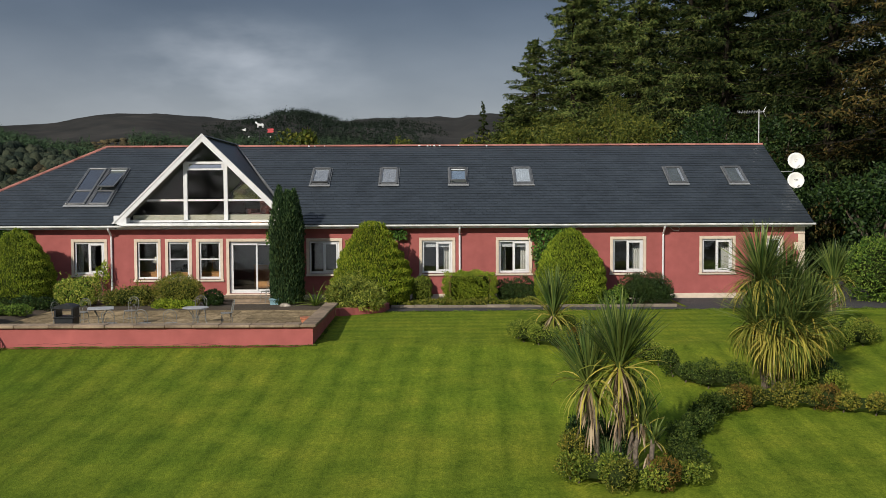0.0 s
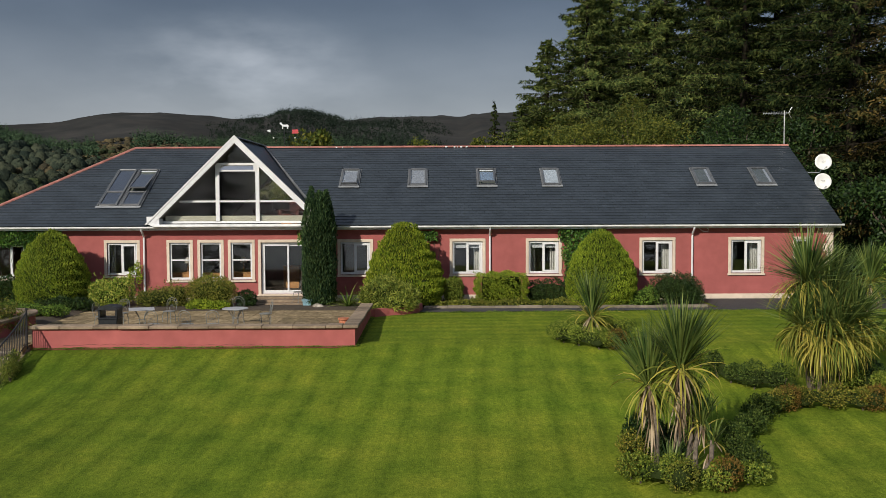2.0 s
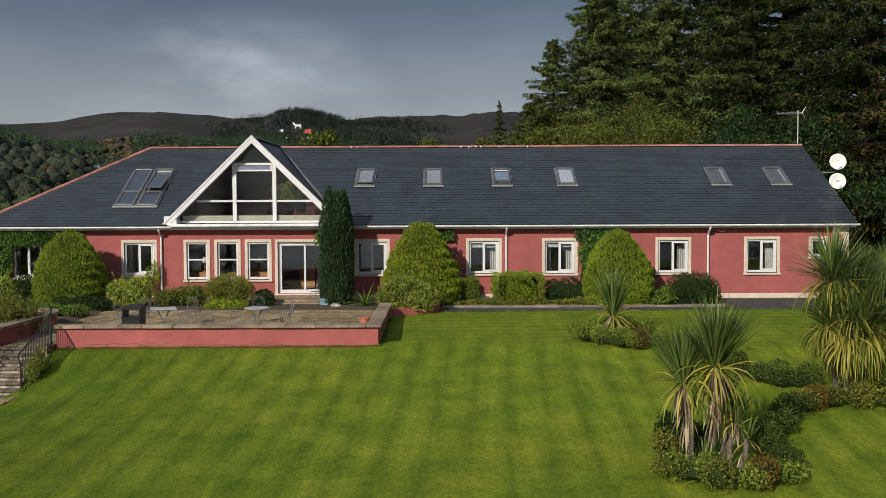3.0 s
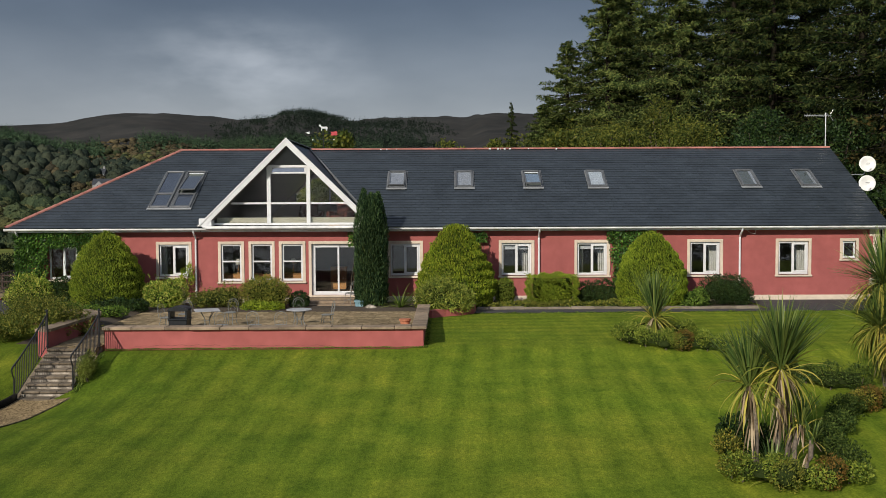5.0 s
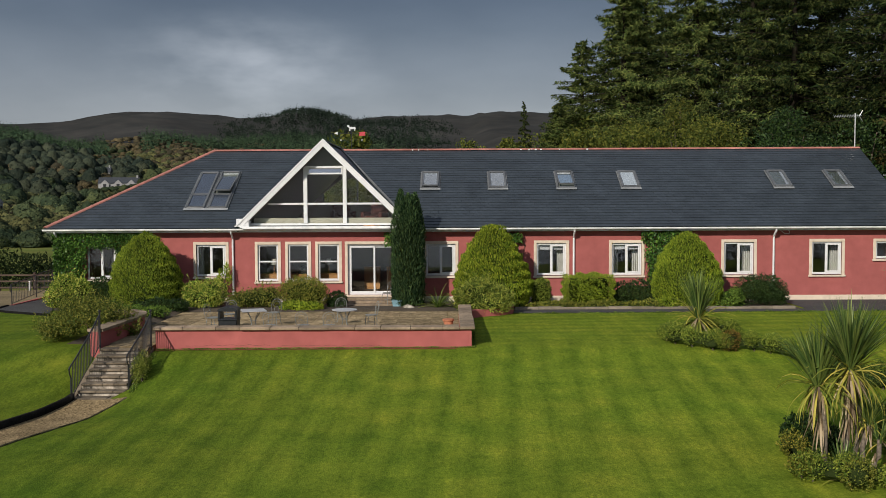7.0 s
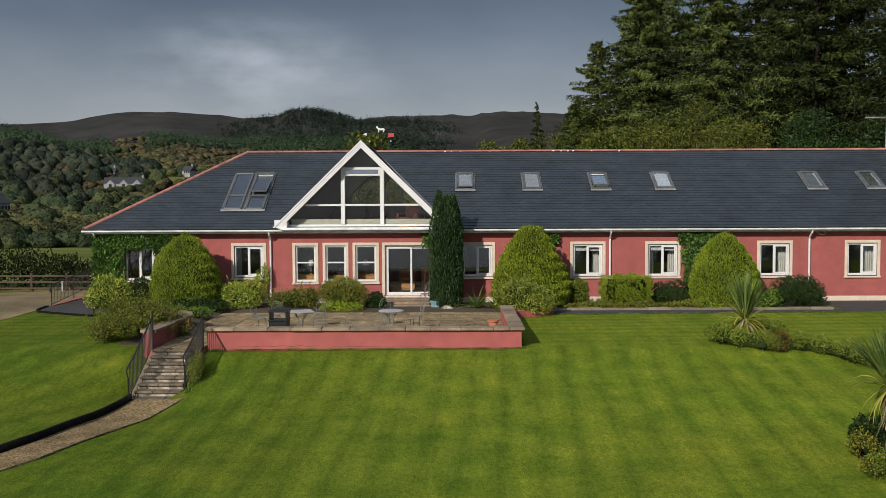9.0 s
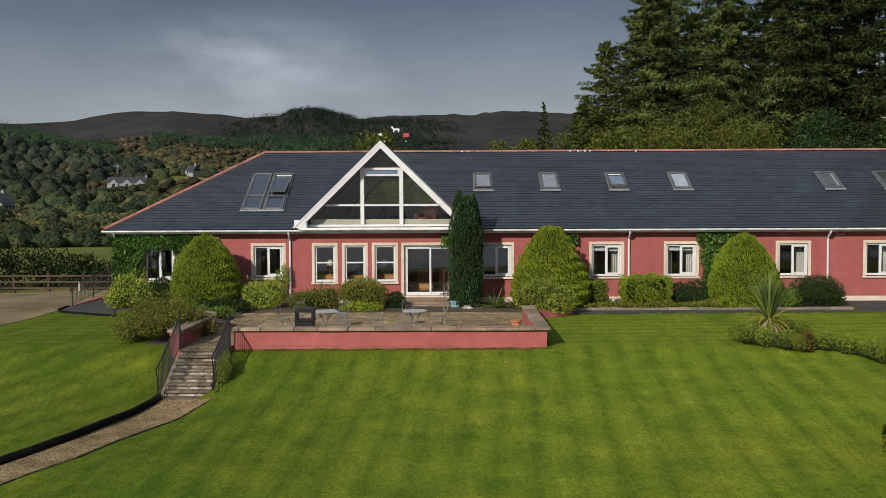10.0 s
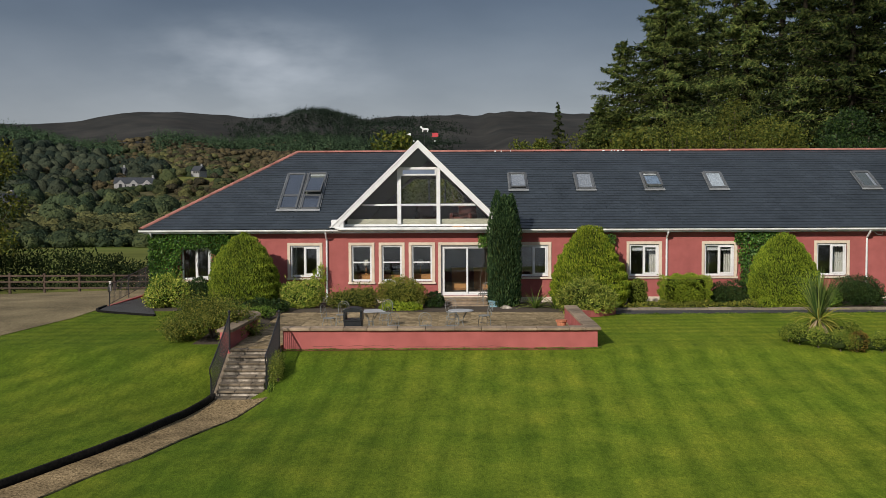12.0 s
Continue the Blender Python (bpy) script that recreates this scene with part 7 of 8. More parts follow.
shrub("cotoneaster", (-7.15, -9.9, -0.35), [(-0.1 + 1.35 * f * math.cos(2.4 * k), 0.2 + 1.4 * f * math.sin(2.4 * k), 0.86 - 0.80 * f ** 2 + 0.16 * math.sin(5.1 * k), 0.36 + 0.10 * math.sin(3.3 * k), 0.40, 0.27 + 0.07 * math.cos(4.7 * k)) for k, f in ((j, (j / 22) ** 0.5) for j in range(23))], 20000, 0.072, M["cotoneaster"], "sprawling olive-green shrub spilling over the planter", seed=54, shell=0.9, up=0.0, sprigs=44, core=False, width=0.5)
shrub("bamboo_clump", (5.7, -4.5, -0.15), [(-0.2, 0, 0.6, 0.8, 0.6, 0.62), (0.45, -0.1, 0.42, 0.6, 0.55, 0.5), (-0.7, 0.1, 0.4, 0.45, 0.5, 0.45), (0.2, -0.4, 0.25, 0.7, 0.4, 0.35)], 7500, 0.17, M["straw"], "feathery olive-green shrub overhanging the terrace corner", seed=55, shell=0.5, width=0.2, up=0.2, sprigs=14)
shrub("flowers", (10.4, -2.75, GB), [(-2.6 + 0.55 * k, 0.06 * math.sin(k * 2.1), 0.06, 0.42, 0.22, 0.15 + 0.06 * (k % 3)) for k in range(10)], 7000, 0.08, M["olive"], "low mixed bedding plants along the kerb", "bedding", 56, core=True)
shrub("fern", (13.0, -2.75, GB), [(0, 0, 0.15, 0.45, 0.3, 0.3), (0.55, 0, 0.1, 0.4, 0.25, 0.22)], 1800, 0.14, M["lime"], "bright green ferny clump at the kerb", seed=57, width=0.25)
shrub("shrub", (25.9, -1.6, GB), [(0, 0, 1.2, 1.1, 1.0, 1.35), (0.9, 0.3, 1.0, 1.0, 0.9, 1.2), (1.8, 0.2, 1.3, 1.1, 1.0, 1.4)], 13000, 0.11, M["shrub"], "big rounded grey-green evergreen at the drive", seed=58)


def strap_clump(name, at, n, length, material, label, seed, spread_out=0.5):
    """Arching strap leaves from one root."""
    e = empty(name, at, label, "plant", "strap-leaved plants")
    V, F = sword_leaves(n, length, 0.03, np.random.default_rng(seed), 15, 85, 0.9)
    mesh_from("leaves", V, F, material, e)
    return e


def sword_leaves(n, length, width, g, lo, hi, bend, base_r=0.05, segs=5, root=(0, 0, 0), vary=0.25):
    """Long tapering leaves from one head, lo to hi degrees from upright, bent down towards their tips."""
    a = g.uniform(0, 2 * np.pi, n)
    tilt = np.radians(lo + (hi - lo) * g.random(n) ** 0.9)
    L = length * g.uniform(1.0 - vary, 1.1, n)
    W = width * g.uniform(0.75, 1.2, n)
    droop = bend * g.uniform(0.5, 1.3, n)
    side = np.c_[-np.sin(a), np.cos(a), np.zeros(n)]
    twist = g.uniform(-0.5, 0.5, n)
    p = np.c_[base_r * np.cos(a), base_r * np.sin(a), g.uniform(-0.1, 0.08, n)] + np.array(root)
    rows = []
    for k in range(segs + 1):
        f = k / segs
        w = W * (0.55 + 0.45 * min(f * 3, 1)) * (1 - f ** 2.2) + 0.001
        ang = np.minimum(tilt + droop * f ** 1.6, np.pi * 0.97)
        d = np.c_[np.sin(ang) * np.cos(a), np.sin(ang) * np.sin(a), np.cos(ang)]
        nrm = np.cross(d, side)
        s = side * np.cos(twist)[:, None] + nrm * np.sin(twist)[:, None]
        rows.append(np.stack([p - s * w[:, None] / 2, p + s * w[:, None] / 2], 1))
        p = p + d * (L / segs)[:, None]
    V = np.stack(rows, 1).reshape(n, -1, 3)
    m = V.shape[1]
    F = []
    for k in range(segs):
        F.append(np.array([2 * k, 2 * k + 1, 2 * k + 3, 2 * k + 2])[None] + (np.arange(n) * m)[:, None])
    return V.reshape(-1, 3), np.concatenate(F)


def cordyline(at, heads, label, seed, spread_deg=40, yellow=0.30, low_deg=150, wide=0.040):
    """A cabbage palm: trunks (foot and top), each with a green head, yellowing leaves below it and a dry skirt."""
    e = empty("cordyline", at, label, "cordyline", "cordylines")
    g = np.random.default_rng(seed)
    highest = max(h[1][2] for h in heads)
    for foot, top, length, n, dry in heads:
        foot, top = Vector(foot), Vector(top)
        if (top - foot).length > 0.15:
            mid = foot.lerp(top, 0.5) + Vector((g.uniform(-0.08, 0.08), g.uniform(-0.08, 0.08), 0))
            bm = tubes(([foot - Vector((0, 0, 0.1)), foot.lerp(mid, 0.5), mid, mid.lerp(top, 0.6), top], [0.066, 0.054, 0.048, 0.046, 0.042]), sides=9)
            part("trunk", bm, M["cord_bark"], e)
        hub = tuple(top)
        mesh_from("leaf_head", *sword_leaves(int(n * 1.1), length, wide, g, 0, spread_deg, 0.28, root=hub), M["sword"], e, "stiff green sword leaves")
        mesh_from("lower_leaves", *sword_leaves(int(n * yellow * (1.75 - 1.25 * top.z / highest if len(heads) > 6 else 1.0)), length * 0.85, 0.044, g, spread_deg, low_deg, 1.7, root=(hub[0], hub[1], hub[2] - 0.06)), M["sword_yellow"], e, "yellowing drooping leaves")
        if dry:
            drop = (top - foot) * 0.22
            rows = [sword_leaves(max(2, int(n * dry * k * 1.5)), length * 0.56, 0.050, g, lo, 176, bend, root=(hub[0] - drop.x * j, hub[1] - drop.y * j, hub[2] - 0.1 - drop.z * j), vary=0.5) for k, lo, bend, j in ((0.55, 132, 0.45, 0.0), (0.22, 150, 0.2, 1.0), (0.10, 155, 0.1, 1.9))]
            mesh_from("dry_skirt", *join(*rows), M["sword_dry"], e, "dry straw-coloured hanging leaves")
    return e


cz = on_ground(12.1, -22.2)
cordyline((12.1, -22.2, cz), [((0.05, 0.0, 0), (0.0, -0.2, 2.12), 1.36, 230, 0.34), ((-0.36, 0.1, 0), (-0.54, 0.0, 1.78), 1.20, 170, 0.30),
                             ((0.36, 0.0, 0), (0.48, 0.05, 1.0), 0.62, 70, 0.30), ((-0.20, -0.45, 0), (-0.20, -0.45, 0.10), 0.72, 40, 0), ((0.22, 0.15, 0), (0.30, 0.2, 1.35), 0.7, 50, 0.2), ((0.46, -0.1, 0), (0.66, -0.05, 0.66), 0.45, 30, 0.1)],
          "multi-stemmed cordyline with green heads and dry straw skirts", 61, 48, 0.30)
bz = on_ground(17.0, -16.5)
cordyline((17.0, -16.5, bz), [((-0.2, 0, 0), (-0.38, 0.0, 2.70), 1.40, 300, 0.0), ((0.15, 0.15, 0), (0.35, 0.25, 2.30), 1.3, 260, 0.0), ((0.05, -0.15, 0), (0.0, -0.3, 1.85), 1.35, 270, 0.0),
                             ((0.3, -0.05, 0), (0.75, -0.1, 1.75), 1.25, 240, 0.1), ((-0.3, -0.1, 0), (-0.55, -0.2, 1.65), 1.25, 220, 0.1), ((0.1, -0.2, 0), (0.25, -0.45, 1.40), 1.3, 240, 0.2), ((-0.1, -0.2, 0), (-0.2, -0.45, 1.35), 1.25, 220, 0.2)],
          "broad many-headed cordyline with a thick skirt of yellow leaves", 62, 80, 1.15, 155)
sz = on_ground(12.25, -10.1)
cordyline((12.25, -10.1, sz), [((0, 0, 0), (0.02, 0, 0.66), 1.55, 150, 0.60)], "small single-stemmed cordyline in a ring of low hedge", 63, 34, 0.6, 150, 0.034)
rz = on_ground(21.0, -9.6)
cordyline((21.0, -9.6, rz), [((0, 0, 0), (0.1, 0, 1.65), 1.25, 230, 0.5)], "single-stemmed cordyline with a drooping pale skirt", 64)
strap_clump("agapanthus", (3.9, -2.2, GB), 90, 1.0, M["grassblade"], "arching green strap-leaved clump beside the cypress", 65)
strap_clump("agapanthus", (4.7, -2.4, GB), 70, 0.8, M["grassblade"], "arching green strap-leaved clump under a window", 66)
strap_clump("agapanthus", (14.2, -2.9, GB), 60, 0.6, M["grassblade"], "arching green strap-leaved clump at the kerb", 67)


def low_hedge(line, label, material, seed, w=0.29, h=0.48, each=1300, leaf=0.046, gap=0.58):
    """A knee-high hedge along a line on the lawn: a row of rounded box plants grown into one another."""
    p = np.array(line, float)
    runl = np.r_[0, np.cumsum(np.hypot(*np.diff(p, axis=0).T))]
    g = np.random.default_rng(seed)
    e = empty("low_hedge", (p[0, 0], p[0, 1], on_ground(*p[0])), label, "hedge", "low box hedges")
    bushes_in_row = max(2, round(runl[-1] / gap))
    meshes, stems = [], bmesh.new()
    V, F = [], []
    at = np.linspace(0.08, runl[-1] - 0.08, bushes_in_row)
    for i, s in enumerate(at):
        x, y = (np.interp(s, runl, p[:, k]) + g.uniform(-0.06, 0.06) for k in (0, 1))
        c = np.array([x - e.location.x, y - e.location.y, on_ground(x, y) - e.location.z])
        rx, tall = w * g.uniform(0.9, 1.4), h * g.uniform(0.9, 1.45)
        rz = tall * 0.5
        for _ in range(3):
            # a few shoots of each plant make its outline lumpy
            mid = c + np.array([g.uniform(-0.4, 0.4) * rx, g.uniform(-0.4, 0.4) * rx, rz * g.uniform(0.8, 1.15) + 0.03])
            r = np.array([rx, rx, rz]) * g.uniform(0.62, 0.9)
            u = unit(each // 3, g)
            P = mid + u * r * (1 + 0.12 * np.sin(u[:, :1] * 9 + s * 5) * np.sin(u[:, 2:] * 8) - 0.36 * g.random((len(u), 1)) ** 2)
            up = P[:, 2] > c[2] + 0.02
            P, u = P[up], u[up]
            D = u + np.array([0, 0, 0.4]) + 0.7 * g.normal(size=P.shape)
            meshes.append(leaf_quads(P, D, leaf * g.uniform(0.7, 1.5, len(P)), leaf * 0.65 * g.uniform(0.7, 1.3, len(P)), seed, u, 0.5))
        tube(stems, [tuple(c + [g.uniform(-0.05, 0.05), g.uniform(-0.05, 0.05), -0.04]), tuple(c + [g.uniform(-0.1, 0.1), g.uniform(-0.1, 0.1), rz])], [0.018, 0.010], 5)
        # the inside: one tapering ridge through the whole row, coloured dark as shade
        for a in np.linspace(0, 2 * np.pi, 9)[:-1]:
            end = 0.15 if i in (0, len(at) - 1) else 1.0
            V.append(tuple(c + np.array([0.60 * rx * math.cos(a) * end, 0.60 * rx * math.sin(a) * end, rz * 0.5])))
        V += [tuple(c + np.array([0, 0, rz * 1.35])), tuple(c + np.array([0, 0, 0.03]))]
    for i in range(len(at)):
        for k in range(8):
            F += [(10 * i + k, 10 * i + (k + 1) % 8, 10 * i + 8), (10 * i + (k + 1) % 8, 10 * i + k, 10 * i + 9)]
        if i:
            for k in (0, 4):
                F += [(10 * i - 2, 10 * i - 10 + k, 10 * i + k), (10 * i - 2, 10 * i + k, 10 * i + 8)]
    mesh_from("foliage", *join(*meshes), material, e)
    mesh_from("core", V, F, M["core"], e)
    tagged(part("stem", stems, M["bark"], e), kind="stuff")
    return e


low_hedge([(11.15, -10.7), (11.3, -11.5), (11.85, -12.1), (12.7, -12.25), (13.6, -12.4), (14.3, -13.0), (14.6, -14.2)], "low box hedge curving round a young cordyline", M["box"], 71)
low_hedge([(11.2, -10.5), (11.7, -9.8), (12.6, -9.6), (13.4, -10.1)], "low box hedge behind a young cordyline", M["box"], 72, w=0.26)
low_hedge([(14.7, -15.2), (15.0, -15.9), (15.5, -16.5), (16.1, -16.7)], "low dark box hedge on the lawn", M["box_shaded"], 73, h=0.55)
low_hedge([(15.3, -18.2), (16.1, -18.05), (16.9, -18.15), (17.7, -18.5), (18.6, -19.0), (20.2, -19.8), (22, -20.4)], "low bronzed hedge with bare stems on the lawn", M["box2"], 74)
low_hedge([(13.35, -22.6), (13.45, -21.7), (13.6, -20.8), (14.1, -19.9), (14.7, -19.0), (15.3, -18.3)], "low dark green hedge between two lawns, darkened as in shade", M["box_shaded"], 75, w=0.30, h=0.46)
low_hedge([(11.25, -22.7), (11.6, -23.0), (12.2, -23.15), (12.9, -23.1), (13.3, -22.8)], "low green hedge round the cordyline bed", M["box"], 76, w=0.32, h=0.46)
low_hedge([(11.2, -22.5), (11.15, -21.9), (11.4, -21.2)], "low green hedge at the bed's edge", M["box2"], 77, w=0.26, h=0.42)
low_hedge([(20.2, -12.7), (20.9, -12.3), (21.5, -11.5), (21.5, -10.6), (20.9, -9.9)], "low green hedge curving round a cordyline", M["box"], 78, h=0.5)
low_hedge([(16.9, -16.5), (17.6, -16.6), (18.3, -16.9)], "low green hedge under the big cordyline", M["box"], 79, h=0.5)
for i, (x, y) in enumerate(((12.65, -12.3), (11.95, -23.25), (12.75, -23.2), (17.5, -18.45), (15.55, -18.25), (21.5, -10.9))):
    shrub("box_ball", (x, y, on_ground(x, y)), [(0, 0, 0.30, 0.30, 0.29, 0.32), (0.12, 0.05, 0.38, 0.2, 0.2, 0.22)], 1300, 0.042, M["russet"] if i % 4 != 1 else M["olive"], "small box plant turned rusty brown in the hedge" if i % 4 != 1 else "small yellow-green box plant in the hedge", "hedge", 80 + i, "discoloured box plants")
shrub("shrub", (11.75, -20.9, on_ground(11.75, -20.9)), [(0, 0, 0.35, 0.45, 0.4, 0.45), (0.4, -0.2, 0.25, 0.4, 0.35, 0.35)], 3800, 0.07, M["dark"], "dark leafy shrub among cordyline stems", seed=91)
shrub("shrub", (17.6, -16.1, bz), [(0, 0, 0.4, 0.6, 0.5, 0.5), (0.6, 0, 0.3, 0.5, 0.4, 0.4)], 3500, 0.07, M["dark"], "dark shrub beside cordyline stems", seed=92)
shrub("lavender", (-4.3, -13.7, on_ground(-4.3, -13.7)), [(-0.1, 0, 0.3, 0.22, 0.35, 0.42), (-0.12, 0.5, 0.4, 0.2, 0.35, 0.4)], 3200, 0.075, M["straw"], "straggly pale climber at the foot of the stair railing", seed=93, shell=0.6, width=0.2, core=False)
shrub("climber", (-5.1, -0.35, GB), [(0, 0, 1.15, 0.16, 0.14, 0.30), (0.22, 0, 1.45, 0.14, 0.12, 0.24), (-0.12, 0, 0.9, 0.16, 0.14, 0.3), (0.3, 0, 1.05, 0.12, 0.12, 0.3)], 420, 0.10, M["lime"], "thin leafy climber against a window", seed=94, core=False, shell=0.7)


def ivy(name, label, regions, n, seed, holes=()):
    """Leaves clinging to the front wall in regions (x0, x1, z0, z1)."""
    g = np.random.default_rng(seed)
    P = []
    area = np.array([(b - a) * (d - c) for a, b, c, d in regions])
    for (a, b, c, d), k in zip(regions, (n * area / area.sum()).astype(int)):
        P.append(np.c_[g.uniform(a, b, k), -0.05 - 0.14 * g.random(k), g.uniform(c, d, k)])
    P = np.concatenate(P)
    edge = 0.10 * np.sin(P[:, 0] * 5) + 0.08 * np.sin(P[:, 2] * 7 + P[:, 0] * 3) + 0.06 * g.normal(size=len(P))
    keep = np.ones(len(P), bool)
    for a, b, c, d in holes:
        keep &= ~((P[:, 0] > a + edge) & (P[:, 0] < b + edge) & (P[:, 2] > c) & (P[:, 2] < d + edge))
    P = P[keep] + np.c_[0 * edge, -0.05 * np.abs(edge) * 4, 0 * edge][keep]
    P[:, 1] -= 0.08 * (np.sin(P[:, 0] * 6.1) * np.sin(P[:, 2] * 5.3) + 1) / 2
    D = np.c_[g.normal(size=len(P)) * 0.5, -0.7 * np.ones(len(P)), -0.7 + 0.5 * g.normal(size=len(P))]
    e = empty(name, (0, 0, GB), label, "ivy", "ivy on the wall")
    V, F = leaf_quads(P - np.array([0, 0, GB]), D, 0.10 * g.uniform(0.7, 1.4, len(P)), 0.085 * g.uniform(0.7, 1.3, len(P)), seed)
    mesh_from("leaves", V, F, M["ivy"], e)
    bm = bmesh.new()
    for k in range(7):
        a = regions[k % len(regions)]
        x = a[0] + (a[1] - a[0]) * (k + 0.5) / 7
        tube(bm, [(x, -0.02, 0.02), (x + 0.1 * math.sin(k), -0.025, 1.0), (x + 0.2 * math.cos(k), -0.025, min(2.4, a[3] - GB - 0.1))], [0.018, 0.012, 0.006], 5)
    part("stem", bm, M["bark"], e)


ivy("ivy", "thick green ivy covering the end of the front wall", [(-12.16, -8.0, -0.1, 2.68)], 15000, 101, [(-10.86, -9.55, 0.62, 2.08)])
ivy("ivy", "patch of ivy under the eave between two windows", [(12.35, 14.2, 1.9, 2.68), (12.5, 13.4, 1.3, 1.95), (12.6, 13.0, 0.5, 1.35)], 2200, 102, [(11.0, 12.55, 0.6, 2.3)])
ivy("ivy", "small patch of ivy under the eave above the patio door", [(1.7, 2.7, 2.1, 2.66)], 500, 103)
ivy("ivy", "small tuft of ivy under the eave behind a conifer", [(6.6, 7.4, 2.2, 2.6)], 380, 104)


def grass_fringe(line, n, seed, height=0.09):
    """Uncut grass along an edge, as one object."""
    g = np.random.default_rng(seed)
    p = np.array(line, float)
    runl = np.r_[0, np.cumsum(np.hypot(*np.diff(p, axis=0).T))]
    s = g.uniform(0, runl[-1], n)
    xy = np.array([np.interp(s, runl, p[:, k]) for k in (0, 1)]).T + 0.035 * g.normal(size=(n, 2))
    P = np.c_[xy, ground_height(xy[:, 0], xy[:, 1]) - 0.01]
    D = np.c_[0.6 * g.normal(size=(n, 2)), np.ones(n)]
    tall = height * g.uniform(0.5, 1.5, n) * (1 + 0.6 * np.sin(s * 3.1) * np.sin(s * 7.7))
    V, F = leaf_quads(P, D, tall, 0.018, seed)
    tagged(mesh_from("grass_fringe", V, F, M["grassblade"]), "uncut grass along an edge of the lawn", "grass", kind="stuff")


grass_fringe([(-4.5, -11.76), (5.1, -11.76), (5.12, -11.2), (5.12, -5.6)], 8000, 501, 0.028)
grass_fringe([(6.8, -4.52), (12, -4.36), (18, -4.16), (28, -4.06)], 5000, 502, 0.06)
grass_fringe([(-4.45, -14.3), (-4.45, -12.0)], 1500, 503, 0.07)


# ---- trees ----
def conifer_arrays(H, R, seed, limbs=120, sprays=40, first=0.05, fine=1.0):
    """Trunk, limbs and needle sprays of an old spruce: whorled drooping limbs with hanging side shoots."""
    g = np.random.default_rng(seed)
    limb_rows, meshes, shade = [], [], []
    for i in range(limbs):
        f = first + (1 - first) * (i / limbs) ** 0.9
        z = H * f
        reach = R * (1 - f) ** 0.75 * g.uniform(0.65, 1.15) + 0.35
        a = i * 2.39996 + g.uniform(-0.4, 0.4)
        rise = 0.30 * (f - 0.40) + g.uniform(-0.34, 0.30)
        m = 6
        pts = []
        for k in range(m + 1):
            t = k / m
            r = reach * t
            pts.append((r * math.cos(a + 0.15 * t * math.sin(i)), r * math.sin(a + 0.15 * t * math.sin(i)), z + rise * r - 0.16 * reach * t * t + 0.16 * reach * max(t - 0.75, 0)))
        limb_rows.append(pts)
        P0 = np.array(pts)
        n = int(sprays * (0.35 + 0.65 * reach / R) * 4.3 / fine ** 1.6)
        t = g.uniform(0.04, 1.0, n) ** 0.85
        base = np.array([np.interp(t, np.linspace(0, 1, m + 1), P0[:, k]) for k in range(3)]).T
        out = np.array([math.cos(a), math.sin(a), 0])
        side = np.array([-math.sin(a), math.cos(a), 0])
        s = g.uniform(-1, 1, n)
        D = out * 0.6 + side * s[:, None] * 1.0 + np.array([0, 0, -0.35]) + 0.62 * g.normal(size=(n, 3))
        base = base + side * (s * 0.25 * reach * (1 - 0.6 * t) * g.random(n))[:, None] + np.array([0, 0, -0.16]) * g.random(n)[:, None] * reach * 0.6
        L = g.uniform(0.5, 1.25, n) * (0.55 + 0.06 * H / 2)
        shade.append(out * 0.8 + np.array([0, 0, 0.45]) + 0.45 * g.normal(size=(n, 3)))
        meshes.append(needle_tris(base, D, L * 0.45 * fine, L * 0.14 * fine, seed + i))
    V, F = join(*meshes)
    return limb_rows, V, F, np.repeat(np.concatenate(shade), 3, axis=0)


def conifer_kind(H, R, seed, needles="conifer", **kw):
    limb_rows, V, F, N = conifer_arrays(H, R, seed, **kw)
    e = empty("conifer", (0, 0, 0), "tall dark spruce with long drooping boughs", "tree", "shelter belt of conifers")
    part("trunk", tubes(([(0, 0, -0.5), (0.05, 0, H * 0.3), (-0.05, 0.05, H * 0.7), (0, 0, H)], [0.022 * H, 0.017 * H, 0.009 * H, 0.02]), sides=8), M["conifer_bark"], e)
    bm = bmesh.new()
    for pts in limb_rows:
        tube(bm, [pts[0], pts[2], pts[4], pts[6]], [0.05, 0.035, 0.022, 0.008], 3)
    part("branching", bm, M["conifer_bark"], e)
    mesh_from("crown", V, F, M[needles], e, normals=N)
    return e


kinds = [conifer_kind(24.0, 7.4, 201, fine=0.66, sprays=38), conifer_kind(22.0, 7.8, 202, fine=0.66, sprays=38), conifer_kind(26.0, 7.0, 203, fine=0.66, sprays=38), conifer_kind(24.0, 7.2, 204, fine=0.58, sprays=38), conifer_kind(23.0, 7.4, 205, limbs=80, sprays=20, fine=1.2), conifer_kind(27.0, 9.8, 206, "larch", limbs=200, sprays=36, fine=0.64), conifer_kind(21.0, 7.6, 207, "bronze", limbs=110, sprays=40, fine=0.58)]
# x, y, height factor; the nearest ones are of the finest kind, those behind others of the plainest
BELT = [(31.0, 6.5, 0.98), (28.8, 29.5, 0.98), (34.5, 28.0, 1.1), (35.0, 0.5, 1.0), (30.2, 14.0, 0.95), (36.5, 11.0, 1.1), (31.6, 21.0, 1.0), (37.5, 19.0, 1.1), (28.6, 38.5, 1.0), (33.5, 37.0, 1.12),
        (27.4, 48.0, 1.0), (32.0, 47.0, 1.12), (26.0, 58.5, 1.02), (29.5, 70.0, 1.2), (26.4, 83.0, 1.3), (41.0, 5.0, 1.0), (38, 44, 1.1), (37.5, 72, 1.5), (34.0, 78, 1.6), (42, 60, 1.2), (45, 22, 1.3), (46, 32, 1.4), (49, 42, 1.5), (53, 54, 1.6), (44, 12, 1.2)]
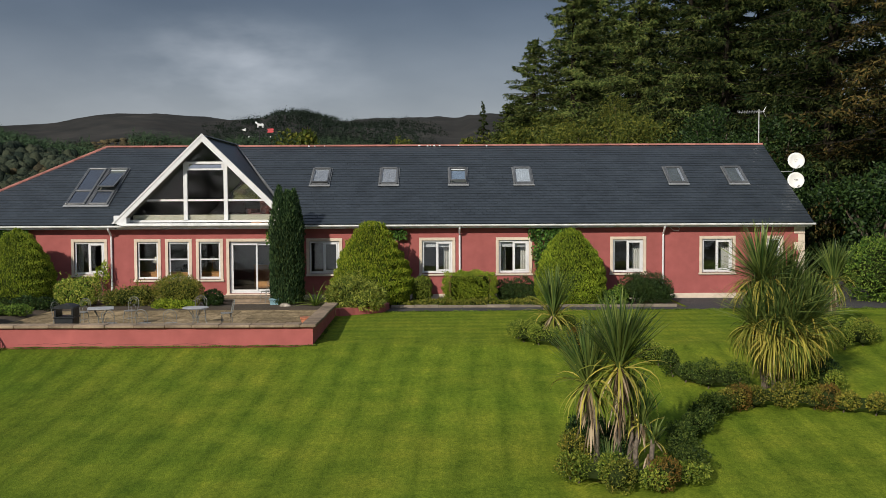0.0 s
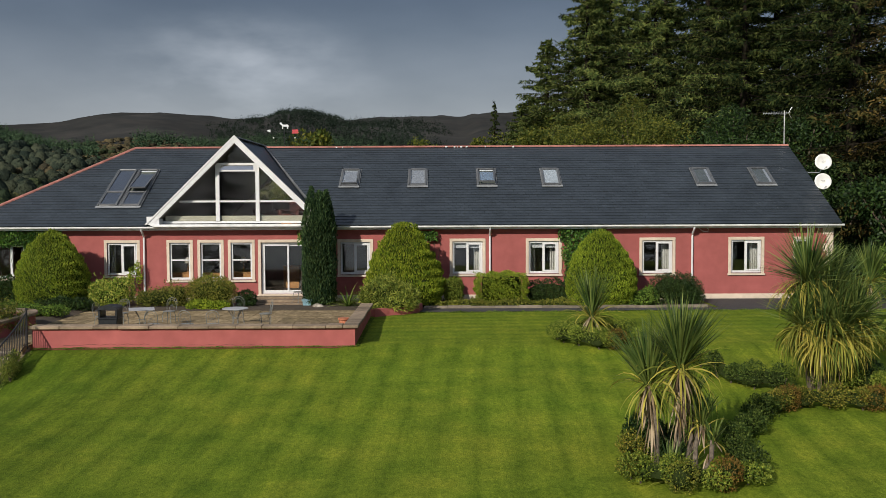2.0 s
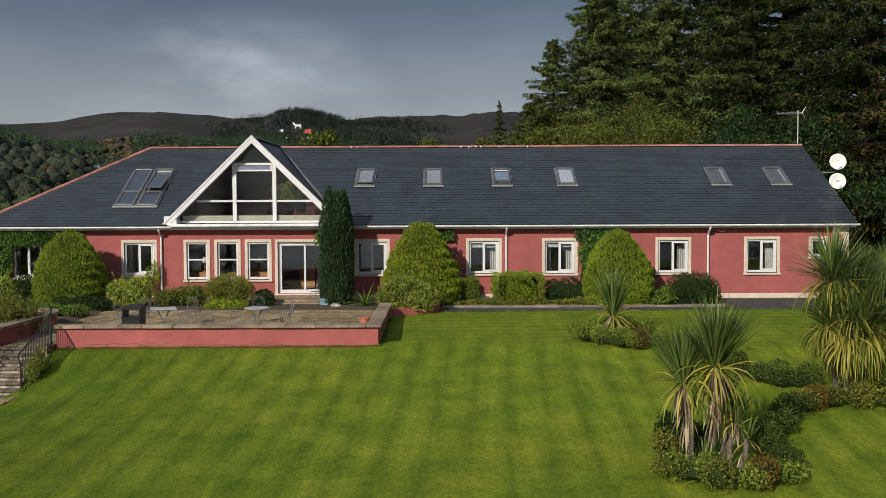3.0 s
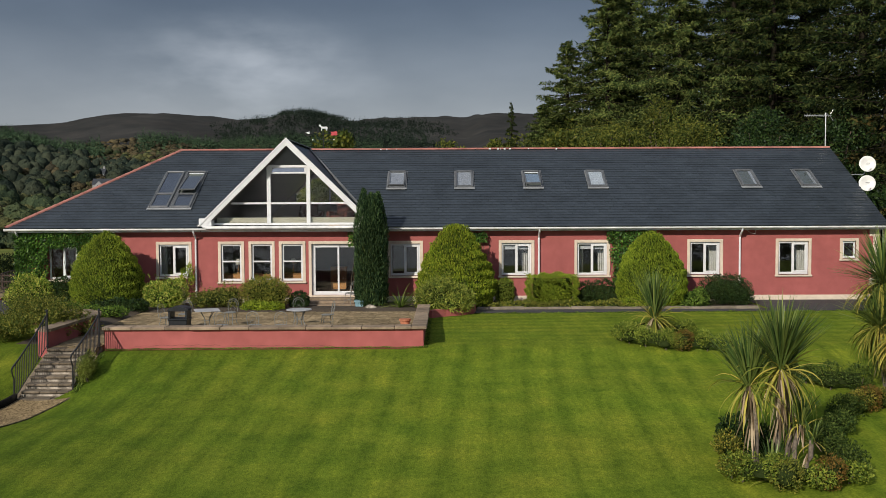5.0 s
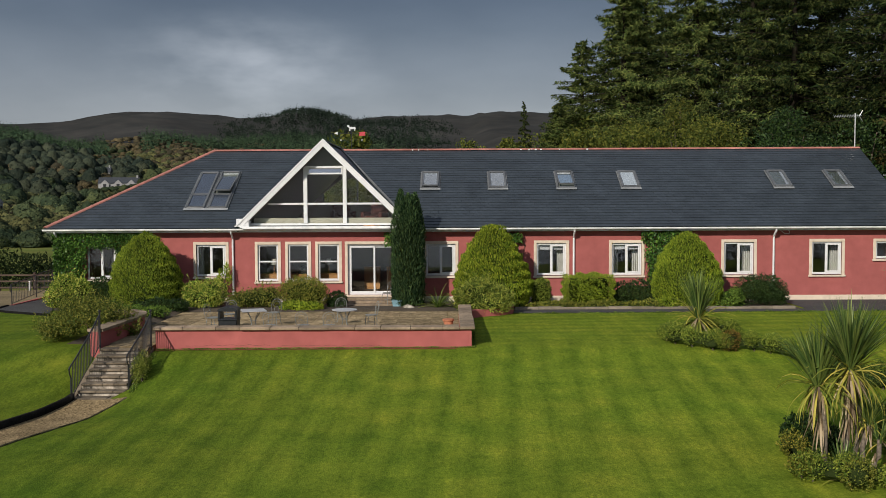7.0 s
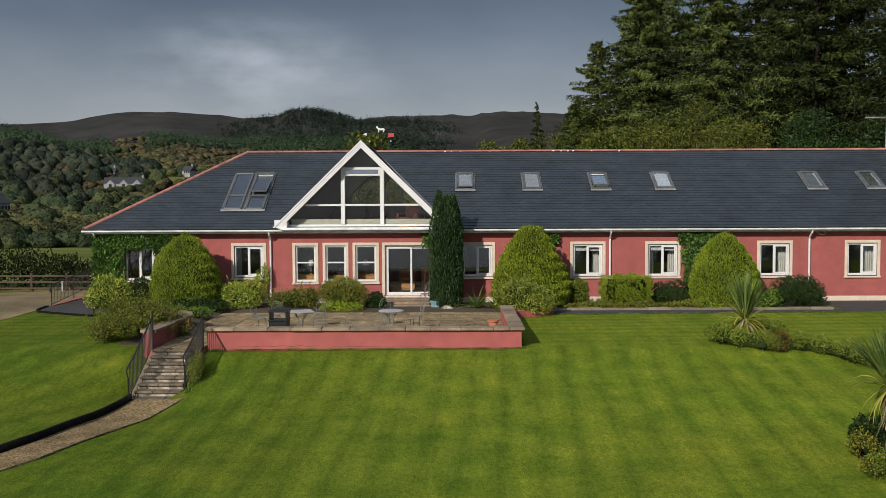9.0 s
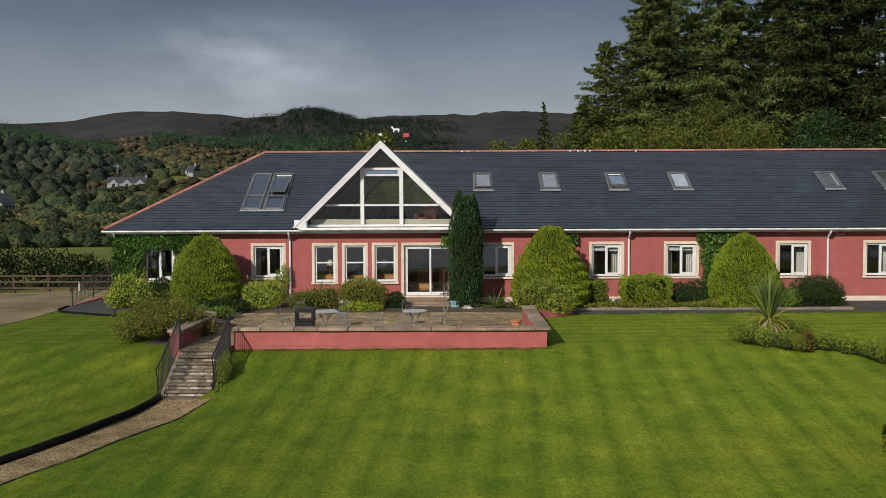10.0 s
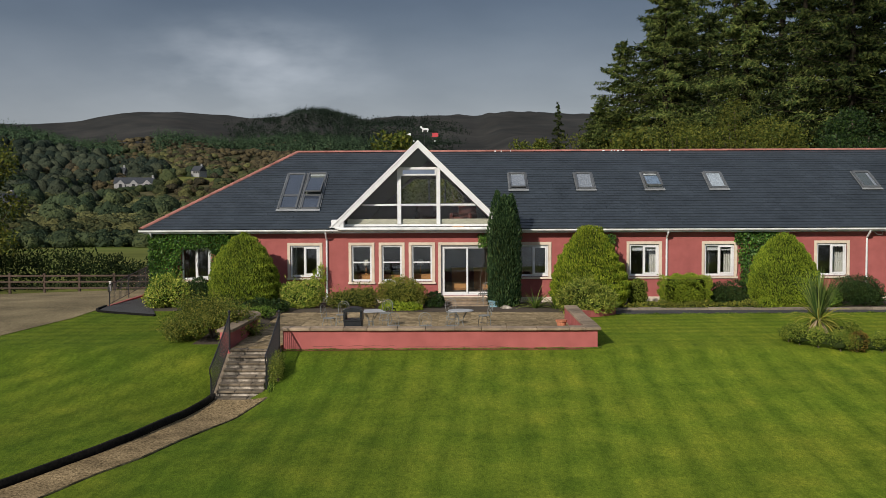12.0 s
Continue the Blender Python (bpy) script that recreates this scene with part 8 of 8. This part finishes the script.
for i, (x, y, k) in enumerate(BELT):
    o = kinds[6] if i in (0, 3) else kinds[3] if y < 24 and x < 37 else kinds[4] if x > 33.8 or y > 90 else kinds[i % 3]
    m = pose(x, y, on_ground(x, y) - 0.2, 0, 0, 137 * i)
    if o.location.length:
        c = copy_thing(o, m)
    else:
        c = o
        c.matrix_basis = m
    c.scale = (k, k, k)
# the broad old trees at the open end of the belt
for i, (x, y, k) in enumerate(((25.5, 66.0, 1.15), (18.9, 67.5, 0.87), (26.0, 46.0, 0.92), (22.4, 62.0, 1.06), (30.0, 33.0, 0.95), (15.8, 64.0, 0.60), (18.4, 80.0, 0.70))):
    c = copy_thing(kinds[5], pose(x, y, on_ground(x, y) - 0.2, 0, 0, 97 * i)) if i else kinds[5]
    c.matrix_basis = pose(x, y, on_ground(x, y) - 0.2, 0, 0, 97 * i)
    c.scale = (k, k, k)


def broadleaf(name, at, H, R, n, leaf, material, label, seed, clumps=16, low=0.25):
    """A tree with a tapered trunk, forking limbs and a crown of uneven leaf clumps."""
    g = np.random.default_rng(seed)
    e = empty(name, at, label, "tree", "broadleaved trees")
    bm = bmesh.new()
    tube(bm, [(0, 0, -0.3), (0.05 * R, 0, H * 0.25), (0, 0.05 * R, H * 0.55)], [0.03 * H, 0.022 * H, 0.012 * H], 8)
    meshes = []
    for i in range(clumps):
        u = unit(1, g)[0]
        f = g.random() ** 0.4
        c = np.array([u[0] * R * 0.72 * f, u[1] * R * 0.72 * f, H * (low + (1 - low) * 0.5) + u[2] * H * (1 - low) * 0.42 * f])
        r = R * g.uniform(0.24, 0.46)
        tube(bm, [(0, 0, H * 0.22), tuple(c * 0.5 + np.array([0, 0, H * 0.12])), tuple(c)], [0.012 * H, 0.008 * H, 0.003 * H], 4)
        k = n // clumps
        w = unit(k, g)
        P = c + w * (r * (0.45 + 0.6 * g.random(k) ** 0.6) * (1 + 0.25 * np.sin(w[:, 0] * 5 + i) * np.sin(w[:, 2] * 6)))[:, None] * np.array([1, 1, 0.8])
        meshes.append(leaf_quads(P, w + 0.9 * g.normal(size=(k, 3)), leaf * g.uniform(0.7, 1.4, k), leaf * 0.6 * g.uniform(0.7, 1.3, k), seed + i, w, 0.45))
    part("trunk", bm, M["bark"], e)
    mesh_from("crown", *join(*meshes), material, e)
    return e


HEDGEROW = [(20.0, 20.5, 9.4, 3.4), (23.5, 16.0, 8.8, 3.4), (17.4, 25.0, 9.4, 3.2), (26.5, 13.0, 9.0, 3.3), (21.8, 26.5, 10.8, 3.6), (25.4, 21.0, 11.0, 3.6), (15.5, 31.0, 8.8, 3.0), (18.5, 34.0, 11.0, 3.6), (13.6, 68, 14.5, 4.2), (16.4, 72, 17.0, 4.6), (18.6, 64, 16.5, 4.6), (15.4, 50, 11.5, 3.8), (19.5, 46, 13.0, 4.2), (13.2, 43.5, 9.5, 3.0), (16.0, 41.0, 12.4, 3.6), (19.0, 38.5, 12.8, 3.8), (12.4, 49, 8.5, 2.8), (22.5, 35.0, 12.5, 3.8)]
for i, (x, y, h, r) in enumerate(HEDGEROW):
    shady = x > 23
    broadleaf("broadleaf_tree", (x, y, on_ground(x, y)), h, r, 14000 if y < 42 else 6000, 0.16 if y < 40 else 0.27, M["dark" if shady else "birch"], "dark green broadleaved tree behind the roof" if shady else "yellow-green broadleaved tree behind the roof", 300 + i, clumps=20, low=0.1)
for i, (x, y, h, r, mt) in enumerate(((28.2, 3.5, 6.5, 3.0, "dark"), (26.6, 7.5, 6.0, 2.6, "dark"), (30.5, -0.5, 5.2, 2.8, "dark"), (33.5, -3.0, 6.0, 3.0, "box"))):
    broadleaf("laurel_tree", (x, y, on_ground(x, y)), h, r, 11000, 0.17, M[mt], "dark glossy laurel at the end of the house", 320 + i, clumps=22, low=0.05)
broadleaf("broadleaf_tree", (-6.1, 60, on_ground(-6.1, 60)), 13.6, 4.0, 4200, 0.42, M["birch"], "sparse olive tree showing above the ridge", 331, clumps=14, low=0.2)
broadleaf("broadleaf_tree", (6.3, 37, on_ground(6.3, 37)), 9.0 - on_ground(6.3, 37), 2.3, 4600, 0.22, M["birch"], "yellow-green tree top above the ridge", 332, clumps=16, low=0.2)
broadleaf("broadleaf_tree", (13.1, 94, on_ground(13.1, 94)), 14.4 - on_ground(13.1, 94), 3.0, 4600, 0.34, M["birch"], "olive tree beside a slender spruce", 333, clumps=14, low=0.2)
broadleaf("broadleaf_tree", (-24.2, 9.8, on_ground(-24.2, 9.8)), 7.8, 2.7, 8000, 0.20, M["birch"], "small yellow-green tree at the yard", 335, clumps=18, low=0.15)
for x, y, h in ((-3.8, 36, 6.8), (1.2, 38, 7.0), (-1.4, 42, 7.2)):
    broadleaf("broadleaf_tree", (x, y, on_ground(x, y)), h, 2.9, 3500, 0.28, M["birch"], "olive-green tree behind the loft window", 340 + int(y), clumps=14, low=0.05)
young = kinds[2]
c = copy_thing(young, pose(14.4, 92, on_ground(14.4, 92), 0, 0, 40))
c.scale = (0.36, 0.36, 0.76)
tagged(c, "slender young spruce far behind the roof", "tree")

# trees on the shore behind, seen in the window glass
for i, (x, y, k) in enumerate(((-19, -78, 0.9), (-26, -74, 0.95), (-33, -80, 0.9), (-41, -72, 1.0), (-50, -76, 1.0), (21, -80, 0.95), (28, -75, 0.9), (35, -80, 1.0), (42, -74, 0.95), (50, -78, 1.0), (59, -74, 1.0))):
    c = copy_thing(kinds[4], pose(x, y, on_ground(x, y) - 0.2, 0, 0, 71 * i))
    c.scale = (k, k, k)

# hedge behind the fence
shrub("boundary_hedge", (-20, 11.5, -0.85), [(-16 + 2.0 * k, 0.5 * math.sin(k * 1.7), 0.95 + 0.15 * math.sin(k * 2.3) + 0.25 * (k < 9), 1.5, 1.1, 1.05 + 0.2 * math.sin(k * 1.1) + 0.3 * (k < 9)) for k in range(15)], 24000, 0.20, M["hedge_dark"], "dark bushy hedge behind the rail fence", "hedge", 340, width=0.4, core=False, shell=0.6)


# ---- the hillside behind ----
def scatter(n, d0, d1, az0, az1, seed, keep=None):
    g = np.random.default_rng(seed)
    d = np.sqrt(g.uniform(d0 ** 2, d1 ** 2, n))
    az = g.uniform(az0, az1, n)
    x, y = 4 + d * az / np.hypot(1, az), -41 + d / np.hypot(1, az)
    k = np.ones(n, bool) if keep is None else keep(x, y, d, az, g)
    return x[k], y[k], d[k], g


def bushes(name, label, material, n, d0, d1, size, quads, leaf, seed, az=(-0.62, 0.2), keep=None, tall=0.66, ring=9, rows=5, knobs=6):
    """Far woodland as one object: crowns of many rounded boughs, with leaf clumps standing out of them."""
    x, y, d, g = scatter(n, d0, d1, *az, seed, keep)
    z = ground_height(x, y)
    r = g.uniform(*size, len(x))
    c = np.c_[x, y, z + r * 0.25]
    wide = np.array([1, 1, tall * 1.25])
    bough = unit(len(x) * knobs, g).reshape(len(x), knobs, 3)
    bough[..., 2] = np.abs(bough[..., 2])
    girth = 1.9 / math.sqrt(knobs) * g.uniform(0.75, 1.3, (len(x), knobs))
    reach = g.uniform(0.12, 0.36, (len(x), knobs))
    turn = g.uniform(0, 6.28, (len(x), 1))

    def swell(v):
        # the outermost bough in each direction
        off = np.arccos(np.clip(np.einsum("ijk,ilk->ijl", v, bough), -1, 1)) / girth[:, None]
        out = (reach[:, None] * np.sqrt(np.clip(1 - off ** 2, 0, 1))).max(2)
        return 0.76 + out + 0.045 * np.sin(v[..., 0] * 13 + turn) * np.sin(v[..., 1] * 12 + turn * 2) + 0.04 * np.sin(v[..., 2] * 17 + v[..., 0] * 9 + turn)

    th, ph = np.meshgrid(np.linspace(0, 2 * np.pi, ring + 1)[:-1], np.linspace(-0.25, np.pi / 2 - 0.12, rows))
    th = th + (np.arange(rows) % 2)[:, None] * np.pi / ring
    dome = np.stack([np.cos(ph) * np.cos(th), np.cos(ph) * np.sin(th), np.sin(ph)], -1).reshape(-1, 3)
    dome = np.broadcast_to(dome, (len(x), len(dome), 3))
    V = c[:, None] + dome * swell(dome)[..., None] * r[:, None, None] * wide
    k = np.arange(ring * rows).reshape(rows, ring)
    one = np.stack([k[:-1], np.roll(k, -1, 1)[:-1], np.roll(k, -1, 1)[1:], k[1:]], -1).reshape(-1, 4)
    F = (one[None] + (np.arange(len(x)) * ring * rows)[:, None, None]).reshape(-1, 4)
    F = np.concatenate([F[:, [0, 1, 2]], F[:, [0, 2, 3]]])
    w = unit(len(x) * quads, g).reshape(len(x), quads, 3)
    w[..., 2] = np.abs(w[..., 2])
    P = c[:, None] + w * (swell(w) * (0.95 + 0.13 * g.random((len(x), quads))))[..., None] * r[:, None, None] * wide
    L = (leaf * r)[:, None] * g.uniform(0.6, 1.5, (len(x), quads))
    w = w.reshape(-1, 3)
    D = g.normal(size=w.shape)
    D -= 0.8 * (D * w).sum(1, keepdims=True) * w
    leaves = needle_tris(P.reshape(-1, 3), D, L.ravel(), 0.9 * L.ravel(), seed, w)
    V, F = join((V.reshape(-1, 3), F), leaves)
    return tagged(mesh_from(name, V, F, material, smooth=True), label, "woodland", kind="stuff")


def not_field(x, y, d, az, g):
    f = lumps(x, y, 45.0, 5.0)
    clear = (np.hypot(x + 151, y - 420) < 13) | (np.hypot(x + 128, y - 470) < 25) | (np.hypot(x + 120, y - 436) < 18) | (np.hypot(x + 115, y - 221) < 14) | (np.hypot(x + 178, y - 484) < 12)
    clear |= (np.abs(az + 0.332) < 0.021) & (d > 440) & (d < 500)
    clear |= (np.abs(az + 0.262) < 0.022) & (d > 485) & (d < 566)
    meadow = (d > 138) & (d < 165)
    return (f > -0.62) & ~clear & ~meadow


def share_of(lo, hi, seed, size=38.0):
    """The part of the scrub where one kind of growth has taken hold."""
    def keep(x, y, d, az, g):
        f = lumps(x, y, size, seed) + 0.22 * g.normal(size=len(x))
        return not_field(x, y, d, az, g) & (f > lo) & (f < hi)
    return keep


W = (-0.54, -0.16)
bushes("near_scrub", "rounded olive-green bushes on the valley floor", M["scrub"], 560, 172, 320, (0.9, 3.7), 230, 0.125, 401, az=W, keep=share_of(-0.55, 9, 1.0, 24.0), ring=14, rows=7, knobs=16)
bushes("near_bracken", "brown autumn thicket on the valley floor", M["scrub_brown"], 700, 172, 330, (0.7, 2.4), 150, 0.15, 421, az=W, keep=share_of(-9, 0.1, 1.0, 24.0), ring=11, rows=6, knobs=10)
bushes("near_trees", "taller dark green trees on the valley floor", M["scrub_green"], 120, 200, 340, (2.4, 4.6), 360, 0.11, 422, az=W, keep=share_of(0.25, 9, 6.0, 30.0), tall=1.0, ring=15, rows=8, knobs=20)
bushes("hill_scrub", "mixed olive scrub on the lower hillside", M["scrub"], 1000, 310, 560, (1.1, 4.2), 84, 0.17, 402, az=W, keep=share_of(-0.4, 9, 2.0), ring=13, rows=7, knobs=10)
bushes("hill_bracken", "brown autumn scrub on the lower hillside", M["scrub_brown"], 1000, 310, 600, (0.9, 3.4), 64, 0.2, 423, az=W, keep=share_of(-9, 0.15, 2.0), ring=11, rows=6, knobs=8)
bushes("hill_trees", "dark green trees on the lower hillside", M["scrub_green"], 330, 330, 620, (2.6, 5.2), 140, 0.15, 424, az=(-0.54, -0.24), keep=share_of(0.1, 9, 9.0, 50.0), tall=1.05, ring=14, rows=8, knobs=12)
bushes("shaded_trees", "dark woodland round the houses", M["scrub_dark"], 300, 420, 680, (2.8, 5.4), 80, 0.18, 425, az=(-0.54, -0.30), keep=share_of(-0.1, 9, 4.0, 60.0), tall=1.0, ring=12, rows=7, knobs=10)
bushes("far_scrub", "brown scrub on the middle of the hill", M["scrub_brown"], 1800, 590, 930, (1.8, 3.8), 6, 0.3, 403, az=(-0.40, -0.14), keep=share_of(-9, 0.35, 3.0, 60.0), tall=0.6)
bushes("far_olive", "olive scrub on the middle of the hill", M["scrub"], 1200, 590, 930, (1.8, 4.0), 6, 0.3, 426, az=(-0.42, -0.14), keep=share_of(0.0, 9, 3.0, 60.0), tall=0.6)
bushes("far_trees", "dark green woodland below the plantation", M["scrub_dark"], 800, 600, 900, (2.6, 5.0), 6, 0.28, 427, az=(-0.54, -0.36), keep=not_field, tall=1.0)
bushes("moor_scrub", "brown scrub climbing to the moor", M["scrub_brown"], 900, 900, 1150, (1.8, 3.8), 3, 0.32, 405, az=(-0.36, -0.10), keep=lambda x, y, d, az, g: lumps(x, y, 70.0, 3.0) > -0.1, tall=0.5, ring=7, rows=4)
bushes("garden_scrub", "green bushes below a white house", M["scrub_green"], 20, 458, 480, (1.8, 2.6), 40, 0.16, 407, az=(-0.352, -0.312), ring=13, rows=7, knobs=10)
bushes("field_hedges", "dark hedgerow trees at the field's far edge", M["scrub_green"], 90, 164, 174, (1.4, 2.6), 240, 0.13, 404, az=(-0.56, -0.16), ring=14, rows=7, knobs=14)


def plantation(name, label, n, d0, d1, az, seed, h=(9, 15), keep=None, material="plantation", hump=None):
    """Far conifers as one object: narrow cones of needle sprays."""
    x, y, d, g = scatter(n, d0, d1, *az, seed, keep)
    z = ground_height(x, y)
    H = g.uniform(*h, len(x))
    if hump:
        # the wood thins and sinks towards both ends
        off = ((x - 4) / (y + 41) - hump[0]) / hump[1]
        thick = np.clip(1 - off ** 2, 0, 1) * (0.75 + 0.5 * lumps(x, y, 60.0, 2.0))
        stay = (g.random(len(x)) < thick * 1.8) & (thick > 0.3)
        x, y, z, H = x[stay], y[stay], z[stay], (H * np.clip(0.35 + 0.9 * thick, 0, 1.2))[stay]
    q = 26
    f = g.random((len(x), q))
    a = g.uniform(0, 2 * np.pi, (len(x), q))
    r = H[:, None] * 0.20 * (1 - f) ** 0.9
    P = np.stack([x[:, None] + r * np.cos(a), y[:, None] + r * np.sin(a), z[:, None] + H[:, None] * (0.05 + 0.95 * f)], -1)
    D = np.stack([np.cos(a), np.sin(a), -0.35 + 0 * a], -1) * 0.8 + 0.3 * g.normal(size=P.shape) + np.array([0, 0, 0.3])
    L = H[:, None] * 0.21 * (1.15 - f) * g.uniform(0.7, 1.3, f.shape)
    V, F = needle_tris(P.reshape(-1, 3), D.reshape(-1, 3), L.ravel(), 0.75 * L.ravel(), seed)
    return tagged(mesh_from(name, V, F, M[material]), label, "woodland", kind="stuff")


plantation("spruce_plantation", "dark spruce plantation on the hill", 1500, 700, 920, (-0.56, -0.345), 411, h=(8, 15))
plantation("spruce_block", "rows of dark spruce below the moor", 1300, 860, 1060, (-0.31, -0.02), 412, keep=lambda x, y, d, az, g: lumps(x, y, 90.0, 1.0) > -0.2)
plantation("ridge_trees", "clump of dark trees on the skyline", 1500, 1480, 1740, (-0.20, -0.07), 413, h=(6, 9.5), material="ridge_spruce", hump=(-0.138, 0.050))
plantation("slope_spruce", "dark spruce running down from the skyline", 2800, 900, 1480, (-0.24, 0.03), 415, h=(8, 14), material="ridge_spruce", hump=(-0.115, 0.15))
plantation("ridge_trees_far", "dark trees along the far ridge", 260, 1640, 1760, (-0.085, -0.03), 414, h=(3, 5), material="ridge_spruce")


# ---- far houses ----
def far_house(at, w, dp, h, roof_h, turn, label, gables=2):
    e = empty("far_house", at, label, "house", "houses on the hillside")
    e.rotation_euler = (0, 0, radians(turn))
    part("wall", boxes((-w / 2, w / 2, -dp / 2, dp / 2, -3, h)), M["farwall"], e)
    bm = bmesh.new()
    v = [bm.verts.new(p) for p in ((-w / 2 - 0.3, -dp / 2 - 0.3, h - 0.05), (w / 2 + 0.3, -dp / 2 - 0.3, h - 0.05), (w / 2 + 0.3, dp / 2 + 0.3, h - 0.05), (-w / 2 - 0.3, dp / 2 + 0.3, h - 0.05), (-w / 2 - 0.3, 0, h + roof_h), (w / 2 + 0.3, 0, h + roof_h))]
    for f in ((0, 1, 5, 4), (2, 3, 4, 5), (0, 4, 3), (1, 2, 5), (0, 3, 2, 1)):
        bm.faces.new([v[i] for i in f])
    rf = part("roof", bm, M["farroof"], e, "grey slate roof")
    part("chimney", boxes((w / 2 - 1.2, w / 2 - 0.4, -0.4, 0.4, h, h + roof_h + 1.0), bevel=0.05), M["farwall"], rf)
    for i in range(gables):
        x = -w / 2 + w * (i + 0.5) / gables
        part("gablet", prism(bmesh.new(), [(x - 1.9, 0.0), (x + 1.9, 0.0), (x + 1.9, h - 0.2), (x, h + 1.7), (x - 1.9, h - 0.2)], -dp / 2 - 0.5, -dp / 2 + 1.5), M["farwall"], e)
        part("window", boxes((x - 0.7, x + 0.7, -dp / 2 - 0.56, -dp / 2 - 0.5, 0.8, 2.3)), M["farglass"], e)
    for i in range(3):
        x = -w / 2 + w * (i + 1) / 4 + 0.6
        part("window", boxes((x - 0.4, x + 0.4, -dp / 2 - 0.06, -dp / 2 - 0.003, 0.9, 2.1)), M["farglass"], e)


for d, az, w, h, turn, gb, up, label in ((492, -0.332, 18, 2.6, 8, 3, 0.3, "white house with gablets and slate roof among trees"), (560, -0.266, 5.2, 2.2, -20, 0, 1.0, "small white house beside a green field"), (330, -0.466, 5, 3.0, 70, 0, 1.2, "grey-white gabled house at the valley side"), (560, -0.348, 8, 3.0, 5, 0, -0.4, "half-hidden white farmhouse among trees")):
    x, y = 4 + d * az / math.hypot(1, az), -41 + d / math.hypot(1, az)
    far_house((x, y, on_ground(x, y) + up), w, 7, h, 2.9, turn, label, gb)


# ---- slates, piece by piece ----
build_slates()
